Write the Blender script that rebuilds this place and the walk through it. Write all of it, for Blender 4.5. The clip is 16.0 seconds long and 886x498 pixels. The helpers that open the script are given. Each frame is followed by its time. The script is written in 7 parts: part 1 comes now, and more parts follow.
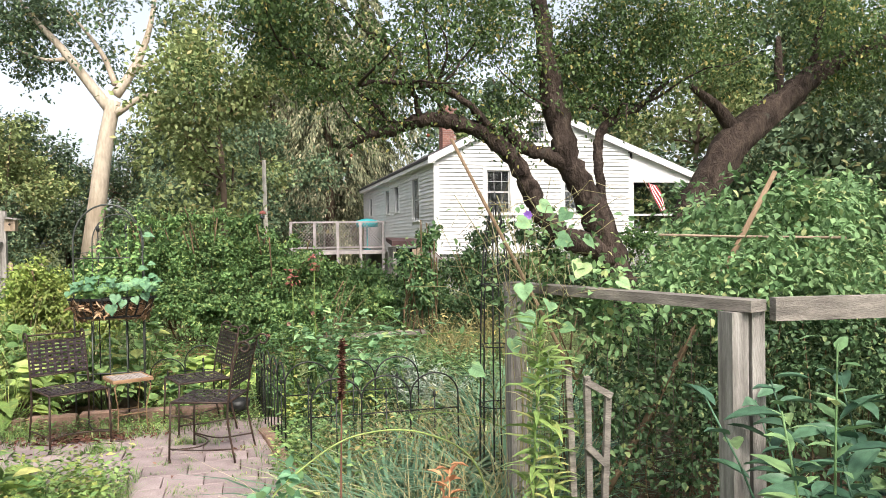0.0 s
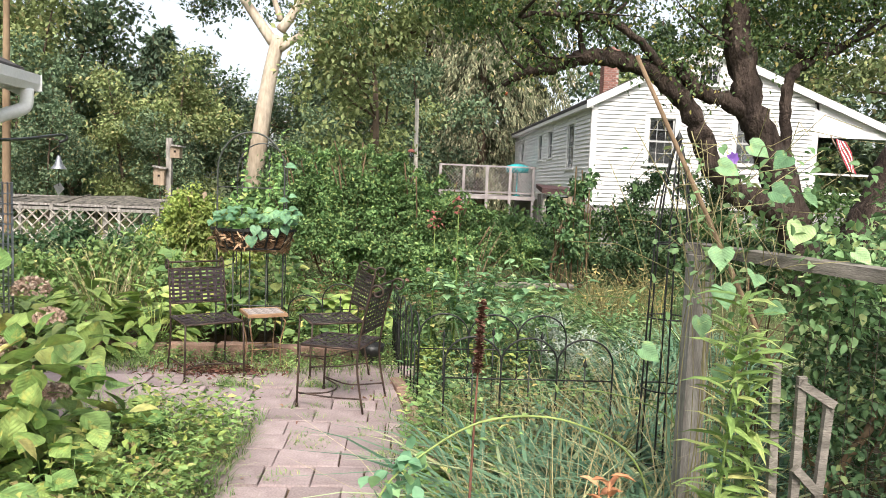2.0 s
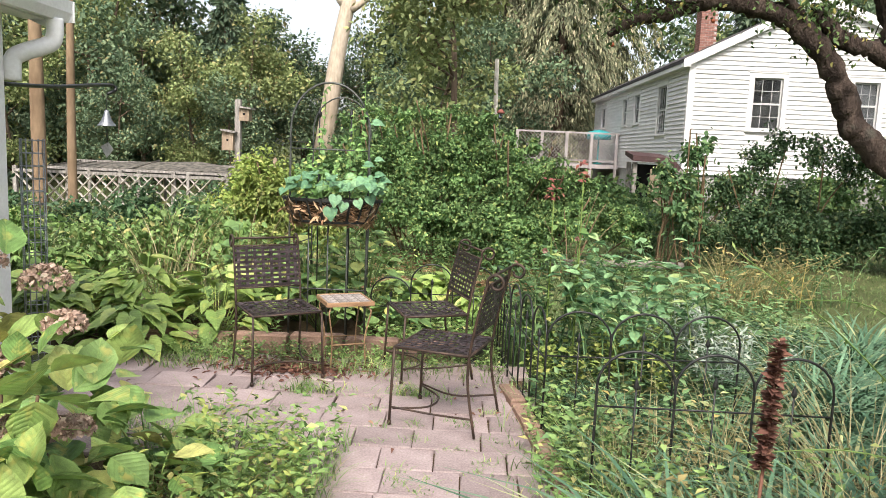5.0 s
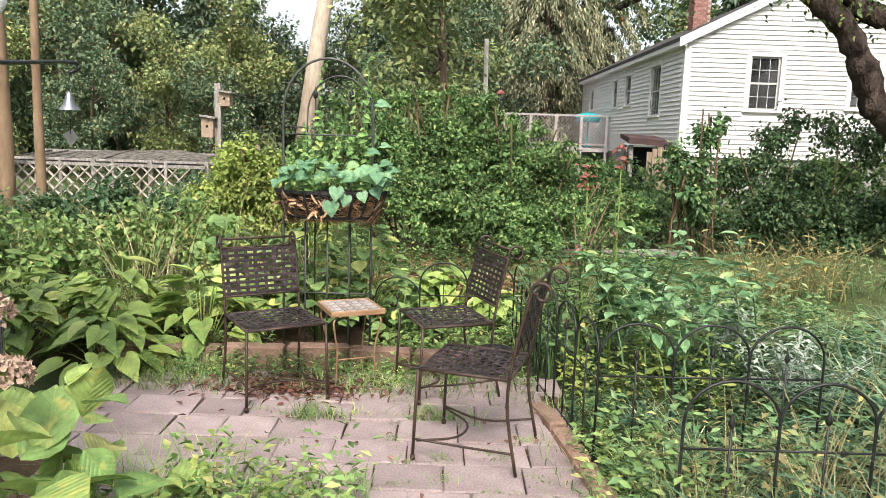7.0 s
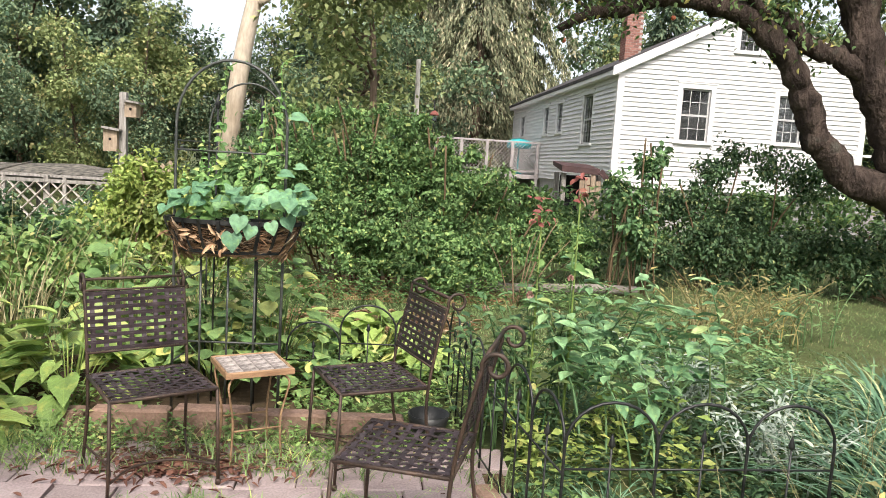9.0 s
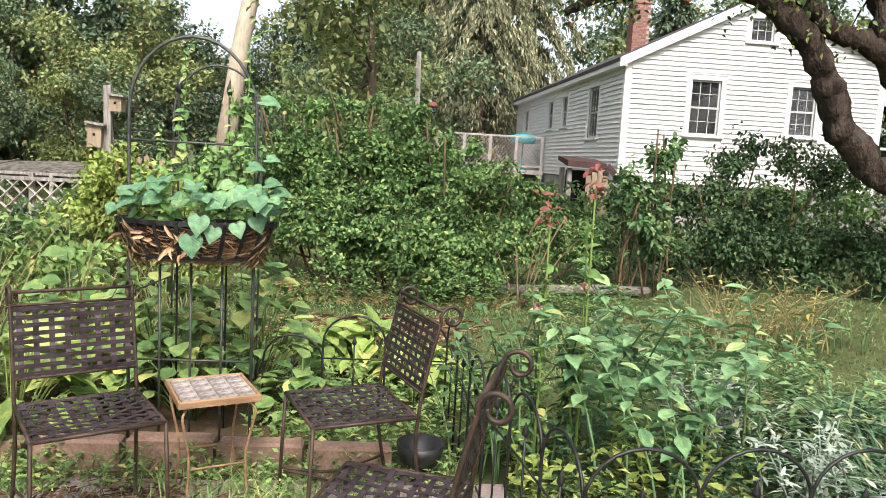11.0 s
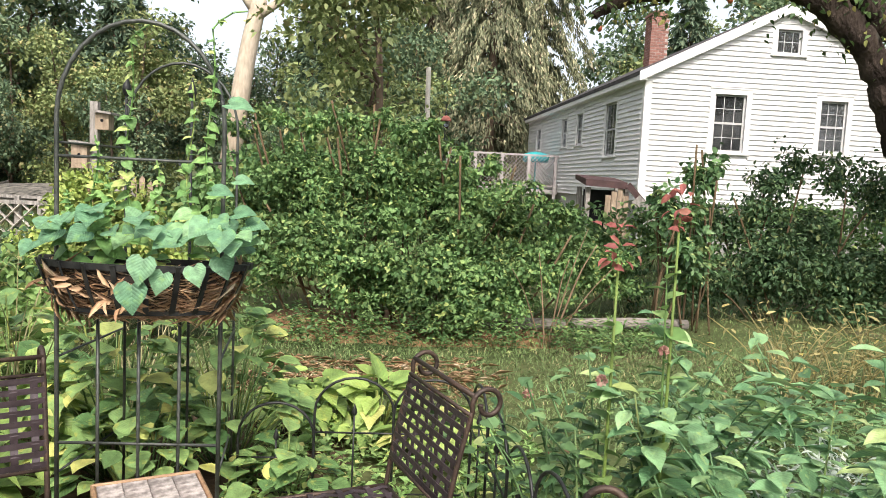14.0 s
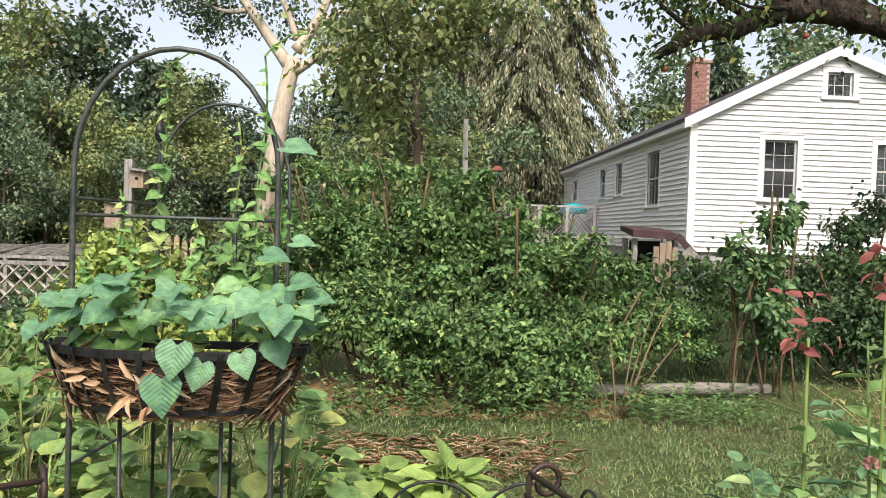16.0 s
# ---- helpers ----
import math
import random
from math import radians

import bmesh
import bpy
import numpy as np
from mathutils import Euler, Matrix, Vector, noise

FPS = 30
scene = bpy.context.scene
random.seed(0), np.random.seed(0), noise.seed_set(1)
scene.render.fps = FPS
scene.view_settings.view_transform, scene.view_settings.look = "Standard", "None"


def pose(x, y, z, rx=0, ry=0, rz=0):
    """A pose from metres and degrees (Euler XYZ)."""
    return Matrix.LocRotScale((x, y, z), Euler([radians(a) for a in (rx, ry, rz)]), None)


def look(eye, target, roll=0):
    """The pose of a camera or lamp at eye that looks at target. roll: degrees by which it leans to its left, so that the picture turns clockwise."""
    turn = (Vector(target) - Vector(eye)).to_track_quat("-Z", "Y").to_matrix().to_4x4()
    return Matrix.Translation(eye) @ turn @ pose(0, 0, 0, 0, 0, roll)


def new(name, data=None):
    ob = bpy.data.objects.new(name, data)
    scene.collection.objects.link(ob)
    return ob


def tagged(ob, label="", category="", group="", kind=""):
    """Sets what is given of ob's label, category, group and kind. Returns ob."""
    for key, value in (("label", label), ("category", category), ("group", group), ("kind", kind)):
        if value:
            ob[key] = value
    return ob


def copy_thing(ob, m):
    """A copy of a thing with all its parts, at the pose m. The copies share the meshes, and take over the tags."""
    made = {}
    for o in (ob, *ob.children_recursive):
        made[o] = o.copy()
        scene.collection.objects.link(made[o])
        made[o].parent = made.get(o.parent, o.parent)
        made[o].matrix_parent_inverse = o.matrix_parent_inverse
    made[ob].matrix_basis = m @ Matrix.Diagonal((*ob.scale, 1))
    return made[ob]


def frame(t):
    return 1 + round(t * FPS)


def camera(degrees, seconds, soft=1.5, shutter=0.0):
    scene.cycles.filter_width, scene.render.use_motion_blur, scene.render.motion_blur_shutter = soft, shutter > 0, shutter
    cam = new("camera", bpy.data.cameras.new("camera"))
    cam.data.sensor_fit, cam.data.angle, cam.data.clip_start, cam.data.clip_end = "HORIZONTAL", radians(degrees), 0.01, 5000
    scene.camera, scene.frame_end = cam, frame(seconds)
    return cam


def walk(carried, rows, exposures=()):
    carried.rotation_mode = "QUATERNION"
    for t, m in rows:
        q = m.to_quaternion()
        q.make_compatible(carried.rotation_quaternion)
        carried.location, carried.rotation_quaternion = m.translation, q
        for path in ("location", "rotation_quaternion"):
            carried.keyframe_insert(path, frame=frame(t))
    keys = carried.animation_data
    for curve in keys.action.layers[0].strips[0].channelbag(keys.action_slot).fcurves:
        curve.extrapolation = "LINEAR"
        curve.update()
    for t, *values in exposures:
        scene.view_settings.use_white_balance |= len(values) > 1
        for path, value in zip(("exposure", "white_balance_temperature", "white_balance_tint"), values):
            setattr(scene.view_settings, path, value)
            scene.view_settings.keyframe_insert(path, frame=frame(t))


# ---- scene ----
cam = camera(61.7, 16.0, soft=0.75)
METRES, EYE, TILT, LEAN, TURN = 5.7, 1.62, 0.0, 0.0, -14.7
ROWS = [
    (0.0, 0.0, 0.0, 0.0, -0.01, -0.69, 0.88),
    (0.5, -0.0048, 0.0339, -0.0066, 2.55, -5.8, -1.52),
    (1.0, 0.0065, 0.0748, -0.0026, 4.47, -4.27, -3.1),
    (1.5, 0.0079, 0.0941, -0.004, 9.04, -6.19, -1.48),
    (2.0, -0.0147, 0.1141, -0.0043, 11.44, -4.94, -2.26),
    (2.5, -0.0414, 0.1385, -0.0055, 8.78, -3.83, -2.21),
    (3.0, -0.0528, 0.1707, -0.0105, 13.61, -6.83, -1.68),
    (3.5, -0.0614, 0.2141, -0.0096, 19.11, -5.78, -1.66),
    (4.0, -0.0823, 0.244, -0.0119, 18.34, -7.47, -3.12),
    (4.5, -0.1076, 0.2681, -0.0113, 15.49, -5.34, -0.35),
    (5.0, -0.1205, 0.3004, -0.0163, 16.5, -7.54, -2.39),
    (7.5, -0.2049, 0.4332, -0.0184, 14.3, -8.64, -1.63),
    (8.0, -0.2017, 0.4746, -0.0159, 12.47, -4.75, -3.01),
    (8.5, -0.206, 0.5017, -0.0191, 14.12, -7.34, -2.67),
    (9.0, -0.2259, 0.5321, -0.0182, 9.51, -6.66, -3.5),
    (11.5, -0.2351, 0.6462, -0.0233, 9.85, -6.97, -3.13),
    (12.0, -0.2502, 0.6668, -0.0208, 8.25, -4.28, -2.97),
    (12.5, -0.2703, 0.6912, -0.0219, 6.1, -4.06, -1.01),
    (13.0, -0.2761, 0.7147, -0.024, 7.74, -5.44, -1.06),
    (13.5, -0.2698, 0.752, -0.0213, 7.55, -3.54, -1.44),
    (14.0, -0.2695, 0.7772, -0.0232, 10.46, -5.47, -2.83),
    (14.5, -0.2823, 0.793, -0.0237, 11.05, -4.28, -2.1),
    (15.0, -0.3097, 0.8138, -0.0216, 8.09, -2.13, -0.19),
    (15.5, -0.327, 0.833, -0.0244, 9.72, -3.91, -1.73),
    (16.0, -0.3282, 0.8692, -0.0229, 12.69, -1.46, -1.88),
]
walk(cam, [(t, pose(0, 0, EYE, TILT, LEAN, TURN) @ pose(METRES * x, METRES * y, METRES * z, 90 + pitch, roll, yaw)) for t, x, y, z, yaw, pitch, roll in ROWS],
     [(0.0, 1.17), (14.0, 1.17), (16.0, 0.92)])

# ---- light ----
SUN_AZ, SUN_EL = radians(181), radians(47)      # clockwise from +y
world = bpy.data.worlds.new("sky")
world.use_nodes = True
scene.world = world
wn, wl = world.node_tree.nodes, world.node_tree.links
sky = wn.new("ShaderNodeTexSky")
sky.sky_type, sky.sun_disc = "NISHITA", False
sky.sun_elevation, sky.sun_rotation = SUN_EL, SUN_AZ
sky.air_density, sky.dust_density, sky.ozone_density = 1.0, 4.0, 1.0
veil = wn.new("ShaderNodeHueSaturation")               # thin overcast: the sky is nearly white
veil.inputs["Saturation"].default_value, veil.inputs["Value"].default_value = 0.42, 1.25
wl.new(sky.outputs[0], veil.inputs["Color"])
wl.new(veil.outputs[0], wn["Background"].inputs[0])
wn["Background"].inputs[1].default_value = 0.105
sun_data = bpy.data.lights.new("sun", "SUN")
sun_data.energy, sun_data.angle, sun_data.color = 1.75, radians(18), (1.0, 0.91, 0.82)
sun_ob = new("sun", sun_data)
sun_dir = Vector((math.sin(SUN_AZ) * math.cos(SUN_EL), math.cos(SUN_AZ) * math.cos(SUN_EL), math.sin(SUN_EL)))
sun_ob.matrix_world = look(sun_dir * 60, (0, 0, 0))

# ---- materials ----


def shader(name):
    m = bpy.data.materials.new(name)
    m.use_nodes = True
    return m, m.node_tree.nodes, m.node_tree.links, m.node_tree.nodes["Principled BSDF"]


def ramp(nodes, stops):
    r = nodes.new("ShaderNodeValToRGB")
    while len(r.color_ramp.elements) < len(stops):
        r.color_ramp.elements.new(0.5)
    for e, (p, c) in zip(r.color_ramp.elements, stops):
        e.position, e.color = p, (*c, 1)
    return r


def solid(name, a, b, scale=6.0, rough=0.7, metal=0.0, bump=0.2, stretch=(1, 1, 1), detail_scale=60.0, piece=False, dirt=None):
    """Two colours mixed by coarse noise, grain by fine noise, relief from both."""
    m, n, l, p = shader(name)
    tc, mp = n.new("ShaderNodeTexCoord"), n.new("ShaderNodeMapping")
    mp.inputs["Scale"].default_value = stretch
    l.new(tc.outputs["Object"], mp.inputs[0])
    n1, n2 = n.new("ShaderNodeTexNoise"), n.new("ShaderNodeTexNoise")
    n1.inputs["Scale"].default_value, n1.inputs["Detail"].default_value = scale, 6
    n2.inputs["Scale"].default_value, n2.inputs["Detail"].default_value = detail_scale, 4
    l.new(mp.outputs[0], n1.inputs["Vector"])
    l.new(mp.outputs[0], n2.inputs["Vector"])
    r = ramp(n, [(0.32, a), (0.68, b)])
    l.new(n1.outputs[0], r.inputs[0])
    mixer = n.new("ShaderNodeMix")
    mixer.data_type, mixer.blend_type = "RGBA", "OVERLAY"
    mixer.inputs[0].default_value = 0.45
    l.new(r.outputs[0], mixer.inputs[6])
    l.new(n2.outputs[0], mixer.inputs[7])
    out = mixer.outputs[2]
    if piece:
        oi, hsv = n.new("ShaderNodeObjectInfo"), n.new("ShaderNodeHueSaturation")
        mr = n.new("ShaderNodeMapRange")
        mr.inputs[3].default_value, mr.inputs[4].default_value = 0.82, 1.15
        l.new(oi.outputs["Random"], mr.inputs[0])
        l.new(mr.outputs[0], hsv.inputs["Value"])
        l.new(out, hsv.inputs["Color"])
        out = hsv.outputs[0]
    if dirt:
        n3 = n.new("ShaderNodeTexNoise")
        n3.inputs["Scale"].default_value, n3.inputs["Detail"].default_value = dirt[1], 8
        l.new(tc.outputs["Object"], n3.inputs["Vector"])
        r3 = ramp(n, [(dirt[2], (0, 0, 0)), (dirt[2] + 0.14, (1, 1, 1))])
        l.new(n3.outputs[0], r3.inputs[0])
        mx = n.new("ShaderNodeMix")
        mx.data_type = "RGBA"
        l.new(r3.outputs[0], mx.inputs[0])
        l.new(out, mx.inputs[6])
        mx.inputs[7].default_value = (*dirt[0], 1)
        out = mx.outputs[2]
    l.new(out, p.inputs["Base Color"])
    p.inputs["Roughness"].default_value, p.inputs["Metallic"].default_value = rough, metal
    p.inputs["Specular IOR Level"].default_value = 0.5 if rough < 0.8 else 0.15
    if bump:
        add, bp = n.new("ShaderNodeMath"), n.new("ShaderNodeBump")
        l.new(n1.outputs[0], add.inputs[0])
        l.new(n2.outputs[0], add.inputs[1])
        l.new(add.outputs[0], bp.inputs["Height"])
        bp.inputs["Strength"].default_value, bp.inputs["Distance"].default_value = bump, (0.01 if bump < 0.9 else 0.06)
        l.new(bp.outputs[0], p.inputs["Normal"])
    return m


LEAF_TONE = 1.12


def leafy(name, a, b, c, rough=0.5, clear=0.35, patch=0.8, gloss=0.22, veins=0.0):
    """Foliage: each leaf its own tone between a and b, a few of tone c; light shines through in part."""
    a, b, c = (tuple(min(0.75, v * LEAF_TONE) for v in q) for q in (a, b, c))
    m, n, l, p = shader(name)
    geo, tc = n.new("ShaderNodeNewGeometry"), n.new("ShaderNodeTexCoord")
    r = ramp(n, [(0.0, a), (0.45, tuple((x + y) / 2 for x, y in zip(a, b))), (0.86, b), (0.97, c)])
    oi, add, frac = n.new("ShaderNodeObjectInfo"), n.new("ShaderNodeMath"), n.new("ShaderNodeMath")
    frac.operation = "FRACT"
    l.new(geo.outputs["Random Per Island"], add.inputs[0])
    l.new(oi.outputs["Random"], add.inputs[1])
    l.new(add.outputs[0], frac.inputs[0])
    l.new(frac.outputs[0], r.inputs[0])
    nz = n.new("ShaderNodeTexNoise")
    nz.inputs["Scale"].default_value, nz.inputs["Detail"].default_value = patch, 3
    l.new(tc.outputs["Object"], nz.inputs["Vector"])
    mr = n.new("ShaderNodeMapRange")
    mr.inputs[1].default_value, mr.inputs[2].default_value = 0.3, 0.7
    mr.inputs[3].default_value, mr.inputs[4].default_value = 0.65, 1.35
    l.new(nz.outputs[0], mr.inputs[0])
    hsv = n.new("ShaderNodeHueSaturation")
    l.new(r.outputs[0], hsv.inputs["Color"])
    l.new(mr.outputs[0], hsv.inputs["Value"])
    hsv.inputs["Saturation"].default_value = 0.86
    n2 = n.new("ShaderNodeTexNoise")
    n2.inputs["Scale"].default_value = 45
    l.new(tc.outputs["Object"], n2.inputs["Vector"])
    mixer = n.new("ShaderNodeMix")
    mixer.data_type, mixer.blend_type = "RGBA", "OVERLAY"
    mixer.inputs[0].default_value = 0.3
    l.new(hsv.outputs[0], mixer.inputs[6])
    l.new(n2.outputs[0], mixer.inputs[7])
    tone = mixer.outputs[2]
    if veins:
        def op(kind, x, y=0.0):
            q = n.new("ShaderNodeMath")
            q.operation = kind
            for i, v in enumerate((x, y)):
                if isinstance(v, (int, float)):
                    q.inputs[i].default_value = v
                else:
                    l.new(v, q.inputs[i])
            return q.outputs[0]
        # the blade's own axes: x along the midrib, y across
        sep = n.new("ShaderNodeSeparateXYZ")
        l.new(tc.outputs["Object"], sep.inputs[0])
        across = op("ABSOLUTE", sep.outputs[1])
        rib = op("LESS_THAN", across, 0.016)
        side = op("POWER", op("ABSOLUTE", op("SINE", op("MULTIPLY", op("SUBTRACT", sep.outputs[0], op("MULTIPLY", across, 0.85)), 24.0))), 0.5)
        height = op("SUBTRACT", side, rib)
        bp = n.new("ShaderNodeBump")
        bp.inputs["Strength"].default_value, bp.inputs["Distance"].default_value = veins, 0.012
        l.new(height, bp.inputs["Height"])
        l.new(bp.outputs[0], p.inputs["Normal"])
        pale = n.new("ShaderNodeMix")
        pale.data_type = "RGBA"
        l.new(op("MULTIPLY", op("MAXIMUM", rib, op("MULTIPLY", op("SUBTRACT", 1.0, side), 0.3)), 0.16), pale.inputs[0])
        l.new(tone, pale.inputs[6])
        pale.inputs[7].default_value = (*(min(0.7, v * 1.25 + 0.03) for v in b), 1)
        tone = pale.outputs[2]
        # yellowing blotches of the blade
        nb = n.new("ShaderNodeTexNoise")
        nb.inputs["Scale"].default_value, nb.inputs["Detail"].default_value = 3.2, 5
        shift = n.new("ShaderNodeVectorMath")
        shift.operation = "ADD"
        l.new(tc.outputs["Object"], shift.inputs[0])
        far = n.new("ShaderNodeVectorMath")
        far.operation = "SCALE"
        far.inputs[0].default_value = (37.0, 19.0, 53.0)
        l.new(oi.outputs["Random"], far.inputs["Scale"])
        l.new(far.outputs[0], shift.inputs[1])
        l.new(shift.outputs[0], nb.inputs["Vector"])
        rb = ramp(n, [(0.56, (0, 0, 0)), (0.74, (0.75, 0.75, 0.75))])
        l.new(nb.outputs[0], rb.inputs[0])
        blot = n.new("ShaderNodeMix")
        blot.data_type = "RGBA"
        l.new(rb.outputs[0], blot.inputs[0])
        l.new(tone, blot.inputs[6])
        blot.inputs[7].default_value = (*c, 1)
        tone = blot.outputs[2]
    l.new(tone, p.inputs["Base Color"])
    p.inputs["Roughness"].default_value = rough
    p.inputs["Specular IOR Level"].default_value = gloss
    tr, mx = n.new("ShaderNodeBsdfTranslucent"), n.new("ShaderNodeMixShader")
    l.new(tone, tr.inputs[0])
    mx.inputs[0].default_value = clear * 0.6
    l.new(p.outputs[0], mx.inputs[1])
    l.new(tr.outputs[0], mx.inputs[2])
    l.new(mx.outputs[0], n["Material Output"].inputs[0])
    return m


M_PAVER = solid("concrete_paver", (0.270, 0.212, 0.208), (0.380, 0.308, 0.300), 5, 0.9, bump=0.35, detail_scale=90, piece=True, dirt=((0.12, 0.105, 0.075), 2.2, 0.55))
M_KERB = solid("reddish_edging_block", (0.22, 0.14, 0.10), (0.33, 0.22, 0.17), 7, 0.9, bump=0.5, piece=True, dirt=((0.10, 0.10, 0.06), 3, 0.56))
M_SOIL = solid("soil", (0.055, 0.038, 0.024), (0.12, 0.085, 0.05), 3, 0.95, bump=0.8, detail_scale=40)
M_GROUND = solid("grassy_ground", (0.05, 0.075, 0.025), (0.10, 0.11, 0.045), 0.8, 0.95, bump=0.8, detail_scale=25, dirt=((0.10, 0.075, 0.045), 0.5, 0.56))
M_MULCH = solid("straw_mulch", (0.16, 0.085, 0.045), (0.30, 0.19, 0.10), 4, 0.95, bump=0.7)
M_IRON = solid("rusty_dark_iron", (0.030, 0.022, 0.018), (0.085, 0.052, 0.036), 14, 0.55, 0.35, bump=0.25, detail_scale=120)
M_STRAP = solid("weathered_brown_strap", (0.026, 0.018, 0.020), (0.068, 0.049, 0.054), 10, 0.45, 0.2, bump=0.2)
M_BLACK = solid("black_wire", (0.014, 0.015, 0.015), (0.035, 0.035, 0.034), 20, 0.45, 0.3, bump=0.15)
M_GREYIRON = solid("grey_green_steel", (0.05, 0.055, 0.05), (0.11, 0.115, 0.105), 12, 0.5, 0.4, bump=0.2)
M_RUSTROD = solid("tan_rusty_rod", (0.20, 0.115, 0.06), (0.36, 0.23, 0.13), 18, 0.7, 0.2, bump=0.2)
M_OLDWOOD = solid("weathered_grey_wood", (0.17, 0.155, 0.14), (0.38, 0.355, 0.325), 3, 0.85, bump=0.5, stretch=(9, 9, 1), detail_scale=30)
M_RAILWOOD = solid("weathered_grey_rail", (0.14, 0.125, 0.11), (0.30, 0.27, 0.235), 3, 0.85, bump=0.5, stretch=(2, 2, 9), detail_scale=30)
M_TANWOOD = solid("bare_tan_wood", (0.24, 0.175, 0.12), (0.38, 0.295, 0.21), 3, 0.75, bump=0.3, stretch=(8, 8, 1))
M_TABLEWOOD = solid("oiled_table_rim", (0.22, 0.125, 0.065), (0.36, 0.22, 0.12), 6, 0.6, bump=0.2, stretch=(1, 6, 6))
M_STONE = solid("mottled_stone_tile", (0.15, 0.125, 0.11), (0.42, 0.37, 0.34), 30, 0.65, bump=0.2, piece=True)
M_STRAW = leafy("straw", (0.30, 0.155, 0.065), (0.52, 0.33, 0.17), (0.66, 0.54, 0.38), 0.7, 0.15, 3)
M_LINER = solid("dark_basket_liner", (0.03, 0.024, 0.02), (0.06, 0.048, 0.04), 8, 0.95)
M_WHITE = solid("white_clapboard_paint", (0.69, 0.68, 0.675), (0.78, 0.77, 0.765), 1.3, 0.65, bump=0.12, stretch=(1, 1, 5), piece=False, dirt=((0.52, 0.50, 0.45), 0.9, 0.66))
M_TRIM = solid("white_trim_paint", (0.74, 0.73, 0.71), (0.82, 0.81, 0.80), 3, 0.55, bump=0.08)
M_FOUND = solid("grey_foundation", (0.34, 0.33, 0.32), (0.46, 0.45, 0.43), 2, 0.9, bump=0.4)
M_ROOF = solid("asphalt_shingle", (0.05, 0.047, 0.047), (0.10, 0.095, 0.095), 5, 0.95, bump=0.5)
M_BRICK = solid("red_brick", (0.225, 0.110, 0.090), (0.34, 0.19, 0.155), 6, 0.9, bump=0.4, piece=True)
M_MORTAR = solid("mortar", (0.32, 0.29, 0.27), (0.42, 0.39, 0.36), 12, 0.95, bump=0.3)
# near-black colour that stands for the shade inside openings
M_DARK = solid("opening_shade", (0.012, 0.012, 0.014), (0.03, 0.028, 0.028), 3, 0.9, bump=0)
M_REDDOOR = solid("faded_maroon_paint", (0.045, 0.022, 0.022), (0.085, 0.042, 0.04), 5, 0.7)
M_SAGE = solid("sage_green_siding", (0.30, 0.345, 0.17), (0.37, 0.41, 0.215), 2.5, 0.7, bump=0.15, stretch=(1, 1, 4))
M_LILAC = solid("lilac_grey_paint", (0.30, 0.27, 0.34), (0.38, 0.34, 0.42), 4, 0.6)
M_CREAM = solid("cream_window_sash", (0.60, 0.50, 0.32), (0.70, 0.60, 0.42), 4, 0.6)
M_BARK = solid("dark_apple_bark", (0.026, 0.019, 0.016), (0.086, 0.064, 0.052), 7, 0.95, bump=1.0, stretch=(1, 1, 0.45), detail_scale=26, dirt=((0.075, 0.075, 0.062), 3.5, 0.64))
M_PALEBARK = solid("pale_bleached_bark", (0.36, 0.29, 0.215), (0.56, 0.48, 0.385), 1.6, 0.85, bump=0.4, stretch=(1, 1, 0.3), detail_scale=12)
M_WOODBARK = solid("brown_trunk_bark", (0.07, 0.052, 0.038), (0.17, 0.125, 0.09), 3, 0.95, bump=0.8, stretch=(1, 1, 0.25), detail_scale=14)
M_TANBARK = solid("tan_trunk_bark", (0.17, 0.115, 0.072), (0.30, 0.215, 0.138), 2, 0.9, bump=0.5, stretch=(1, 1, 0.3), detail_scale=14)
M_TWIG = solid("brown_twig", (0.085, 0.06, 0.035), (0.17, 0.12, 0.07), 9, 0.9, bump=0.2)
M_DECK = solid("pale_deck_paint", (0.29, 0.26, 0.26), (0.43, 0.39, 0.385), 3, 0.8, bump=0.2)
M_LATTICE = solid("pale_lattice_wood", (0.44, 0.40, 0.35), (0.60, 0.56, 0.50), 3, 0.85, bump=0.2)
M_NETTING = solid("grey_garden_netting", (0.045, 0.045, 0.04), (0.21, 0.19, 0.16), 9, 0.95, bump=0.8)
M_TEAL = solid("teal_cover", (0.02, 0.30, 0.33), (0.03, 0.38, 0.40), 4, 0.5)
M_PEWTER = solid("pewter_bell", (0.22, 0.23, 0.24), (0.40, 0.41, 0.42), 9, 0.4, 0.8, bump=0.1)
M_REDFLOWER = leafy("scarlet_bract", (0.20, 0.040, 0.032), (0.36, 0.095, 0.065), (0.46, 0.20, 0.12), 0.55, 0.3)
M_FLAGRED = solid("faded_red_cloth", (0.42, 0.05, 0.07), (0.52, 0.09, 0.11), 5, 0.8)
M_FLAGWHITE = solid("white_cloth", (0.66, 0.62, 0.62), (0.76, 0.73, 0.72), 5, 0.8)

G_SHRUB = leafy("shrub_leaf", (0.045, 0.115, 0.030), (0.165, 0.285, 0.075), (0.27, 0.33, 0.075), 0.5, 0.4, 1.6, 0.16)
G_APPLE = leafy("apple_leaf", (0.036, 0.080, 0.022), (0.120, 0.195, 0.048), (0.38, 0.32, 0.07), 0.45, 0.45)
# leaf tones of the far trees, lightened to paint in the distance haze
G_WOOD = leafy("hazy_wood_leaf", (0.055, 0.108, 0.055), (0.165, 0.235, 0.110), (0.25, 0.22, 0.08), 0.6, 0.3, 0.35)
G_WOODLIGHT = leafy("light_wood_leaf", (0.125, 0.180, 0.052), (0.285, 0.34, 0.105), (0.38, 0.33, 0.12), 0.6, 0.35, 0.3)
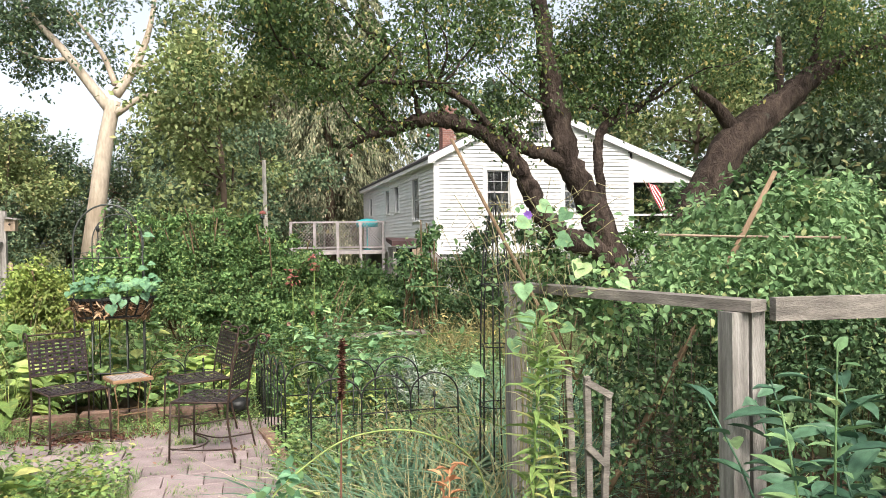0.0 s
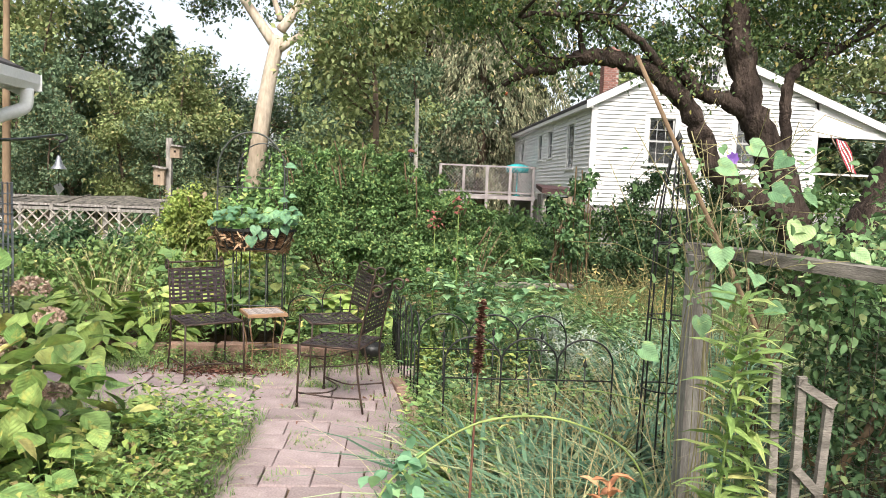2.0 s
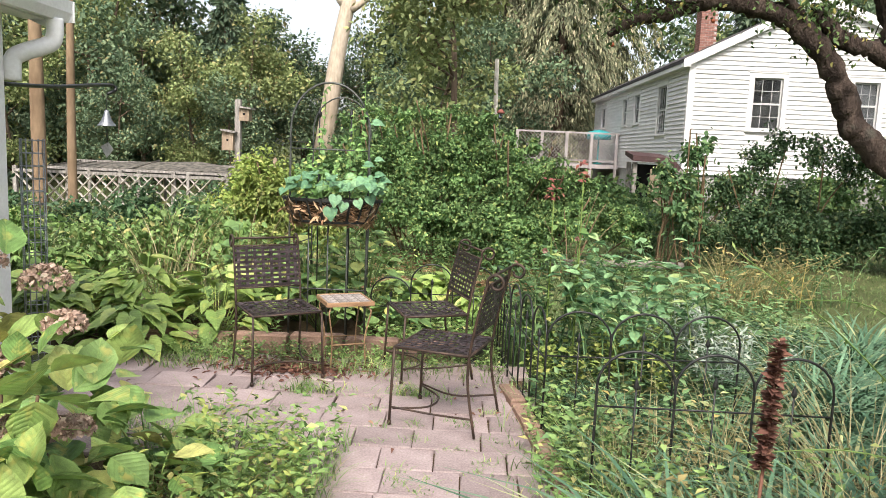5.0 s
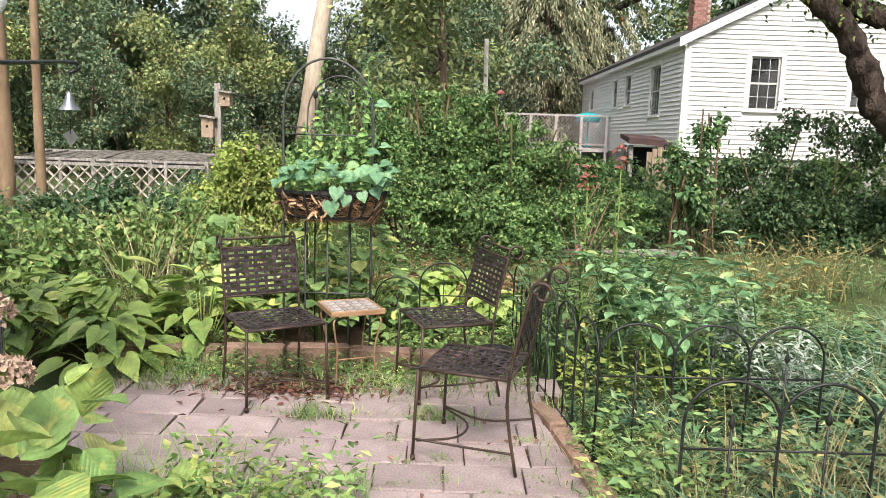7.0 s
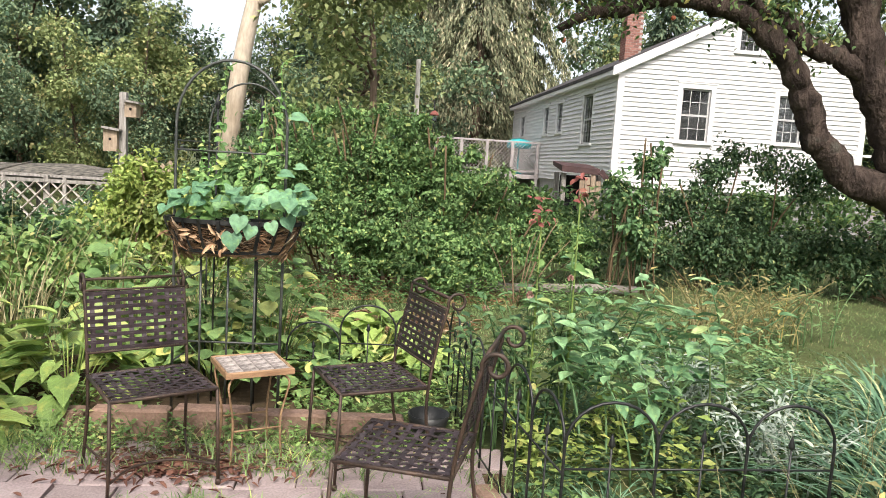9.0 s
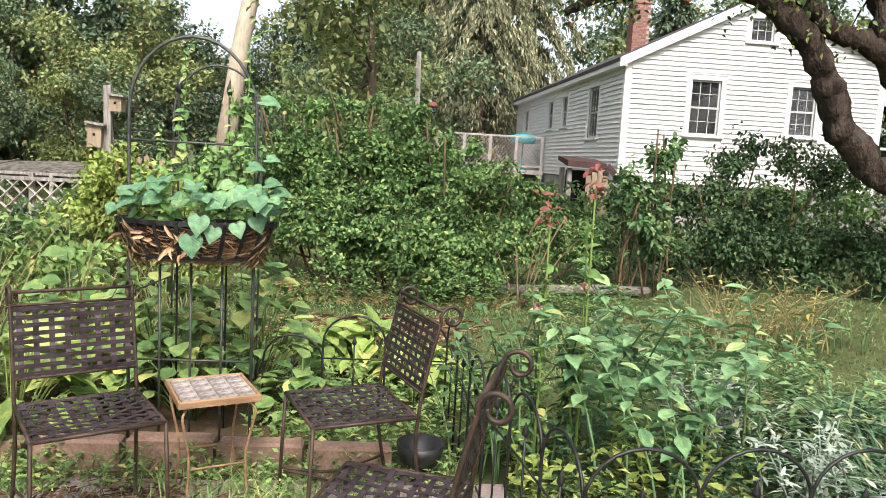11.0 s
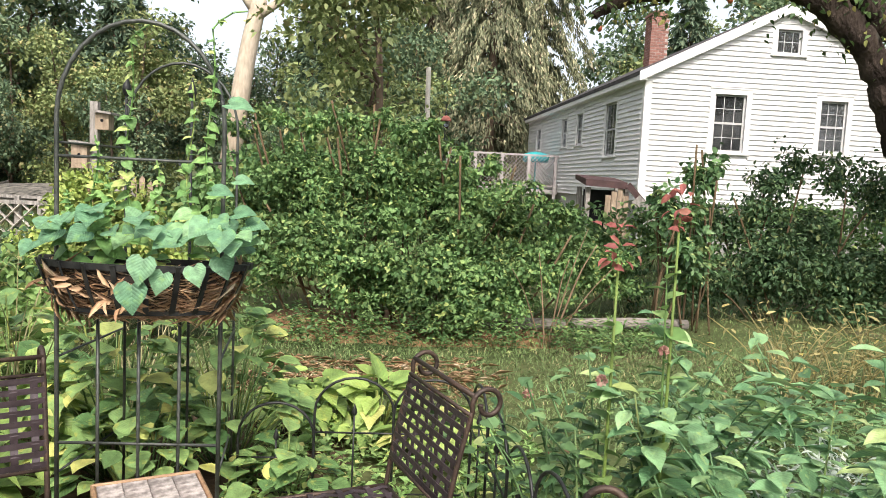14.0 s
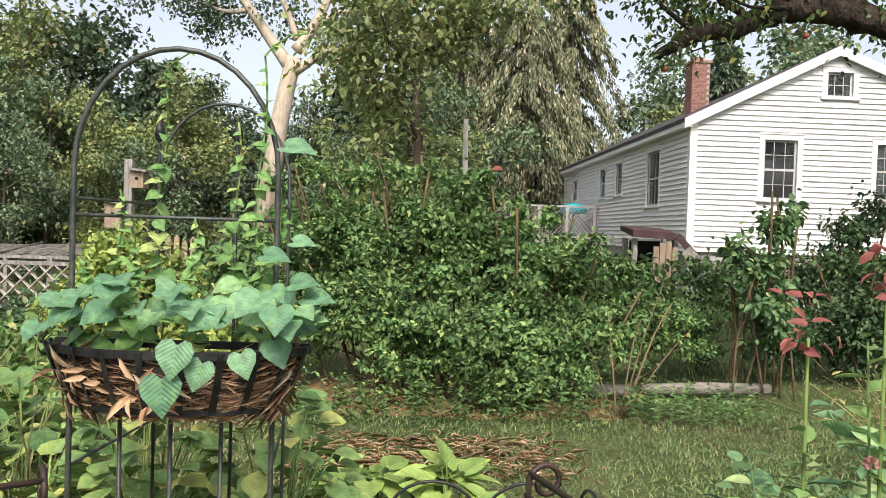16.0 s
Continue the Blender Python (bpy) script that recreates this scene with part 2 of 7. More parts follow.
# needle tones lightened likewise, with the haze in the colour
G_CONIFER = leafy("hazy_conifer_needle", (0.052, 0.098, 0.060), (0.135, 0.195, 0.108), (0.16, 0.17, 0.08), 0.7, 0.15, 0.4)
G_SPRUCE = leafy("drooping_spruce_spray", (0.085, 0.105, 0.055), (0.27, 0.275, 0.145), (0.48, 0.42, 0.26), 0.75, 0.2, 0.4)
G_HOSTA = leafy("hosta_leaf", (0.115, 0.215, 0.030), (0.310, 0.430, 0.072), (0.44, 0.45, 0.11), 0.42, 0.3, 1.5, 0.4, veins=0.28)
G_HYDR = leafy("hydrangea_leaf", (0.105, 0.225, 0.045), (0.300, 0.410, 0.085), (0.52, 0.46, 0.13), 0.46, 0.35, 2.5, veins=0.28)
G_VINE = leafy("vine_leaf", (0.075, 0.195, 0.095), (0.145, 0.305, 0.145), (0.20, 0.36, 0.13), 0.42, 0.35, 3, veins=0.22)
G_VINEYELLOW = leafy("young_vine_leaf", (0.10, 0.235, 0.050), (0.20, 0.36, 0.080), (0.36, 0.44, 0.10), 0.45, 0.4, 3)
G_SQUASH = leafy("squash_leaf", (0.062, 0.150, 0.038), (0.200, 0.320, 0.078), (0.44, 0.43, 0.09), 0.48, 0.35, 2, veins=0.22)
G_PALE = leafy("pale_plant_leaf", (0.060, 0.165, 0.062), (0.190, 0.350, 0.145), (0.34, 0.44, 0.15), 0.45, 0.35, 2, veins=0.22)
G_GRASS = leafy("daylily_blade", (0.048, 0.130, 0.068), (0.145, 0.280, 0.150), (0.44, 0.46, 0.20), 0.45, 0.3, 2)
G_DRYGRASS = leafy("dry_grass", (0.21, 0.19, 0.070), (0.35, 0.31, 0.14), (0.48, 0.40, 0.22), 0.7, 0.3, 2)
G_LAWN = leafy("lawn_grass", (0.085, 0.150, 0.040), (0.185, 0.265, 0.080), (0.36, 0.30, 0.13), 0.6, 0.3, 1.2)
G_WEED = leafy("weed_leaf", (0.100, 0.205, 0.040), (0.245, 0.385, 0.090), (0.44, 0.42, 0.12), 0.5, 0.35, 2)
G_LIME = leafy("lime_bush_leaf", (0.15, 0.235, 0.030), (0.29, 0.36, 0.055), (0.42, 0.42, 0.09), 0.5, 0.35, 1.5)
G_LILY = leafy("lily_leaf", (0.12, 0.22, 0.038), (0.23, 0.335, 0.068), (0.44, 0.42, 0.12), 0.42, 0.35, 4)
G_HEDGE = leafy("dark_hedge_leaf", (0.022, 0.062, 0.022), (0.080, 0.150, 0.052), (0.18, 0.22, 0.07), 0.5, 0.3, 1.5)
G_BERRY = leafy("bramble_leaf", (0.030, 0.080, 0.030), (0.075, 0.150, 0.055), (0.22, 0.26, 0.08), 0.5, 0.3, 1.5)
G_TOPGREEN = leafy("bean_leaf", (0.085, 0.185, 0.060), (0.18, 0.31, 0.105), (0.34, 0.38, 0.13), 0.45, 0.35, 2)
G_DAHLIA = leafy("dark_broad_leaf", (0.035, 0.100, 0.055), (0.080, 0.185, 0.095), (0.20, 0.32, 0.10), 0.35, 0.3, 3)
G_RUST = leafy("withered_orange_leaf", (0.42, 0.15, 0.045), (0.60, 0.27, 0.09), (0.66, 0.38, 0.16), 0.6, 0.4, 4)
G_BROWN = leafy("dry_seed_head", (0.08, 0.028, 0.018), (0.18, 0.072, 0.042), (0.28, 0.14, 0.08), 0.8, 0.1, 4)
G_BLOOM = leafy("faded_pink_petal", (0.30, 0.19, 0.135), (0.46, 0.33, 0.25), (0.52, 0.43, 0.32), 0.6, 0.3, 6)
G_SILVER = leafy("silver_leaf", (0.25, 0.32, 0.25), (0.40, 0.46, 0.38), (0.50, 0.52, 0.40), 0.6, 0.25, 3)
M_NETSHADE = solid("grey_brown_shade_cloth", (0.22, 0.19, 0.17), (0.30, 0.26, 0.235), 4, 0.9)
M_APPLE = solid("ripe_apple_skin", (0.20, 0.030, 0.020), (0.34, 0.10, 0.04), 12, 0.4, bump=0.05)
G_GOLD = leafy("yellowing_leaf", (0.17, 0.16, 0.05), (0.34, 0.28, 0.095), (0.52, 0.40, 0.07), 0.6, 0.35, 3)
G_FLOWERYELLOW = leafy("yellow_flower", (0.62, 0.46, 0.03), (0.72, 0.56, 0.05), (0.74, 0.50, 0.04), 0.55, 0.3)
G_ROSE = leafy("faded_rose_petal", (0.26, 0.10, 0.08), (0.40, 0.21, 0.16), (0.50, 0.36, 0.25), 0.6, 0.3)
G_PURPLE = leafy("purple_petal", (0.16, 0.04, 0.42), (0.25, 0.08, 0.55), (0.4, 0.2, 0.6), 0.5, 0.35)
G_BARKROSE = leafy("rose_leaf", (0.040, 0.110, 0.036), (0.135, 0.250, 0.080), (0.28, 0.34, 0.10), 0.4, 0.3, 2)


def glass_material():
    m, n, l, p = shader("window_glass")
    p.inputs["Base Color"].default_value = (0.42, 0.45, 0.47, 1)
    p.inputs["Roughness"].default_value = 0.06
    p.inputs["Transmission Weight"].default_value = 0.95
    nz, bp = n.new("ShaderNodeTexNoise"), n.new("ShaderNodeBump")
    nz.inputs["Scale"].default_value = 2.5
    bp.inputs["Strength"].default_value, bp.inputs["Distance"].default_value = 0.05, 0.02
    l.new(nz.outputs[0], bp.inputs["Height"])
    l.new(bp.outputs[0], p.inputs["Normal"])
    return m


M_GLASS = glass_material()
M_SASH = solid("grey_white_sash", (0.42, 0.42, 0.42), (0.52, 0.52, 0.51), 4, 0.6, bump=0.05)

# ---- building tools ----


class Shape:
    """Gathers boxes, beams, tubes and polygons into one mesh."""

    def __init__(self):
        self.v, self.f, self.smooth = [], [], []

    def poly(self, verts, faces, smooth=False):
        k = len(self.v)
        self.v += [tuple(p) for p in verts]
        self.f += [tuple(i + k for i in f) for f in faces]
        self.smooth += [smooth] * len(faces)
        return self

    def prism(self, ring_a, ring_b, smooth=False):
        n = len(ring_a)
        faces = [tuple(range(n))[::-1], tuple(range(n, 2 * n))] + [(i, (i + 1) % n, n + (i + 1) % n, n + i) for i in range(n)]
        return self.poly(list(ring_a) + list(ring_b), faces, smooth)

    def box(self, lo, hi, m=None):
        x0, y0, z0 = lo
        x1, y1, z1 = hi
        a = [(x0, y0, z0), (x1, y0, z0), (x1, y1, z0), (x0, y1, z0)]
        b = [(x0, y0, z1), (x1, y0, z1), (x1, y1, z1), (x0, y1, z1)]
        if m is not None:
            a, b = [m @ Vector(p) for p in a], [m @ Vector(p) for p in b]
        return self.prism(a, b)

    def bevel_box(self, lo, hi, c=0.01, m=None):
        """A box with a chamfered top edge."""
        x0, y0, z0 = lo
        x1, y1, z1 = hi
        rings = []
        for d, z in ((0, z0), (0, z1 - c), (c, z1)):
            rings.append([(x0 + d, y0 + d, z), (x1 - d, y0 + d, z), (x1 - d, y1 - d, z), (x0 + d, y1 - d, z)])
        vs = [Vector(p) for r in rings for p in r]
        if m is not None:
            vs = [m @ p for p in vs]
        fs = [(3, 2, 1, 0), (8, 9, 10, 11)]
        for k in (0, 4):
            fs += [(k + i, k + (i + 1) % 4, k + 4 + (i + 1) % 4, k + 4 + i) for i in range(4)]
        return self.poly(vs, fs)

    def beam(self, p, q, w, h, up=(0, 0, 1)):
        p, q = Vector(p), Vector(q)
        d = (q - p).normalized()
        s = d.cross(Vector(up))
        s = s.normalized() if s.length > 1e-4 else Vector((1, 0, 0))
        t = s.cross(d)
        ring = [s * w / 2 + t * h / 2, -s * w / 2 + t * h / 2, -s * w / 2 - t * h / 2, s * w / 2 - t * h / 2]
        return self.prism([p + r for r in ring], [q + r for r in ring])

    def tube(self, pts, radius, sides=8, wobble=0.0, rng=None):
        pts = [Vector(p) for p in pts]
        n = len(pts)
        rad = radius if isinstance(radius, (list, tuple)) else [radius] * n
        t0 = (pts[1] - pts[0]).normalized()
        s = t0.cross(Vector((0.31, 0.17, 0.93)))
        s = s.normalized() if s.length > 1e-3 else t0.orthogonal().normalized()
        vs, fs = [], []
        for i, p in enumerate(pts):
            t = (pts[min(i + 1, n - 1)] - pts[max(i - 1, 0)]).normalized()
            s = (s - t * s.dot(t)).normalized()
            b = t.cross(s)
            for k in range(sides):
                a = 2 * math.pi * k / sides
                r = rad[i] * (1 + (rng.uniform(-wobble, wobble) if rng else 0))
                vs.append(p + s * math.cos(a) * r + b * math.sin(a) * r)
        for i in range(n - 1):
            for k in range(sides):
                fs.append((i * sides + k, i * sides + (k + 1) % sides, (i + 1) * sides + (k + 1) % sides, (i + 1) * sides + k))
        fs += [tuple(range(sides))[::-1], tuple(range((n - 1) * sides, n * sides))]
        return self.poly(vs, fs, True)

    def strip(self, pts, side, thick=0.0015):
        """One continuous flat strap through pts; side: half its width as a vector."""
        pts, side = [Vector(p) for p in pts], Vector(side)
        n = len(pts)
        vs = []
        for i, p in enumerate(pts):
            d = (pts[min(i + 1, n - 1)] - pts[max(i - 1, 0)]).normalized()
            up = side.cross(d).normalized() * thick
            vs += [p - side - up, p + side - up, p + side + up, p - side + up]
        fs = [(3, 2, 1, 0), tuple(range(4 * n - 4, 4 * n))]
        for i in range(n - 1):
            fs += [(4 * i + k, 4 * i + (k + 1) % 4, 4 * i + 4 + (k + 1) % 4, 4 * i + 4 + k) for k in range(4)]
        return self.poly(vs, fs)

    def lathe(self, centre, profile, sides=14):
        vs, fs = [], []
        for r, z in profile:
            vs += [(centre[0] + r * math.cos(2 * math.pi * k / sides), centre[1] + r * math.sin(2 * math.pi * k / sides), centre[2] + z) for k in range(sides)]
        for i in range(len(profile) - 1):
            fs += [(i * sides + k, i * sides + (k + 1) % sides, (i + 1) * sides + (k + 1) % sides, (i + 1) * sides + k) for k in range(sides)]
        return self.poly(vs, fs, True)

    def mesh(self, name):
        me = bpy.data.meshes.new(name)
        me.from_pydata(self.v, [], self.f)
        me.polygons.foreach_set("use_smooth", self.smooth)
        return me


def smooth_path(pts, steps=6):
    """A smooth curve through the points."""
    pts = [Vector(p) for p in pts]
    ext = [2 * pts[0] - pts[1]] + pts + [2 * pts[-1] - pts[-2]]
    out = []
    for i in range(1, len(ext) - 2):
        p0, p1, p2, p3 = ext[i - 1:i + 3]
        for k in range(steps):
            t = k / steps
            out.append(0.5 * (2 * p1 + (p2 - p0) * t + (2 * p0 - 5 * p1 + 4 * p2 - p3) * t * t + (3 * p1 - p0 - 3 * p2 + p3) * t ** 3))
    out.append(pts[-1])
    return out


def thing(name, at=(0, 0, 0), label="", category="", group="", kind="", turn=0.0):
    e = new(name)
    e.empty_display_size = 0.1
    e.matrix_basis = pose(*at, 0, 0, turn)
    return tagged(e, label, category, group, kind)


LOOSE = {"crown", "foliage", "leaf_spray", "straw", "stem", "stalk", "twig", "dry_stem", "flower_head", "cane", "dry_leaf", "husk", "seed_head", "netting", "mesh"}


def part(name, shape, material, parent=None, label="", at=None):
    """One mesh object under a thing or a part; its shape is given in the thing's own axes."""
    me = shape if isinstance(shape, bpy.types.Mesh) else shape.mesh(name)
    if not me.materials:
        me.materials.append(material)
    ob = new(name, me)
    if parent is not None:
        ob.parent = parent
    if at is not None:
        ob.matrix_basis = at
    if len(me.polygons) > 20 and name in LOOSE:
        tagged(ob, kind="stuff")
    return tagged(ob, label)


LEAF4 = (np.array([(0, 0, 0), (.42, .5, .1), (1, 0, -.08), (.42, -.5, .1)], float), [(0, 2, 1), (0, 3, 2)])
LEAF6 = (np.array([(0, 0, 0), (.28, .45, .10), (.66, .36, .07), (1, 0, -.14), (.66, -.36, .07), (.28, -.45, .10), (.48, 0, 0)], float),
         [(6, 0, 5), (6, 5, 4), (6, 4, 3), (6, 3, 2), (6, 2, 1), (6, 1, 0)])
HEART = (np.array([(.02, 0, 0), (-.13, .20, .05), (-.05, .40, .10), (.18, .53, .11), (.45, .46, .07), (.72, .24, .0), (1, 0, -.16), (.72, -.24, .0), (.45, -.46, .07), (.18, -.53, .11), (-.05, -.40, .10), (-.13, -.20, .05), (.2, 0, .0), (.58, 0, -.03)], float),
         [(0, 12, 1), (1, 12, 2), (2, 12, 3), (3, 12, 4), (4, 12, 13), (4, 13, 5), (5, 13, 6), (6, 13, 7), (7, 13, 8), (8, 13, 12), (8, 12, 9), (9, 12, 10), (10, 12, 11), (11, 12, 0)])
OVATE = (np.array([(0, 0, 0), (.10, .20, .04), (.28, .42, .08), (.48, .49, .08), (.70, .37, .04), (.88, .15, -.04), (1, 0, -.14), (.88, -.15, -.04), (.70, -.37, .04), (.48, -.49, .08), (.28, -.42, .08), (.10, -.20, .04), (.3, 0, .0), (.65, 0, -.03)], float),
         [(0, 12, 1), (1, 12, 2), (2, 12, 3), (3, 12, 13), (3, 13, 4), (4, 13, 5), (5, 13, 6), (6, 13, 7), (7, 13, 8), (8, 13, 9), (9, 13, 12), (9, 12, 10), (10, 12, 11), (11, 12, 0)])
LANCE = (np.array([(0, 0, 0), (.3, .5, .05), (.7, .3, .02), (1, 0, -.12), (.7, -.3, .02), (.3, -.5, .05)], float), [(0, 5, 1), (1, 5, 4), (1, 4, 2), (2, 4, 3)])


def unit(a):
    return a / np.maximum(np.linalg.norm(a, axis=-1, keepdims=True), 1e-9)


def raw_mesh(name, verts, tris):
    me = bpy.data.meshes.new(name)
    me.vertices.add(len(verts))
    me.vertices.foreach_set("co", np.asarray(verts, np.float32).ravel())
    me.loops.add(tris.size)
    me.loops.foreach_set("vertex_index", tris.astype(np.int32).ravel())
    me.polygons.add(len(tris))
    me.polygons.foreach_set("loop_start", np.arange(0, tris.size, 3, dtype=np.int32))
    me.polygons.foreach_set("loop_total", np.full(len(tris), 3, np.int32))
    me.polygons.foreach_set("use_smooth", np.ones(len(tris), bool))
    me.update(calc_edges=True)
    return me


def leaf_parts(name, parent, base, tip, up, length, width, template, material, label=""):
    """Leaves that can be told apart: an object each, on one mesh."""
    t, tris = template
    me = raw_mesh(name, t, np.array(tris))
    base, tip = np.asarray(base, float), unit(np.asarray(tip, float))
    side = unit(np.cross(np.asarray(up, float), tip) + 1e-6)
    nrm = np.cross(tip, side)
    length, width = np.broadcast_to(length, (len(base),)), np.broadcast_to(width, (len(base),))
    for i in range(len(base)):
        m = Matrix(np.column_stack([tip[i] * length[i], side[i] * width[i], nrm[i] * length[i], base[i]]).tolist() + [[0, 0, 0, 1]])
        part(name, me, material, parent, label, m)


def leaf_mesh(name, rng, base, tip, up, length, width, template=LEAF6):
    """One mesh of many leaves: base points, directions to the tip, the leaf's upper side, lengths and widths."""
    base, tip, up = np.asarray(base, float), unit(np.asarray(tip, float)), np.asarray(up, float)
    n = len(base)
    side = unit(np.cross(up, tip) + 1e-6)
    nrm = np.cross(tip, side)
    length, width = np.broadcast_to(length, (n,)), np.broadcast_to(width, (n,))
    t, tris = template
    tris = np.array(tris)
    v = (base[:, None] + t[None, :, 0, None] * (length[:, None, None] * tip[:, None]) + t[None, :, 1, None] * (width[:, None, None] * side[:, None])
         + t[None, :, 2, None] * (length[:, None, None] * nrm[:, None]))
    f = tris[None] + (np.arange(n) * len(t))[:, None, None]
    return raw_mesh(name, v.reshape(-1, 3), f.reshape(-1, 3))


def clump_points(rng, n, centres, radii, shell=0.55, flat=1.0, tufts=24, level=1.0):
    """Points near the surface of lumps, and the directions outwards."""
    centres, radii = np.asarray(centres, float), np.asarray(radii, float)
    if radii.ndim == 1:
        radii = np.stack([radii, radii, radii * flat], 1)
    w = (radii.prod(1)) ** (2 / 3)
    # each lump carries smaller tufts
    big = rng.choice(len(centres), max(6, len(centres) * tufts), p=w / w.sum())
    out = unit(rng.normal(size=(len(big), 3)) + np.array([0, 0, 0.25]))
    centres, radii = centres[big] + out * radii[big] * rng.uniform(0.35, 0.95, (len(big), 1)), radii[big] * rng.uniform(0.24, 0.52, (len(big), 1)) * np.array([1, 1, level])
    w = (radii.prod(1)) ** (2 / 3)
    k = rng.choice(len(centres), n, p=w / w.sum())
    d = unit(rng.normal(size=(n, 3)))
    r = rng.uniform(shell, 1.0, n) ** 0.7
    lump = 1 + 0.22 * np.sin(d[:, 0] * 5 + k) * np.sin(d[:, 1] * 6 + 2 * k) + rng.normal(0, 0.07, n)
    return centres[k] + d * radii[k] * (r * lump)[:, None], d


def crown_mesh(name, rng, n, centres, radii, size, ratio=0.55, droop=0.35, template=LEAF6, shell=0.55, flat=1.0, floor_z=None, tufts=24, level=1.0):
    p, d = clump_points(rng, n, centres, radii, shell, flat, tufts, level)
    if floor_z is not None:
        keep = p[:, 2] > floor_z
        p, d = p[keep], d[keep]
    n = len(p)
    stray = rng.uniform(0, 1, n) < 0.14                      # loose sprigs beyond the outline
    p = p + d * (stray * rng.uniform(0, 2.6 * size, n))[:, None]
    tip = d * 0.7 + rng.normal(0, 0.6, (n, 3)) + np.array([0, 0, -droop])
    up = d * 0.5 + rng.normal(0, 0.45, (n, 3)) + np.array([0, 0, 0.9])
    ln = size * rng.uniform(0.6, 1.25, n)
    return leaf_mesh(name, rng, p, tip, up, ln, ln * ratio * rng.uniform(0.8, 1.2, n), template)


def blade_mesh(name, rng, base, lean, height, width, bend=0.6, seg=4):
    """Grass blades or straps that rise from base, lean and bend over."""
    base, n = np.asarray(base, float), len(base)
    lean = np.asarray(lean, float)
    height, width = np.broadcast_to(height, (n,)), np.broadcast_to(width, (n,))
    side = unit(np.stack([-lean[:, 1], lean[:, 0], np.zeros(n)], 1) + 1e-6)
    bend = np.broadcast_to(bend, (n,)) * rng.uniform(0.5, 1.5, n)
    rows = []
    for i in range(seg + 1):
        s = i / seg
        c = base + lean * (height * (0.25 * s + bend * s * s))[:, None]
        c[:, 2] += height * (s - 0.45 * bend * s ** 2.6)
        w = (width * (1 - s ** 1.6) * 0.5 + 0.0006)[:, None]
        rows += [c - side * w, c + side * w]
    v = np.stack(rows, 1)
    tri = []
    for i in range(seg):
        a = 2 * i
        tri += [(a, a + 1, a + 3), (a, a + 3, a + 2)]
    f = np.array(tri)[None] + (np.arange(n) * 2 * (seg + 1))[:, None, None]
    return raw_mesh(name, v.reshape(-1, 3), f.reshape(-1, 3))


def scatter(rng, n, x0, x1, y0, y1, z=0.0):
    return np.stack([rng.uniform(x0, x1, n), rng.uniform(y0, y1, n), np.full(n, z)], 1)


def compass(rng, n):
    a = rng.uniform(0, 2 * math.pi, n)
    return np.stack([np.cos(a), np.sin(a), np.zeros(n)], 1)


def stuff(name, mesh, material, label, category):
    return tagged(part(name, mesh, material), label, category, kind="stuff")

# ---- ground ----


def ground_height(x, y):
    return 0.02 * noise.noise((x * 0.5, y * 0.5, 0.3)) - 0.03


def make_ground():
    s = Shape()
    xs = [-600, -200, -60] + [-30 + i for i in range(61)] + [60, 200, 600]
    ys = [-600, -200, -60] + [-20 + i for i in range(71)] + [90, 200, 600]
    vs = [(x, y, ground_height(x, y)) for y in ys for x in xs]
    w = len(xs)
    fs = [(j * w + i, j * w + i + 1, (j + 1) * w + i + 1, (j + 1) * w + i) for j in range(len(ys) - 1) for i in range(w - 1)]
    s.poly(vs, fs, True)
    tagged(part("ground", s, M_GROUND), "uneven grassy garden ground with bare patches", "ground", kind="structure")
    # bare beds, laid just above the ground
    for name, x0, x1, y0, y1, mat, label in (
            ("planting_bed", -4.0, -0.45, 7.34, 9.2, M_SOIL, "dark soil bed behind the patio edging"),
            ("planting_bed", 0.34, 4.2, 1.6, 6.6, M_SOIL, "dark soil bed of daylilies beside the patio"),
            ("planting_bed", -3.4, -1.25, 2.2, 5.4, M_SOIL, "dark soil bed beside the green house"),
            ("mulch_bed", -1.6, 1.4, 11.2, 12.9, M_MULCH, "reddish straw mulch under the large shrub")):
        b = Shape()
        nx, ny = 14, 14
        vs = []
        for j in range(ny + 1):
            for i in range(nx + 1):
                u, v = i / nx, j / ny
                e = min(u, 1 - u, v, 1 - v)
                wob = 0.12 * noise.noise((u * 5 + x0, v * 5 + y0, 1.7))
                vs.append((x0 + (x1 - x0) * u + wob * (1 if e > 0.01 else 0.6), y0 + (y1 - y0) * v + wob, 0.0 + 0.035 * noise.noise((u * 9, v * 9, x0)) - (0.05 if e < 0.01 else 0)))
        fs = [(j * (nx + 1) + i, j * (nx + 1) + i + 1, (j + 1) * (nx + 1) + i + 1, (j + 1) * (nx + 1) + i) for j in range(ny) for i in range(nx)]
        b.poly(vs, fs, True)
        tagged(part(name, b, mat), label, "garden bed", kind="structure")


make_ground()

# ---- white clapboard house ----
HX, HY, HY2 = 5.36, 21.3, 35.1              # near corner and far end
BASE_Z, EAVE_Z = 1.2, 4.1
PEAK_X, PEAK_Z = 8.5, 5.68
PORCH_X, END_X, END_Z = 11.85, 14.1, 3.55
SLOPE_L = (PEAK_Z - EAVE_Z) / (PEAK_X - HX)
SLOPE_R = (PEAK_Z - END_Z) / (END_X - PEAK_X)


def gable_left(z):
    return HX if z <= EAVE_Z else HX + (z - EAVE_Z) / SLOPE_L


def gable_right(z):
    return min(PORCH_X, PEAK_X + (PEAK_Z - z) / SLOPE_R)


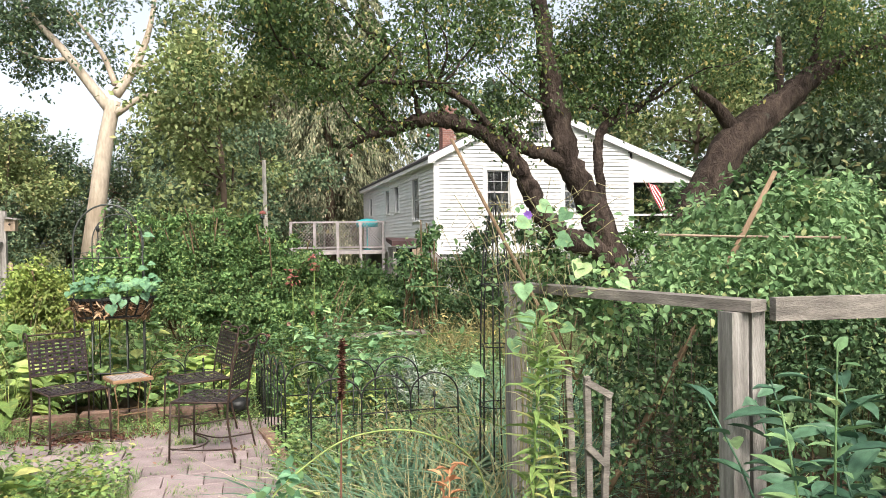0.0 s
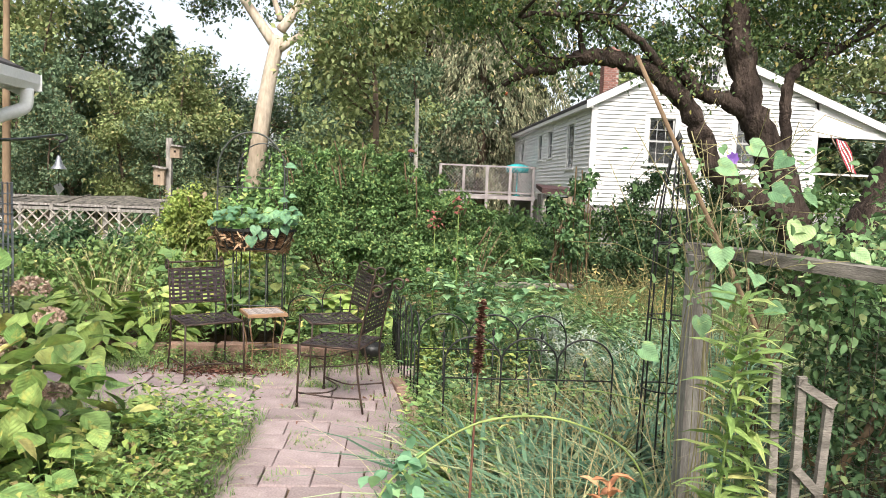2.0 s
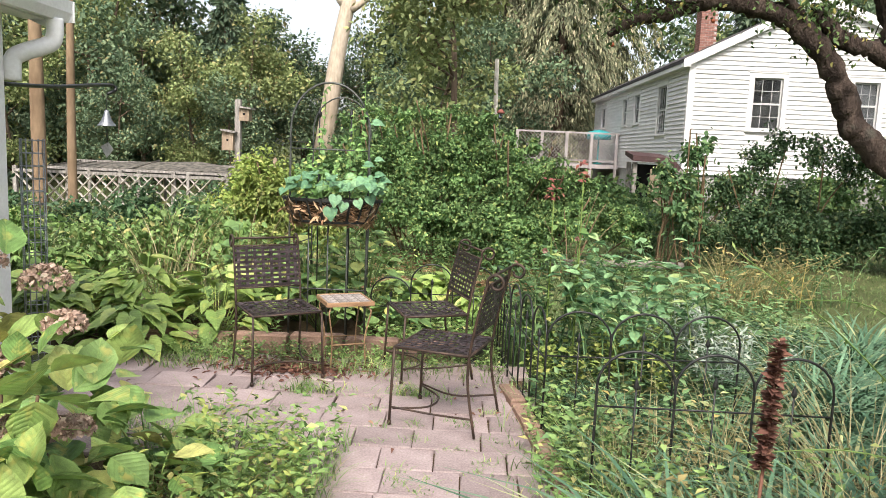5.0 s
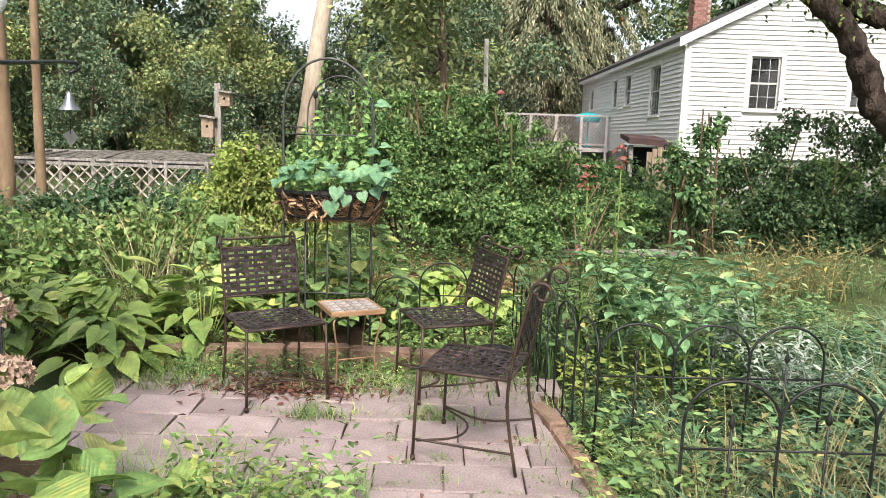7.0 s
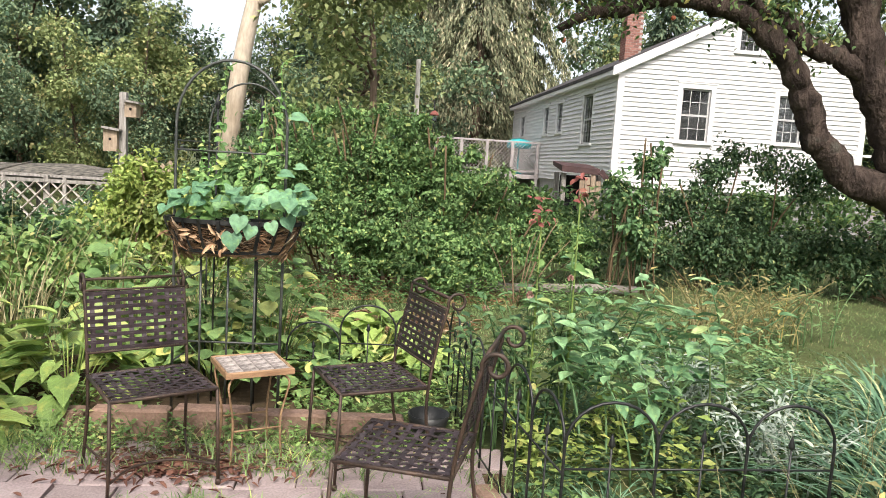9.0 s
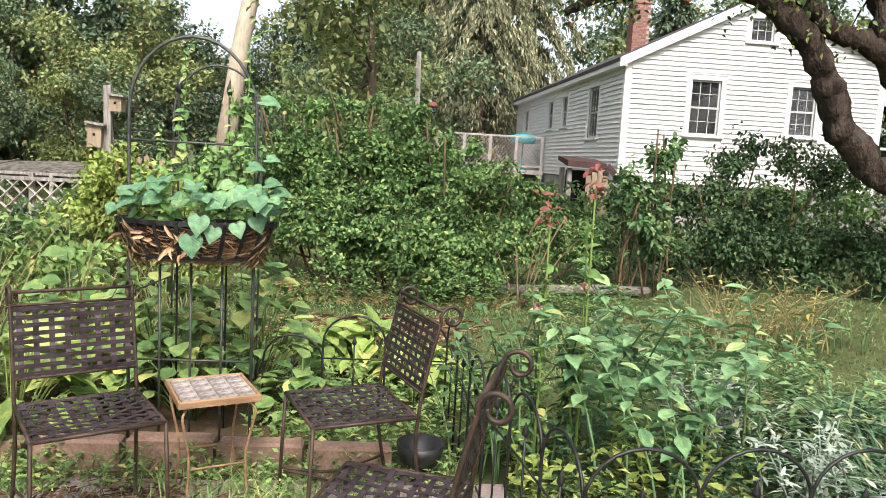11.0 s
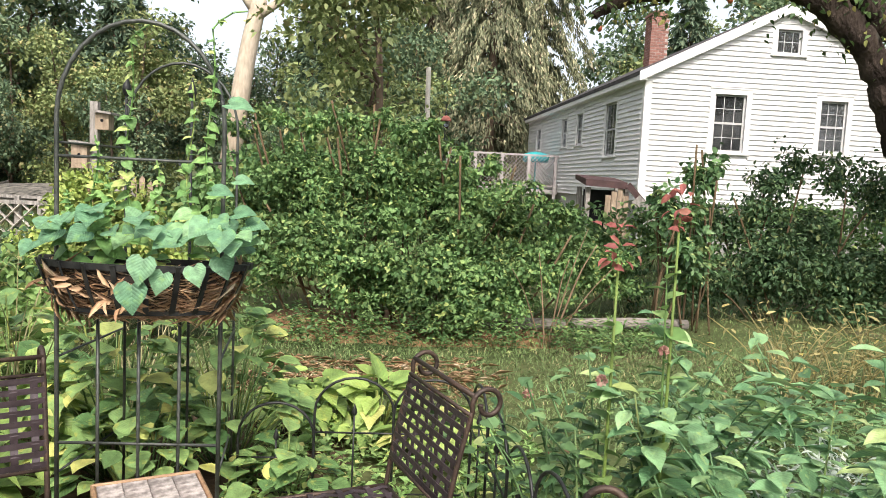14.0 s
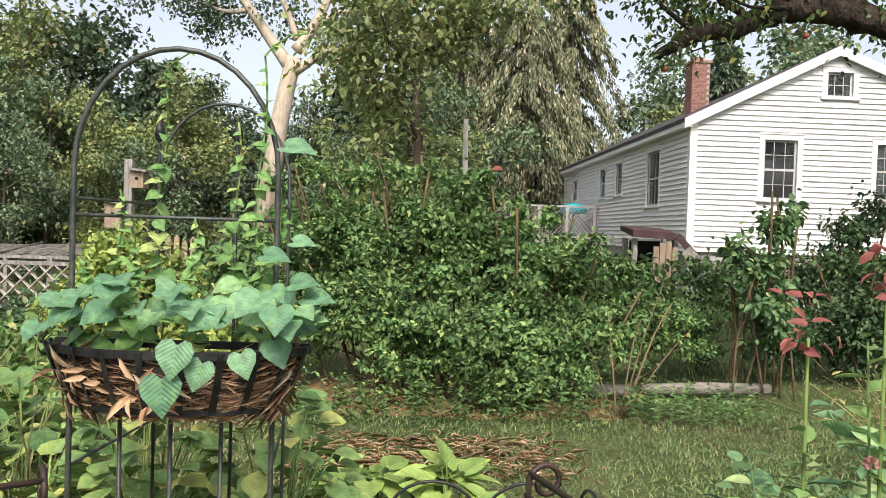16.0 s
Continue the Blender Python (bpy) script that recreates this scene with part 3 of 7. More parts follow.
def spans(z0, z1, left, right, openings):
    """Pieces of a band between two heights, cut at the openings: (bottom from, bottom to, top from, top to)."""
    cuts = [(a, b) for a, b, c, d in openings if c < z1 - 1e-4 and d > z0 + 1e-4]
    edges = [(left(z0), left(z1))]
    for a, b in sorted(cuts):
        edges += [(a, a), (b, b)]
    edges.append((right(z0), right(z1)))
    return [(edges[i][0], edges[i + 1][0], edges[i][1], edges[i + 1][1]) for i in range(0, len(edges), 2) if edges[i + 1][0] - edges[i][0] > 0.02]


# openings in metres along the wall and up: from, to, bottom, top
FRONT_WIN = [(6.98, 7.72, 2.40, 3.70), (9.50, 10.14, 2.50, 3.68), (8.32, 8.90, 4.68, 5.22)]
SIDE_WIN = [(23.3, 24.25, 2.28, 3.64), (26.6, 27.3, 2.70, 3.62), (28.5, 29.2, 2.70, 3.60), (32.6, 33.4, 2.74, 3.52)]


def window(house, wall, u0, u1, z0, z1, cols=3, rows=4, sash_split=True):
    """A sash window in a wall: casing, sill, sashes with bars, and panes."""
    def at(u, z, d):                            # d: metres out of the wall
        return (u, HY - d, z) if wall == "front" else (HX - d, u, z)

    def bar(s, a0, a1, b0, b1, d0, d1):
        p, q = at(a0, b0, d0), at(a1, b1, d1)
        s.box([min(i, j) for i, j in zip(p, q)], [max(i, j) for i, j in zip(p, q)])

    w = thing("window", label="", category="")
    w.parent = house
    tagged(w, "white sash window with dark panes")
    c = Shape()
    t = 0.12
    bar(c, u0 - t, u0, z0 - 0.02, z1 + t, -0.02, 0.035)
    bar(c, u1, u1 + t, z0 - 0.02, z1 + t, -0.02, 0.035)
    bar(c, u0, u1, z1, z1 + t, -0.02, 0.033)
    bar(c, u0 - t - 0.02, u1 + t + 0.02, z1 + t, z1 + t + 0.03, -0.02, 0.05)
    part("window_frame", c, M_TRIM, w)
    c = Shape()
    bar(c, u0 - t - 0.03, u1 + t + 0.03, z0 - 0.06, z0 - 0.02, -0.02, 0.08)
    part("window_sill", c, M_TRIM, w)
    c = Shape()
    f = 0.045
    bar(c, u0, u0 + f, z0, z1, -0.07, -0.03)
    bar(c, u1 - f, u1, z0, z1, -0.07, -0.03)
    bar(c, u0 + f, u1 - f, z0 - 0.02, z0 + f, -0.07, -0.03)
    bar(c, u0 + f, u1 - f, z1 - f, z1, -0.07, -0.03)
    zm = (z0 + z1) / 2
    if sash_split:
        bar(c, u0 + f, u1 - f, zm - 0.025, zm + 0.025, -0.068, -0.028)
    for i in range(1, cols):
        u = u0 + (u1 - u0) * i / cols
        bar(c, u - 0.007, u + 0.007, z0 + f, z1 - f, -0.062, -0.036)
    for j in range(1, rows):
        z = z0 + (z1 - z0) * j / rows
        if not (sash_split and abs(z - zm) < 0.03):
            bar(c, u0 + f, u1 - f, z - 0.007, z + 0.007, -0.061, -0.037)
    part("sash", c, M_SASH, w)
    for i in range(cols):
        for j in range(rows):
            c = Shape()
            bar(c, u0 + (u1 - u0) * i / cols, u0 + (u1 - u0) * (i + 1) / cols, z0 + (z1 - z0) * j / rows, z0 + (z1 - z0) * (j + 1) / rows, -0.052, -0.046)
            part("pane", c, M_GLASS, w)


def make_house():
    house = thing("house", (0, 0, 0), "white clapboard house with dark roof and brick chimney", "house")
    # walls behind the boards
    w = Shape()
    zs = sorted({BASE_Z, EAVE_Z, PEAK_Z - 0.02, *[z for o in FRONT_WIN for z in o[2:]]})
    for z0, z1 in zip(zs, zs[1:]):
        for a, b, c, d in spans(z0, z1, gable_left, gable_right, FRONT_WIN):
            w.prism([(a, HY, z0), (b, HY, z0), (d, HY, z1), (c, HY, z1)], [(a, HY + 0.14, z0), (b, HY + 0.14, z0), (d, HY + 0.14, z1), (c, HY + 0.14, z1)])
    part("wall", w, M_WHITE, house)
    w = Shape()
    zs = sorted({BASE_Z, EAVE_Z, *[z for o in SIDE_WIN for z in o[2:]]})
    for z0, z1 in zip(zs, zs[1:]):
        for a, b, c, d in spans(z0, z1, lambda z: HY + 0.142, lambda z: HY2, SIDE_WIN):
            w.box((HX, a, z0), (HX + 0.14, b, z1))
    part("wall", w, M_WHITE, house)
    w = Shape()
    w.box((PORCH_X - 0.14, HY + 0.142, BASE_Z), (PORCH_X, HY2, 4.3))
    w.prism([(HX, HY2, BASE_Z), (PORCH_X, HY2, BASE_Z), (PORCH_X, HY2, 4.35), (PEAK_X, HY2, PEAK_Z - 0.05), (HX, HY2, EAVE_Z)],
            [(HX, HY2 + 0.14, BASE_Z), (PORCH_X, HY2 + 0.14, BASE_Z), (PORCH_X, HY2 + 0.14, 4.35), (PEAK_X, HY2 + 0.14, PEAK_Z - 0.05), (HX, HY2 + 0.14, EAVE_Z)])
    w.box((HX + 0.142, HY + 0.142, BASE_Z - 0.02), (PORCH_X - 0.142, HY2 - 0.002, BASE_Z + 0.02))
    part("wall", w, M_WHITE, house)
    f = Shape()
    f.box((HX + 0.04, HY + 0.04, -0.3), (PORCH_X - 0.04, HY2, BASE_Z - 0.022))
    f.box((PORCH_X - 0.038, HY + 0.05, -0.3), (END_X - 0.1, HY + 5.0, 1.5))
    part("foundation", f, M_FOUND, house)
    # roof: two slopes with thickness, and the raking boards on the gable
    r = Shape()
    for x0, z0, x1, z1 in ((HX - 0.22, EAVE_Z - 0.22 * SLOPE_L, PEAK_X, PEAK_Z), (END_X + 0.12, END_Z - 0.12 * SLOPE_R, PEAK_X, PEAK_Z)):
        y0, y1 = HY - 0.16, HY2 + 0.25
        r.prism([(x0, y0, z0), (x1, y0, z1), (x1, y0, z1 + 0.1), (x0, y0, z0 + 0.1)], [(x0, y1, z0), (x1, y1, z1), (x1, y1, z1 + 0.1), (x0, y1, z0 + 0.1)])
    part("roof", r, M_ROOF, house)
    for x0, z0, x1, z1 in ((HX - 0.22, EAVE_Z - 0.22 * SLOPE_L, PEAK_X, PEAK_Z), (PEAK_X, PEAK_Z, END_X + 0.12, END_Z - 0.12 * SLOPE_R)):
        b = Shape()
        b.prism([(x0, HY - 0.185, z0 - 0.13), (x1, HY - 0.185, z1 - 0.13), (x1, HY - 0.185, z1 + 0.085), (x0, HY - 0.185, z0 + 0.085)],
                [(x0, HY - 0.162, z0 - 0.13), (x1, HY - 0.162, z1 - 0.13), (x1, HY - 0.162, z1 + 0.085), (x0, HY - 0.162, z0 + 0.085)])
        b.prism([(x0, HY - 0.16, z0 - 0.10), (x1, HY - 0.16, z1 - 0.10), (x1, HY - 0.16, z1 - 0.004), (x0, HY - 0.16, z0 - 0.004)],
                [(x0, HY - 0.004, z0 - 0.10), (x1, HY - 0.004, z1 - 0.10), (x1, HY - 0.004, z1 - 0.004), (x0, HY - 0.004, z0 - 0.004)])
        part("rake_board", b, M_TRIM, house)
    b = Shape()
    b.box((HX - 0.21, HY - 0.16, EAVE_Z - 0.21), (HX - 0.03, HY2, EAVE_Z - 0.10))
    part("eave_board", b, M_TRIM, house)
    for x0, x1, y0, y1 in ((HX - 0.03, HX + 0.13, HY - 0.03, HY - 0.002), (HX - 0.03, HX - 0.002, HY, HY + 0.13), (PORCH_X - 0.14, PORCH_X + 0.02, HY - 0.03, HY - 0.002)):
        b = Shape()
        b.box((x0, y0, BASE_Z - 0.05), (x1, y1, EAVE_Z if x0 < 8 else 4.1))
        part("corner_board", b, M_TRIM, house)
    # porch: posts, beam, dark room behind
    p = Shape()
    p.box((PORCH_X + 0.022, HY - 0.06, 3.36), (END_X + 0.05, HY + 0.08, 3.52))
    p.prism([(PORCH_X + 0.022, HY - 0.02, 3.522), (END_X, HY - 0.02, 3.522), (PORCH_X + 0.022, HY - 0.02, 4.36)], [(PORCH_X + 0.022, HY + 0.05, 3.522), (END_X, HY + 0.05, 3.522), (PORCH_X + 0.022, HY + 0.05, 4.36)])
    part("porch_beam", p, M_TRIM, house)
    for y in (HY - 0.03, HY + 4.8):
        p = Shape()
        p.box((END_X - 0.16, y, 1.5), (END_X - 0.02, y + 0.13, 3.36))
        part("porch_post", p, M_TRIM, house)
    for z in (1.75, 2.3):
        p = Shape()
        p.box((PORCH_X + 0.03, HY, z), (END_X - 0.16, HY + 0.05, z + 0.06))
        part("porch_rail", p, M_TRIM, house)
    for i, o in enumerate(FRONT_WIN):
        window(house, "front", *o, rows=4 if i < 2 else 2, sash_split=i < 2)
    for o in SIDE_WIN:
        window(house, "side", *o, cols=2, rows=2)
    return house


house = make_house()
tagged(part("window_shade", Shape().box((9.52, HY + 0.058, 2.52), (10.12, HY + 0.064, 3.66)), M_FLAGWHITE), "pale roller shade drawn behind the window", "window shade")
tagged(part("window_shade", Shape().box((8.34, HY + 0.058, 4.70), (8.88, HY + 0.064, 5.20)), M_NETSHADE), "grey-brown roller shade behind the attic window", "window shade")

# deck behind the house corner, with a lattice rail
DY0, DY1, DX0 = 29.3, 34.0, 1.55


def make_deck():
    deck = thing("deck", (0, 0, 0), "grey wooden deck with a lattice railing", "deck")
    part("deck_floor", Shape().box((DX0, DY0, 1.12), (HX - 0.05, DY1, 1.26)), M_DECK, deck)
    part("handrail", Shape().box((DX0, DY0 - 0.05, 2.36), (HX - 0.06, DY0 + 0.08, 2.42)), M_DECK, deck)
    part("bottom_rail", Shape().box((DX0, DY0, 1.36), (HX - 0.06, DY0 + 0.05, 1.43)), M_DECK, deck)
    for i in range(5):
        x = DX0 + 0.05 + i * (HX - DX0 - 0.2) / 4
        part("post", Shape().box((x - 0.05, DY0 - 0.045, -0.2), (x + 0.05, DY0 + 0.045, 2.36)), M_DECK, deck)
    n = 24
    for sgn in (1, -1):
        for i in range(n):
            x = DX0 + (HX - DX0 - 0.9) * i / (n - 1)
            s = Shape()
            a, b = (x, 1.43), (x + 0.85, 2.36)
            if sgn < 0:
                a, b = (x + 0.85, 1.43), (x, 2.36)
            s.beam((a[0], DY0 - 0.01 * sgn, a[1]), (b[0], DY0 - 0.01 * sgn, b[1]), 0.008, 0.085, (0, 1, 0))
            part("lattice_slat", s, M_DECK, deck)


make_deck()
s = Shape().lathe((4.75, 30.4, 1.27), [(0.001, 0.0), (0.16, 0.0), (0.16, 0.03), (0.03, 0.05), (0.03, 0.92), (0.44, 0.93), (0.46, 1.12), (0.42, 1.2), (0.2, 1.26), (0.001, 1.29)], 20)
tagged(part("covered_table", s, M_TEAL), "teal fabric cover over a table on the deck", "table cover")

# cellar entrance against the side wall
bulk = thing("cellar_entrance", (0, 0, 0), "small wooden cellar entrance with a sloping maroon roof", "cellar entrance")
s = Shape()
for y0 in (20.4, 21.1):
    s.box((3.9, y0, -0.1), (4.0, y0 + 0.1, 1.45))
    s.box((4.75, y0, -0.1), (4.85, y0 + 0.1, 1.45))
part("frame", s, M_OLDWOOD, bulk)
s = Shape()
s.prism([(3.85, 20.25, 1.62), (3.85, 21.2, 1.72), (3.85, 21.2, 1.62), (3.85, 20.25, 1.48)], [(4.75, 20.25, 1.58), (4.75, 21.2, 1.68), (4.75, 21.2, 1.58), (4.75, 20.25, 1.44)])
s.beam((4.76, 20.25, 1.54), (5.25, 20.2, 1.02), 0.05, 0.13)
part("roof", s, M_REDDOOR, bulk)
# flat dark sheet in place of the shade within the entrance
part("door", Shape().box((4.0, 20.95, -0.1), (4.75, 21.0, 1.4)), M_DARK, bulk)
s = Shape()
for i in range(4):
    x = 4.30 + 0.13 * i
    s.box((x, 20.28, -0.1), (x + 0.115, 20.31, 1.30 + 0.08 * ((i * 7) % 3)))
part("plank_panel", s, M_TANWOOD, bulk)
part("stair_stringer", Shape().beam((4.9, 20.1, 1.25), (5.9, 19.6, 0.1), 0.05, 0.22), M_OLDWOOD, bulk)

# flag on the porch
flag = thing("flag", (0, 0, 0), "faded red and white striped flag hanging on the porch", "flag")
part("pole", Shape().tube([(12.2, 21.25, 3.45), (12.75, 20.9, 2.2)], 0.015, 6), M_TANWOOD, flag)
for k in range(7):
    s = Shape()
    vs, fs = [], []
    for i in range(7):
        zz = 3.32 - i * 0.15
        for j in range(2):
            u = (k + j) / 7
            vs.append((12.22 + 0.06 * i + u * 0.30 + 0.02 * math.sin(i + k), 21.0 - 0.02 * i + 0.05 * math.sin(3 * u + i * 0.9), zz - 0.06 * u))
    fs = [(2 * i, 2 * i + 1, 2 * i + 3, 2 * i + 2) for i in range(6)]
    part("stripe", s.poly(vs, fs, True), M_FLAGRED if k % 2 == 0 else M_FLAGWHITE, flag)

# ---- green house beside the patio ----
GX, GY = -2.5, 5.38                          # its corner


def make_green_house():
    g = thing("green_house", (0, 0, 0), "low sage green house with white trim and gutter", "house")
    o = [(3.2, 4.97, 0.9, 1.93)]
    w = Shape()
    for z0, z1 in ((-0.1, 0.9), (0.9, 1.93), (1.93, 2.2)):
        for a, b, c, d in spans(z0, z1, lambda z: -1.0, lambda z: GY, o):
            w.box((GX - 0.12, a, z0), (GX, b, z1))
    w.prism([(GX - 5, GY - 0.12, -0.1), (GX - 0.122, GY - 0.12, -0.1), (GX - 0.122, GY - 0.12, 2.2), (GX - 2.5, GY - 0.12, 3.26), (GX - 5, GY - 0.12, 2.2)], [(GX - 5, GY, -0.1), (GX - 0.122, GY, -0.1), (GX - 0.122, GY, 2.2), (GX - 2.5, GY, 3.26), (GX - 5, GY, 2.2)])
    w.prism([(GX - 5, -1.1, -0.1), (GX - 0.122, -1.1, -0.1), (GX - 0.122, -1.1, 2.2), (GX - 2.5, -1.1, 3.26), (GX - 5, -1.1, 2.2)], [(GX - 5, -0.98, -0.1), (GX - 0.122, -0.98, -0.1), (GX - 0.122, -0.98, 2.2), (GX - 2.5, -0.98, 3.26), (GX - 5, -0.98, 2.2)])
    w.box((GX - 5.12, -1.1, -0.1), (GX - 5.002, GY, 2.2))
    part("wall", w, M_SAGE, g)
    part("corner_board", Shape().box((GX + 0.002, GY - 0.075, -0.05), (GX + 0.03, GY + 0.03, 2.12)).box((GX - 0.09, GY + 0.002, -0.05), (GX, GY + 0.03, 2.12)), M_TRIM, g)
    part("door_casing", Shape().box((GX + 0.002, 4.97, -0.05), (GX + 0.04, 5.14, 2.08)).box((GX + 0.002, 3.0, 1.93), (GX + 0.038, 4.968, 2.08)), M_TRIM, g)
    part("window_frame", Shape().box((GX - 0.06, 4.88, 0.9), (GX - 0.01, 4.968, 1.93)).box((GX - 0.06, 3.2, 1.85), (GX - 0.01, 4.878, 1.93)).box((GX - 0.06, 3.2, 0.9), (GX - 0.01, 4.878, 0.98)), M_LILAC, g)
    part("sash", Shape().box((GX - 0.05, 4.84, 0.98), (GX - 0.02, 4.878, 1.85)).box((GX - 0.05, 3.2, 1.81), (GX - 0.02, 4.838, 1.85)).box((GX - 0.05, 3.2, 0.98), (GX - 0.02, 4.838, 1.02)), M_CREAM, g)
    part("pane", Shape().box((GX - 0.045, 3.2, 1.02), (GX - 0.04, 4.84, 1.81)), M_GLASS, g)
    lead = Shape()
    for y in (4.5, 4.68, 4.78):
        lead.box((GX - 0.039, y, 1.02), (GX - 0.036, y + 0.008, 1.81))
    for z in (1.25, 1.55):
        lead.box((GX - 0.0385, 3.6, z), (GX - 0.0365, 4.84, z + 0.008))
    part("lead_bar", lead, M_PEWTER, g)
    r = Shape()
    e = 0.14
    r.prism([(GX + e, -1.2, 2.16), (GX - 2.5, -1.2, 3.3), (GX - 2.5, -1.2, 3.38), (GX + e, -1.2, 2.24)], [(GX + e, GY + 0.28, 2.16), (GX - 2.5, GY + 0.28, 3.3), (GX - 2.5, GY + 0.28, 3.38), (GX + e, GY + 0.28, 2.24)])
    r.prism([(GX - 2.5, -1.2, 3.3), (GX - 5.3, -1.2, 2.12), (GX - 5.3, -1.2, 2.2), (GX - 2.5, -1.2, 3.38)], [(GX - 2.5, GY + 0.28, 3.3), (GX - 5.3, GY + 0.28, 2.12), (GX - 5.3, GY + 0.28, 2.2), (GX - 2.5, GY + 0.28, 3.38)])
    part("roof", r, M_ROOF, g)
    s = Shape()
    s.box((GX + 0.002, -1.2, 2.10), (GX + e - 0.02, GY + 0.25, 2.14))
    s.prism([(GX - 2.4, GY + 0.26, 3.18), (GX + e, GY + 0.26, 2.05), (GX + e, GY + 0.26, 2.22), (GX - 2.4, GY + 0.26, 3.35)], [(GX - 2.4, GY + 0.285, 3.18), (GX + e, GY + 0.285, 2.05), (GX + e, GY + 0.285, 2.22), (GX - 2.4, GY + 0.285, 3.35)])
    part("fascia", s, M_TRIM, g)
    gut = Shape()
    prof = [(0, 0.0), (0.02, -0.07), (0.075, -0.075), (0.10, -0.03), (0.105, 0.03), (0.09, 0.03), (0.085, -0.02), (0.068, -0.06), (0.028, -0.055), (0.012, 0.0)]
    gut.prism([(GX + e + a - 0.01, -1.2, 2.17 + b) for a, b in prof], [(GX + e + a - 0.01, GY + 0.3, 2.17 + b) for a, b in prof])
    gut.box((GX + e - 0.01, GY + 0.298, 2.095), (GX + e + 0.1, GY + 0.304, 2.2))
    part("gutter", gut, M_TRIM, g)
    part("downspout", Shape().tube(smooth_path([(GX + 0.19, GY + 0.2, 2.1), (GX + 0.19, GY + 0.2, 2.02), (GX + 0.17, GY + 0.18, 1.97), (GX + 0.09, GY + 0.1, 1.92), (GX + 0.05, GY + 0.075, 1.88), (GX + 0.045, GY + 0.07, 1.78)], 5), 0.042, 10), M_TRIM, g)
    for i in range(11):
        z0 = 0.0 + i * 0.19
        for a, bb, c, d in spans(z0, z0 + 0.19, lambda z: -1.0, lambda z: GY - 0.077, [(2.98, 5.142, -1, 2.08)]):
            b = Shape().prism([(GX + 0.002, a, z0), (GX + 0.018, a, z0), (GX + 0.004, a, z0 + 0.188), (GX + 0.002, a, z0 + 0.188)], [(GX + 0.002, bb, z0), (GX + 0.018, bb, z0), (GX + 0.004, bb, z0 + 0.188), (GX + 0.002, bb, z0 + 0.188)])
            part("clapboard", b, M_SAGE, g)


make_green_house()
# wire roll standing at its corner
roll = thing("wire_roll", (-2.62, 5.88, 0.0), "dark roll of wire mesh standing by the house corner", "wire roll")
s = Shape()
for k in range(12):
    a = 2 * math.pi * k / 12
    s.tube([(0.06 * math.cos(a), 0.06 * math.sin(a), 0), (0.06 * math.cos(a), 0.06 * math.sin(a), 1.5)], 0.003, 4)
for j in range(22):
    z = 0.02 + j * 0.07
    s.tube([(0.06 * math.cos(a), 0.06 * math.sin(a), z) for a in [2 * math.pi * k / 12 for k in range(13)]], 0.003, 4)
part("mesh", s, M_PEWTER, roll)
# bracket arm with a hanging bell
bell = thing("hanging_bell", (0, 0, 0), "pewter bell hanging from a black bracket arm", "bell")
part("bracket_arm", Shape().tube(smooth_path([(-2.5, 5.41, 1.76), (-2.6, 6.1, 1.80), (-2.70, 6.95, 1.88), (-2.69, 7.02, 1.85), (-2.74, 7.0, 1.82)], 5), 0.011, 6), M_BLACK, bell)
part("cord", Shape().tube([(-2.74, 7.0, 1.83), (-2.745, 7.0, 1.70)], 0.003, 5), M_BLACK, bell)
part("bell", Shape().lathe((-2.745, 7.0, 1.60), [(0.0, 0.115), (0.012, 0.11), (0.02, 0.08), (0.035, 0.04), (0.06, 0.005), (0.063, 0.0), (0.055, 0.004)], 14), M_PEWTER, bell)
part("clapper", Shape().tube([(-2.745, 7.0, 1.62), (-2.745, 7.0, 1.46)], 0.003, 5), M_BLACK, bell)
part("wind_sail", Shape().prism([(-2.79, 6.998, 1.46), (-2.75, 6.998, 1.38), (-2.70, 6.998, 1.44), (-2.735, 6.998, 1.49)], [(-2.79, 7.003, 1.46), (-2.75, 7.003, 1.38), (-2.70, 7.003, 1.44), (-2.735, 7.003, 1.49)]), M_PEWTER, bell)

# ---- trees ----


def branch(rng, p, d, length, r0, r1, curl=0.25, steps=6, rise=0.0):
    pts, p, d = [Vector(p)], Vector(p), Vector(d).normalized()
    for _ in range(steps):
        d = (d + Vector(rng.normal(0, curl, 3)) + Vector((0, 0, rise))).normalized()
        p = p + d * (length / steps)
        pts.append(p)
    return pts, [r0 + (r1 - r0) * i / steps for i in range(steps + 1)]


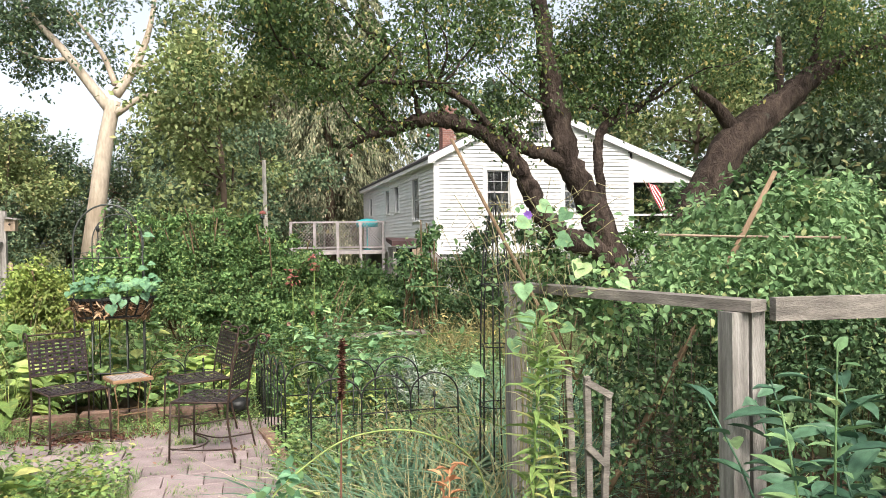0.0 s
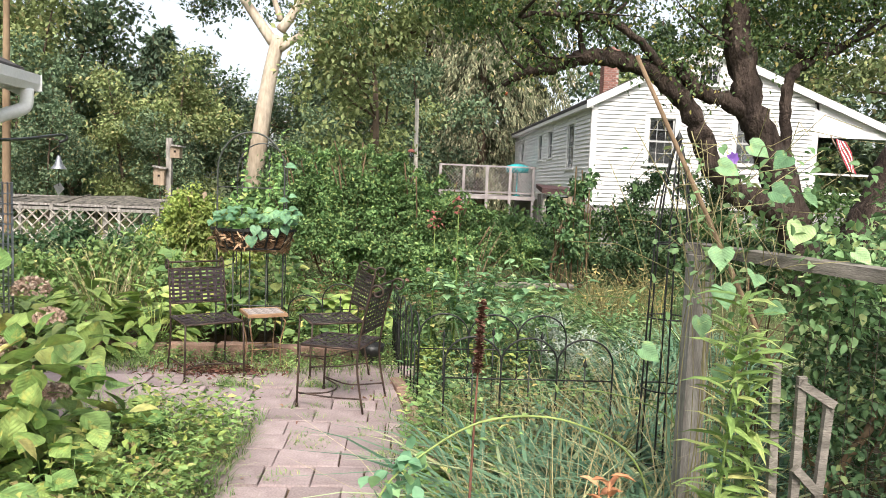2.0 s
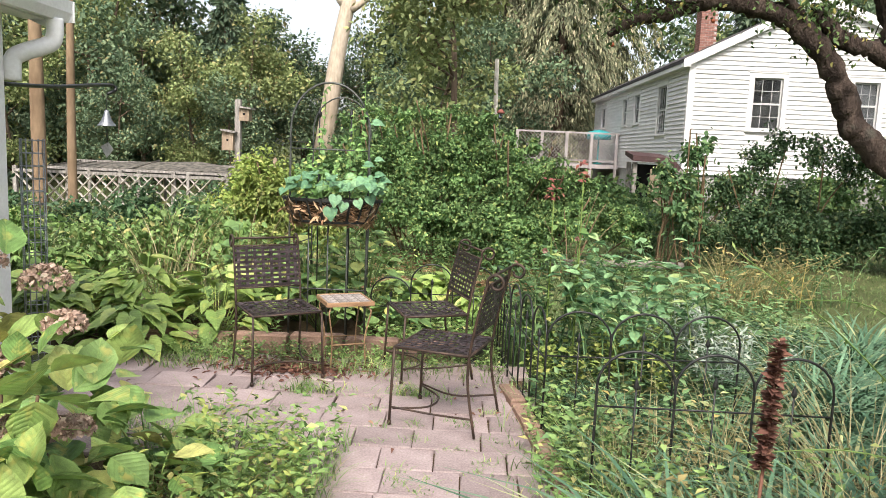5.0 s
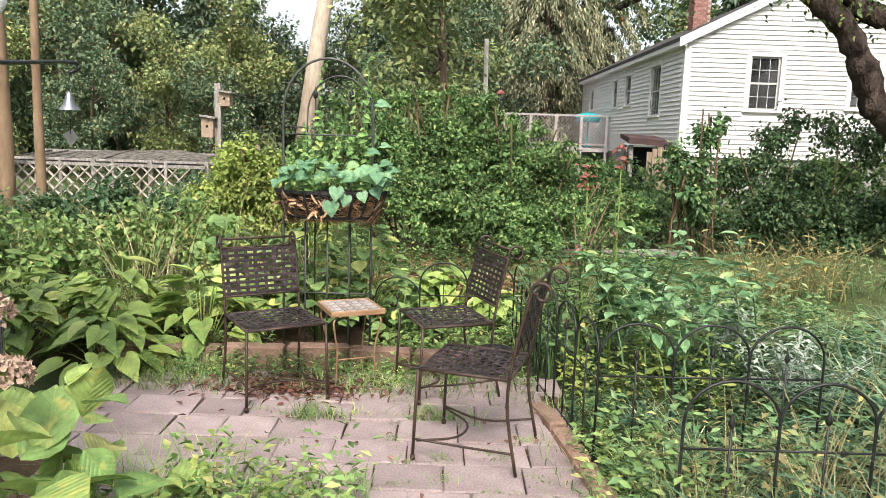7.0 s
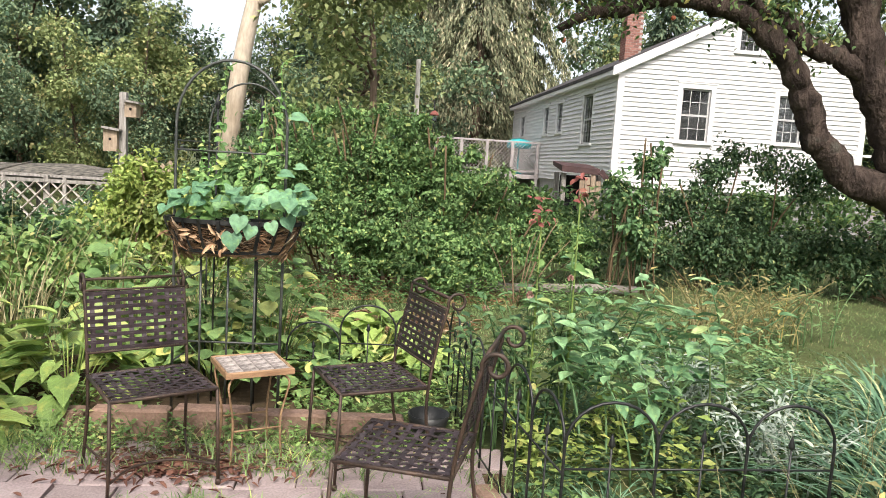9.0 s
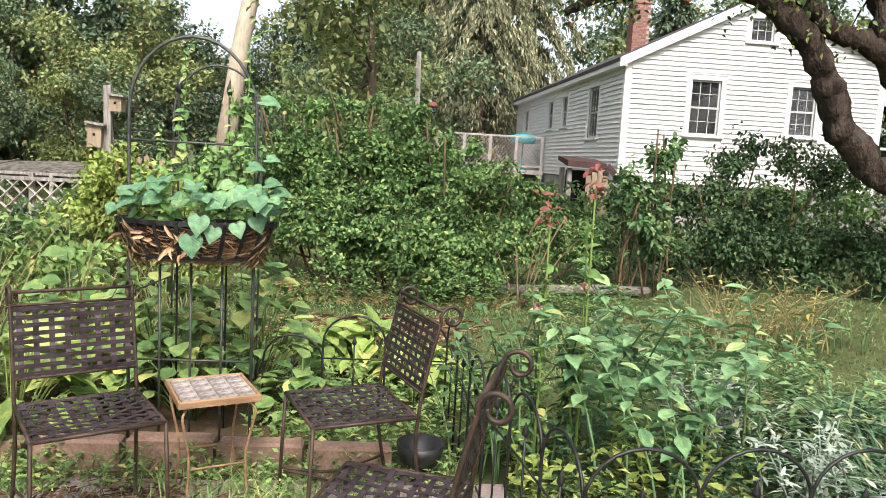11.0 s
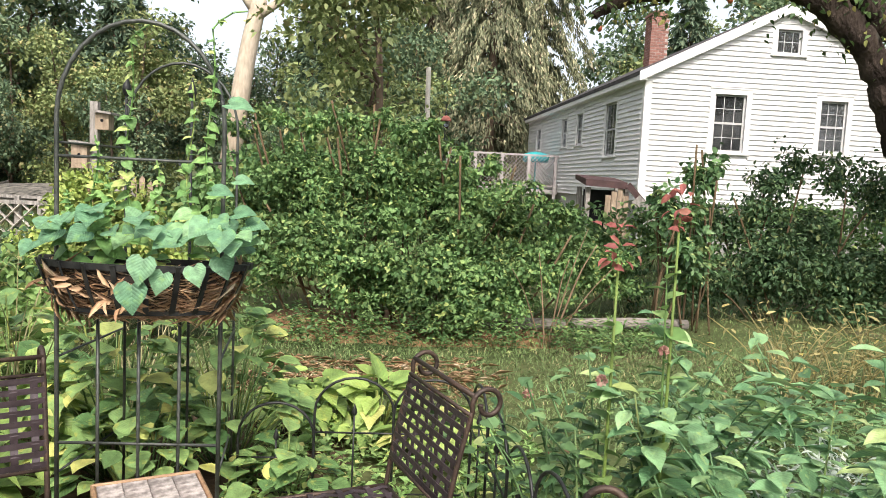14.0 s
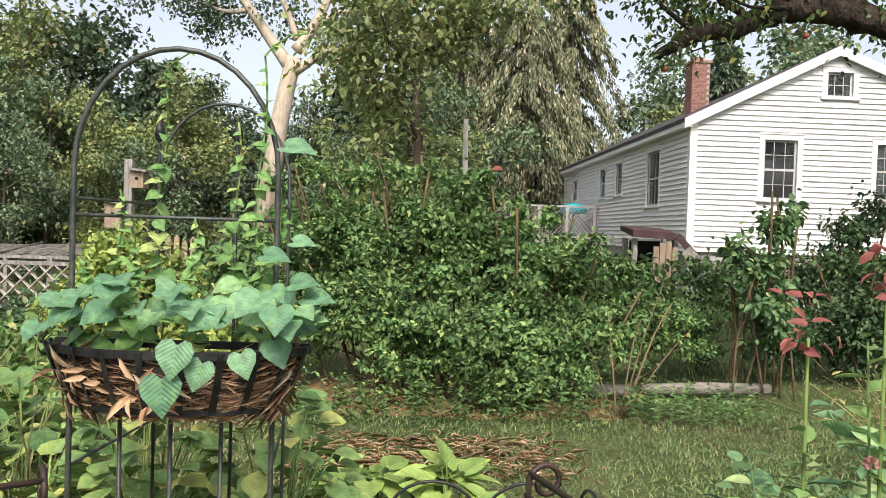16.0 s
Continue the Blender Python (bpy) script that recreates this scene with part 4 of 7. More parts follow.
def broadleaf(name, seed, height, spread, bare, leaves, size, mat, bark, label, trunk_r=0.16, tmpl=LEAF4):
    """A tree with a tapered trunk, limbs and a lumpy crown."""
    rng = np.random.default_rng(seed)
    t = thing(name, label=label, category="tree")
    s = Shape()
    pts, rad = branch(rng, (0, 0, -0.3), (0.05, 0.05, 1), height * 0.93, trunk_r, trunk_r * 0.2, 0.05, 9)
    s.tube(pts, rad, 8)
    centres, radii = [], []
    for i in range(13):
        k = rng.uniform(bare / height, 0.92)
        base = pts[min(int(k * 9), 8)]
        a = rng.uniform(0, 2 * math.pi)
        reach = spread * rng.uniform(0.45, 1.0) * (1.15 - 0.75 * abs(k - 0.5))
        bp, br = branch(rng, base, (math.cos(a), math.sin(a), rng.uniform(0.15, 0.7)), reach, trunk_r * 0.35, 0.015, 0.2, 5)
        s.tube(bp, br, 5)
        for q, sc in ((bp[-1], 0.42), (bp[3], 0.36)):
            centres.append(tuple(q + Vector(rng.normal(0, 0.15, 3))))
            radii.append(spread * sc * rng.uniform(0.6, 1.1))
    centres.append(tuple(pts[-1]))
    radii.append(spread * 0.4)
    part("trunk", s, bark, t)
    part("crown", crown_mesh("crown", rng, leaves, centres, radii, size, 0.6, 0.3, tmpl, 0.35, 0.75), mat, t)
    return t


def conifer(name, seed, height, spread, leaves, size, mat, bark, label, bare=1.0, sag=0.25, trunk_r=0.16):
    """A tree with a straight trunk and whorls of drooping boughs set with sprays."""
    rng = np.random.default_rng(seed)
    t = thing(name, label=label, category="tree")
    s = Shape()
    s.tube([(0, 0, -0.3), (0.02, 0.03, height * 0.5), (0, 0, height)], [trunk_r, trunk_r * 0.65, 0.02], 8)
    base, tip = [], []
    nb = 70
    per = leaves // nb
    for i in range(nb):
        z = bare + (height - bare) * (i / nb) ** 0.9
        a = i * 2.4 + rng.uniform(-0.3, 0.3)
        ln = spread * (1 - ((z - bare) / (height - bare)) ** 1.2) * rng.uniform(0.65, 1.1) + 0.25
        d = Vector((math.cos(a), math.sin(a), 0))
        pts = [Vector((0, 0, z)) + d * ln * u + Vector((0, 0, 0.12 * ln * u - sag * ln * u * u * 2)) for u in (0, 0.33, 0.66, 1)]
        s.tube(pts, [0.035, 0.025, 0.015, 0.006], 4)
        u = rng.uniform(0.15, 1.05, per)
        off = rng.normal(0, 0.16, (per, 3)) * ln * 0.6 * (1 - 0.4 * u[:, None])
        off[:, 2] *= 0.4
        b = np.array([0, 0, z]) + np.array(d)[None] * (ln * u)[:, None] + off
        b[:, 2] += 0.12 * ln * u - sag * ln * u * u * 2
        base.append(b)
        tip.append(np.array(d)[None] * 0.6 + rng.normal(0, 0.45, (per, 3)) + np.array([0, 0, -0.9 * sag * 3]))
    base, tip = np.concatenate(base), np.concatenate(tip)
    n = len(base)
    part("trunk", s, bark, t)
    ln = size * rng.uniform(0.6, 1.3, n)
    part("crown", leaf_mesh("crown", rng, base, tip, rng.normal(0, 0.5, (n, 3)) + np.array([0, 0, 1]), ln, ln * 0.32, LEAF4), mat, t)
    return t


def make_woods():
    rng = np.random.default_rng(11)
    far = "woods behind the garden"
    makers = [
        broadleaf("broadleaf_tree", 1, 8.0, 2.9, 1.0, 8000, 0.23, G_WOOD, M_WOODBARK, "tall green broadleaf tree in the woods", 0.14),
        broadleaf("broadleaf_tree", 2, 8.5, 2.6, 0.8, 8000, 0.21, G_WOODLIGHT, M_WOODBARK, "pale green broadleaf tree in the woods", 0.12),
        broadleaf("broadleaf_tree", 3, 7.5, 2.8, 0.4, 8000, 0.20, G_WOOD, M_WOODBARK, "bushy green tree with low branches", 0.12),
        conifer("conifer_tree", 4, 8.6, 2.3, 7000, 0.34, G_CONIFER, M_WOODBARK, "dark green conifer in the woods", 0.5),
    ]
    for m in makers:
        tagged(m, group=far)
    spots = []
    for x, y, k, sc in [(-16, 36, 2, 1.3), (-21, 29, 2, 1.35), (-14, 29, 1, 1.02), (-8.0, 28, 1, 0.72), (-12.8, 33, 0, 1.15), (-6.2, 38.5, 0, 0.95), (-10.8, 35, 2, 1.0), (-4.2, 37, 2, 1.0), (-16.5, 31.5, 1, 1.25), (-19.5, 26, 1, 1.0), (-11.5, 27.5, 0, 0.7), (-9, 26, 1, 0.6), (-13.5, 23.5, 1, 0.62), (-1.8, 31, 1, 0.95), (2.6, 41, 2, 1.4), (-24, 30, 0, 1.25), (-20, 34, 1, 1.2), (-17, 27, 3, 1.1), (-14.5, 33, 0, 1.05), (-12.5, 26, 2, 0.8), (-11.5, 38, 1, 0.95), (-9.5, 31, 3, 0.82),
                        (-8.6, 40, 0, 0.92), (-6.8, 35, 2, 0.78), (-5.2, 42, 1, 1.0), (-3.2, 34, 3, 0.95), (-2.8, 41, 0, 1.15), (-1.0, 37, 2, 1.05), (0.6, 42, 1, 1.25), (1.2, 33, 0, 0.9),
                        (-0.6, 29, 0, 0.78), (-2.0, 25.5, 2, 0.55), (-7.4, 24.5, 2, 0.5), (-10.0, 22.5, 2, 0.48), (-15, 22, 3, 0.7), (-18.5, 21, 0, 0.85), (-2.7, 28.5, 3, 0.62), (-2.7, 24.0, 2, 0.38),
                        (6, 45, 0, 1.0), (16.0, 43, 2, 1.35), (14.5, 46, 1, 1.35), (16.5, 50, 2, 1.75), (20, 49, 0, 1.85), (24.5, 47, 2, 1.8), (18, 40, 0, 1.25), (21, 44, 0, 1.3), (16.5, 33, 2, 1.35), (19, 29, 1, 1.4), (18.5, 23, 0, 1.3), (22, 26, 3, 1.4), (25, 33, 1, 1.5),
                        # from (-14, -22) on: unseen trees added round the camera to darken window reflections
                        (21, 19, 2, 1.15), (16.2, 19.5, 2, 0.7), (18.5, 14.5, 0, 1.0), (28, 26, 0, 1.3), (13, 38, 3, 1.2), (-28, 24, 1, 1.2), (-22, 24, 2, 0.9), (3.0, 46, 3, 1.5), (-13.5, 44, 3, 1.15), (-18, 42, 0, 1.3), (-24, 40, 3, 1.4), (-14, -22, 0, 1.1), (-8, -26, 1, 1.2), (-2, -24, 3, 1.1), (4, -27, 0, 1.2), (10, -24, 2, 1.2), (16, -22, 1, 1.2), (22, -14, 0, 1.2), (24, -4, 2, 1.1), (25, 8, 1, 1.2), (-22, -14, 2, 1.2), (-26, -2, 0, 1.2), (-27, 10, 3, 1.2)]:
        spots.append((x, y, k, sc))
    used = set()
    for x, y, k, sc in spots:
        m = pose(x, y, 0, rng.uniform(-3, 3), rng.uniform(-3, 3), rng.uniform(0, 360))
        if k in used:
            o = copy_thing(makers[k], m)
        else:
            used.add(k)
            o = makers[k]
            o.matrix_basis = m
        o.scale = (sc * rng.uniform(0.92, 1.12), sc * rng.uniform(0.92, 1.12), sc)


make_woods()
sp = conifer("spruce_tree", 21, 12.5, 3.2, 30000, 0.21, G_SPRUCE, M_WOODBARK, "old spruce with drooping brownish boughs", 1.6, 0.55, 0.22)
sp.matrix_basis = pose(4.0, 37.5, 0)
sp.scale = (1.25, 1.25, 1.3)
o = copy_thing(sp, pose(1.4, 40.5, 0, 0, 0, 140))
o.scale = (1.2, 1.2, 1.3)
copy_thing(sp, pose(6.6, 40.5, 0, 0, 0, 80))
mid = broadleaf("broadleaf_tree", 31, 8.6, 2.7, 2.0, 9500, 0.16, G_WOODLIGHT, M_WOODBARK, "leafy green tree behind the large shrub", 0.12)
mid.matrix_basis = pose(-0.6, 19.5, 0)


def pale_tree():
    """The bleached, forked trunk."""
    rng = np.random.default_rng(5)
    t = thing("pale_tree", (-5.4, 30, 0), "tall forked tree with smooth bleached bark", "tree")
    s = Shape()
    s.tube(smooth_path([(-0.47, 0.0, -0.03), (-0.06, 0.0, 2.80), (0.25, 0.0, 5.08), (0.62, 0.0, 7.01)], 5), [0.36 - 0.007 * i for i in range(16)], 12)
    part("trunk", s, M_PALEBARK, t)
    limbs = [[(0.52, 0.0, 6.65), (-0.44, 0.2, 7.96), (-1.25, 0.3, 9.05), (-2.06, 0.5, 9.98), (-3.09, 0.8, 11.36)],
             [(0.69, 0.0, 7.23), (1.21, 0.1, 8.03), (1.70, 0.2, 9.13), (2.06, 0.2, 10.59), (2.24, 0.2, 12.62)],
             [(0.71, -0.1, 6.52), (1.59, -0.1, 7.14), (2.34, -0.2, 7.36), (3.24, -0.2, 7.46)],
             [(0.67, 0.2, 7.65), (0.23, 0.4, 8.77), (-0.41, 0.6, 9.73), (-1.10, 0.6, 10.53)],
             [(1.34, 0.2, 8.18), (2.02, 0.2, 8.57), (3.05, 0.2, 8.76)],
             [(-0.94, 0.3, 8.57), (-1.77, 0.4, 8.54), (-2.77, 0.5, 8.90)]]
    centres, radii = [], []
    for i, lp in enumerate(limbs):
        pp = smooth_path(lp, 4)
        r0 = (0.22, 0.21, 0.15, 0.12, 0.13, 0.1)[i]
        part("limb", Shape().tube(pp, [r0 * (1 - 0.75 * k / (len(pp) - 1)) for k in range(len(pp))], 8), M_PALEBARK, t)
        centres += [tuple(Vector(lp[-1]) + Vector(rng.normal(0, 0.9, 3))) for _ in range(4)]
        radii += [1.0] * 4
    for _ in range(26):
        centres.append((rng.uniform(-9, 1.5), rng.uniform(-2, 2), rng.uniform(8.4, 12)))
        radii.append(rng.uniform(0.7, 1.3))
    part("crown", crown_mesh("crown", rng, 19000, centres, radii, 0.18, 0.6, 0.3, LEAF4, 0.2), G_WOOD, t)


pale_tree()


def apple_tree():
    rng = np.random.default_rng(8)
    t = thing("apple_tree", (0, 0, 0), "old apple tree with a dark arching limb", "tree")
    Y = 12.0
    paths = [([(6.7, Y, -0.2), (6.45, Y, 0.8), (6.0, Y, 1.42), (5.4, Y, 1.62), (4.95, Y, 2.02), (4.72, Y, 2.45), (4.45, Y, 2.95), (3.95, Y, 3.40), (3.25, Y, 3.62), (2.75, Y, 3.60), (2.3, Y, 3.44), (1.95, Y, 3.36), (1.58, Y, 3.14)],
              [.34, .29, .26, .22, .20, .19, .185, .17, .155, .13, .11, .08, .05]),
             ([(6.3, Y + 0.05, 1.2), (5.9, Y, 2.1), (5.45, Y, 2.95), (5.25, Y + .05, 3.8), (5.1, Y + .1, 4.7), (5.0, Y + .1, 5.6), (4.7, Y, 6.8)], [.34, .29, .25, .23, .20, .15, .08]),
             ([(5.5, Y, 2.85), (5.0, Y - .05, 3.08), (4.6, Y, 3.2), (4.36, Y, 3.42), (4.25, Y, 3.62)], [.16, .14, .14, .13, .08]),
             ([(6.2, Y, 1.5), (6.05, Y, 2.5), (6.05, Y + .05, 3.4), (6.4, Y + .1, 3.75), (6.95, Y + .2, 4.0), (7.6, Y + .3, 4.5)], [.12, .105, .095, .085, .07, .045]),
             ([(4.3, Y, 3.2), (3.6, Y - .2, 3.85), (3.0, Y - .3, 4.1), (2.2, Y - .4, 4.15), (1.7, Y - .5, 4.05)], [.08, .07, .06, .05, .03]),
             ([(2.8, Y, 3.6), (2.6, Y - .2, 4.1), (2.2, Y - .3, 4.8)], [.06, .045, .02]), ([(2.4, Y, 3.5), (1.9, Y + .2, 4.0), (1.2, Y + .3, 4.5), (0.4, Y + .3, 4.7)], [.05, .04, .03, .015])]
    for i, (pts, rad) in enumerate(paths):
        pp = smooth_path(pts, 7)
        k = 0.84 * np.interp(np.linspace(0, len(rad) - 1, len(pp)), range(len(rad)), rad) * (1 + rng.normal(0, 0.05, len(pp)))
        pp = [p + Vector(rng.normal(0, 0.012, 3)) for p in pp]
        part("trunk" if i == 0 else "limb", Shape().tube(pp, list(k), 14, 0.17, rng), M_BARK, t)
    tw = Shape()
    centres, radii = [], []
    for i in range(46):
        pts, _ = paths[rng.choice([0, 1, 3, 4, 5, 6])]
        q = Vector(pts[rng.integers(max(1, len(pts) // 2), len(pts))])
        a = rng.uniform(0, 2 * math.pi)
        bp, br = branch(rng, q, (math.cos(a), math.sin(a), rng.uniform(0.1, 0.9)), rng.uniform(0.8, 2.2), 0.03, 0.005, 0.28, 5)
        if min(b.z for b in bp) < 3.35:
            continue
        tw.tube(bp, br, 5)
        for b in (bp[3], bp[5]):
            if b.z > 3.45:
                centres.append(tuple(b))
                radii.append(rng.uniform(0.25, 0.5))
    for i in range(26):
        centres.append((rng.uniform(-0.6, 8.0), rng.uniform(10.4, 13.5), rng.uniform(4.4, 7.0)))
        radii.append(rng.uniform(0.5, 0.95))
    for i in range(20):
        centres.append((rng.uniform(-1.0, 3.2), rng.uniform(11.0, 13.0), rng.uniform(4.0, 4.6)))
        radii.append(rng.uniform(0.3, 0.6))
    for i in range(22):
        centres.append((rng.uniform(3.0, 8.2), rng.uniform(11.2, 13.2), rng.uniform(3.8, 5.6)))
        radii.append(rng.uniform(0.3, 0.6))
    part("twig", tw, M_BARK, t)
    part("crown", crown_mesh("crown", rng, 56000, centres, radii, 0.075, 0.6, 0.45, LEAF6, 0.25), G_APPLE, t)
    # hanging sprays along the limb
    pts, dirs = [], []
    for i in range(105):
        limb = paths[(0, 0, 1, 2, 3)[i % 5]][0]
        q = Vector(limb[rng.integers(len(limb) // 2, len(limb))]) + Vector((rng.normal(0, 0.25), rng.normal(0, 0.25), 0.05))
        for k in range(16):
            pts.append(q + Vector((rng.normal(0, 0.13), rng.normal(0, 0.13), rng.normal(0.06, 0.14))))
            dirs.append((rng.normal(), rng.normal(), -0.8))
    n = len(pts)
    part("leaf_spray", leaf_mesh("leaf_spray", rng, [tuple(p) for p in pts], dirs, rng.normal(0, .5, (n, 3)) + np.array([0, 0, 1]), 0.075, 0.045), G_APPLE, t)


apple_tree()


def leaning_tree():
    rng = np.random.default_rng(9)
    t = thing("leaning_tree", (0, 0, 0), "dark rough-barked tree leaning over the garden", "tree")
    Y = 13.0
    paths = [([(7.82, Y, -0.2), (8.12, Y, 0.9), (8.42, Y, 1.62), (8.60, Y, 2.14), (9.09, Y, 2.87), (9.63, Y, 3.61), (10.59, Y, 4.29), (11.34, Y, 4.87), (12.30, Y, 5.35), (13.33, Y, 5.77), (14.63, Y, 6.37), (16.33, Y, 7.07)], [.50, .44, .38, .36, .35, .34, .29, .22, .18, .16, .12, .08]),
             ([(9.63, Y, 3.61), (9.08, Y, 4.23), (8.53, Y, 4.61)], [.16, .12, .05]), ([(10.59, Y, 4.29), (10.59, Y, 5.11), (10.59, Y, 5.69)], [.1, .08, .04]), ([(11.34, Y, 4.87), (11.54, Y, 5.74), (11.74, Y, 6.37)], [.09, .07, .04])]
    centres, radii = [], []
    for i, (pts, rad) in enumerate(paths):
        pp = smooth_path(pts, 4)
        k = np.interp(np.linspace(0, len(rad) - 1, len(pp)), range(len(rad)), rad)
        part("trunk" if i == 0 else "limb", Shape().tube(pp, list(k), 14, 0.14, rng), M_BARK, t)
    for i in range(60):
        centres.append((rng.uniform(7.8, 16), rng.uniform(11.5, 15), rng.uniform(4.7, 7.6)))
        radii.append(rng.uniform(0.5, 1.0))
    part("crown", crown_mesh("crown", rng, 36000, centres, radii, 0.09, 0.6, 0.45, LEAF4, 0.2), G_APPLE, t)


leaning_tree()
for (x, y, z0, z1, r, lean) in ((-6.75, 14.0, 0, 5.2, 0.08, 0.02), (-8.75, 16.5, 0, 7.5, 0.15, -0.03)):
    tt = thing("dead_tree", (x, y, 0), "tan bare trunk at the edge of the woods", "tree", "bare trunks")
    part("trunk", Shape().tube(smooth_path([(0, 0, -0.2), (lean * 0.3, 0, z1 * 0.35), (lean * 1.2, 0, z1 * 0.7), (lean * 2, 0, z1)], 4), [r * (1 - 0.035 * i) for i in range(13)], 10, 0.05, np.random.default_rng(3)), M_TANBARK, tt)
tt = thing("wooden_pole", (0.5, 22, 0), "bare tan wooden pole standing behind the shrub", "pole")
part("shaft", Shape().tube([(0, 0, -0.1), (0.0, 0, 1.9), (-0.03, 0, 4.0)], [0.07, 0.065, 0.055], 8), M_LATTICE, tt)

# ---- shrubs and beds ----


def shrub(name, seed, centres, radii, leaves, size, mat, label, ratio=0.6, tmpl=LEAF6, stems=14, shell=0.45, droop=0.35, tufts=9, level=0.6):
    rng = np.random.default_rng(seed)
    c = np.array(centres, float)
    base = c.mean(0) * np.array([1, 1, 0])
    t = thing(name, tuple(base), label, "shrub")
    s = Shape()
    lumps, sizes = [], []                        # each mass breaks up into uneven smaller tufts
    for q, rad in zip(c, radii):
        lumps.append(q)
        sizes.append(rad * 0.78)
        for _ in range(6 if rad > 0.3 else 0):
            d = unit(rng.normal(size=(1, 3)))[0] * np.array([1, 1, 0.9])
            lumps.append(q + d * rad * rng.uniform(0.6, 1.0))
            sizes.append(rad * rng.uniform(0.2, 0.42))
    lumps = np.array(lumps)
    lumps[:, 2] = np.maximum(lumps[:, 2], 0.1)
    for i in range(stems):
        e = c[i % len(c)] - base + rng.normal(0, 0.15, 3)
        b = Vector((e[0] * 0.5 + rng.normal(0, 0.15), e[1] * 0.5 + rng.normal(0, 0.12), -0.05))
        s.tube(smooth_path([b, b.lerp(Vector(e), 0.5) + Vector(rng.normal(0, 0.08, 3)), Vector(e)], 3), 0.012, 5)
    part("stem", s, M_TWIG, t)
    part("crown", crown_mesh("crown", rng, leaves, lumps - base, sizes, size, ratio, droop, tmpl, shell, floor_z=0.03, tufts=tufts, level=level), mat, t)
    return t


shrub("large_shrub", 41, [(-0.9, 12.0, 0.8), (-0.2, 12.1, 1.3), (0.5, 12.1, 1.05), (1.0, 12.2, 0.72), (-0.5, 11.7, 0.55), (0.3, 11.6, 0.5), (0.9, 11.8, 0.5), (-0.1, 12.3, 1.65), (-1.2, 12.3, 1.35), (1.35, 12.2, 0.75), (0.3, 12.4, 1.3), (1.75, 12.6, 0.55), (2.2, 12.9, 0.5), (-1.7, 12.5, 1.1), (-0.7, 12.4, 1.55), (-1.6, 12.2, 0.5), (0.85, 12.4, 1.0)],
      [0.62, 0.55, 0.55, 0.55, 0.55, 0.6, 0.55, 0.42, 0.5, 0.45, 0.45, 0.42, 0.42, 0.5, 0.36, 0.5, 0.35], 64000, 0.056, G_SHRUB, "large dense green shrub behind the patio", ratio=0.66, stems=22, droop=0.12, shell=0.1, tufts=7, level=0.5)
rng = np.random.default_rng(57)
tips = [(x, 12.3 + rng.normal(0, 0.25), float(np.interp(x, (-1.9, -1.5, -0.1, 0.2, 0.6, 1.5), (1.85, 2.0, 1.98, 1.85, 1.5, 1.1))) + rng.normal(0, 0.08)) for x in np.linspace(-1.9, 1.5, 22)]
shrub("tall_shoots", 58, tips, [0.16] * 22, 4600, 0.06, G_SHRUB, "loose leafy shoots rising from the large shrub", stems=22, shell=0.2)
ls = thing("dead_shrub", (1.15, 11.3, 0), "bare tan stems leaning out of the shrub", "shrub")
for k, (x, y, z, rr0) in enumerate(((0.42, 0.0, 0.95, 0.012), (0.2, 0.1, 0.8, 0.009), (0.55, -0.1, 0.75, 0.008), (-0.1, 0.05, 0.85, 0.009), (0.3, -0.1, 1.1, 0.007), (-0.35, 0.0, 0.7, 0.007))):
    pp = smooth_path([(x * 0.1, 0, -0.03), (x * 0.45, y * 0.5, z * 0.45), (x * 0.7, y, z * 0.75), (x, y, z)], 4)
    part("branch", Shape().tube(pp, [rr0 * (1 - 0.05 * j) for j in range(len(pp))], 6), M_TANBARK, ls)
shrub("lime_bush", 42, [(-2.75, 11.1, 0.7), (-2.6, 11.1, 1.05), (-3.05, 11.2, 0.75), (-2.3, 11.0, 0.6), (-2.85, 11.1, 1.15), (-2.0, 11.0, 0.45)], [0.5, 0.42, 0.42, 0.42, 0.34, 0.4], 14000, 0.06, G_LIME, "yellow-green bush beside the large shrub")
shrub("dark_hedge", 43, [(3.75, 13.2, 1.1), (4.2, 13.2, 1.5), (4.8, 13.4, 0.9), (3.3, 13.0, 0.45), (4.1, 13.0, 0.6), (5.0, 13.1, 0.45), (4.45, 13.2, 1.85), (5.6, 13.4, 0.4), (2.6, 13.6, 0.4), (5.1, 13.3, 1.75), (5.7, 13.4, 1.5)], [0.42, 0.45, 0.5, 0.45, 0.55, 0.55, 0.32, 0.5, 0.45, 0.4, 0.45], 19000, 0.066, G_HEDGE, "dark green hedge shrub in front of the house")
shrub("low_hedge", 44, [(6.0, 12.9, 0.5), (6.9, 13.0, 0.6), (7.8, 13.0, 0.6), (8.8, 13, 0.7), (9.8, 13, 0.7)], [0.65, 0.65, 0.65, .7, .7], 13000, 0.075, G_HEDGE, "low dark hedge under the apple tree")
shrub("rose_bush", 45, [(2.75, 12.3, 1.2), (2.9, 12.4, 1.6), (3.1, 12.4, 1.75), (2.55, 12.4, 1.35), (2.85, 12.3, 0.8)], [0.3, 0.26, 0.24, 0.22, 0.35], 1500, 0.10, G_BARKROSE, "tall open rose bush in front of the house", shell=0.2)
shrub("back_shrub", 46, [(1.8, 16.5, 0.4), (2.6, 17, 0.5), (3.4, 17.2, 0.4), (4.3, 17.5, 0.7), (5.4, 17.8, 0.7), (6.5, 17.6, 0.7), (7.6, 17.8, 0.8), (0.8, 16.5, 0.8)], [0.8, 0.8, 0.75, 0.7, .7, .7, .8, .8], 14000, 0.12, G_SHRUB, "row of green shrubs before the house")
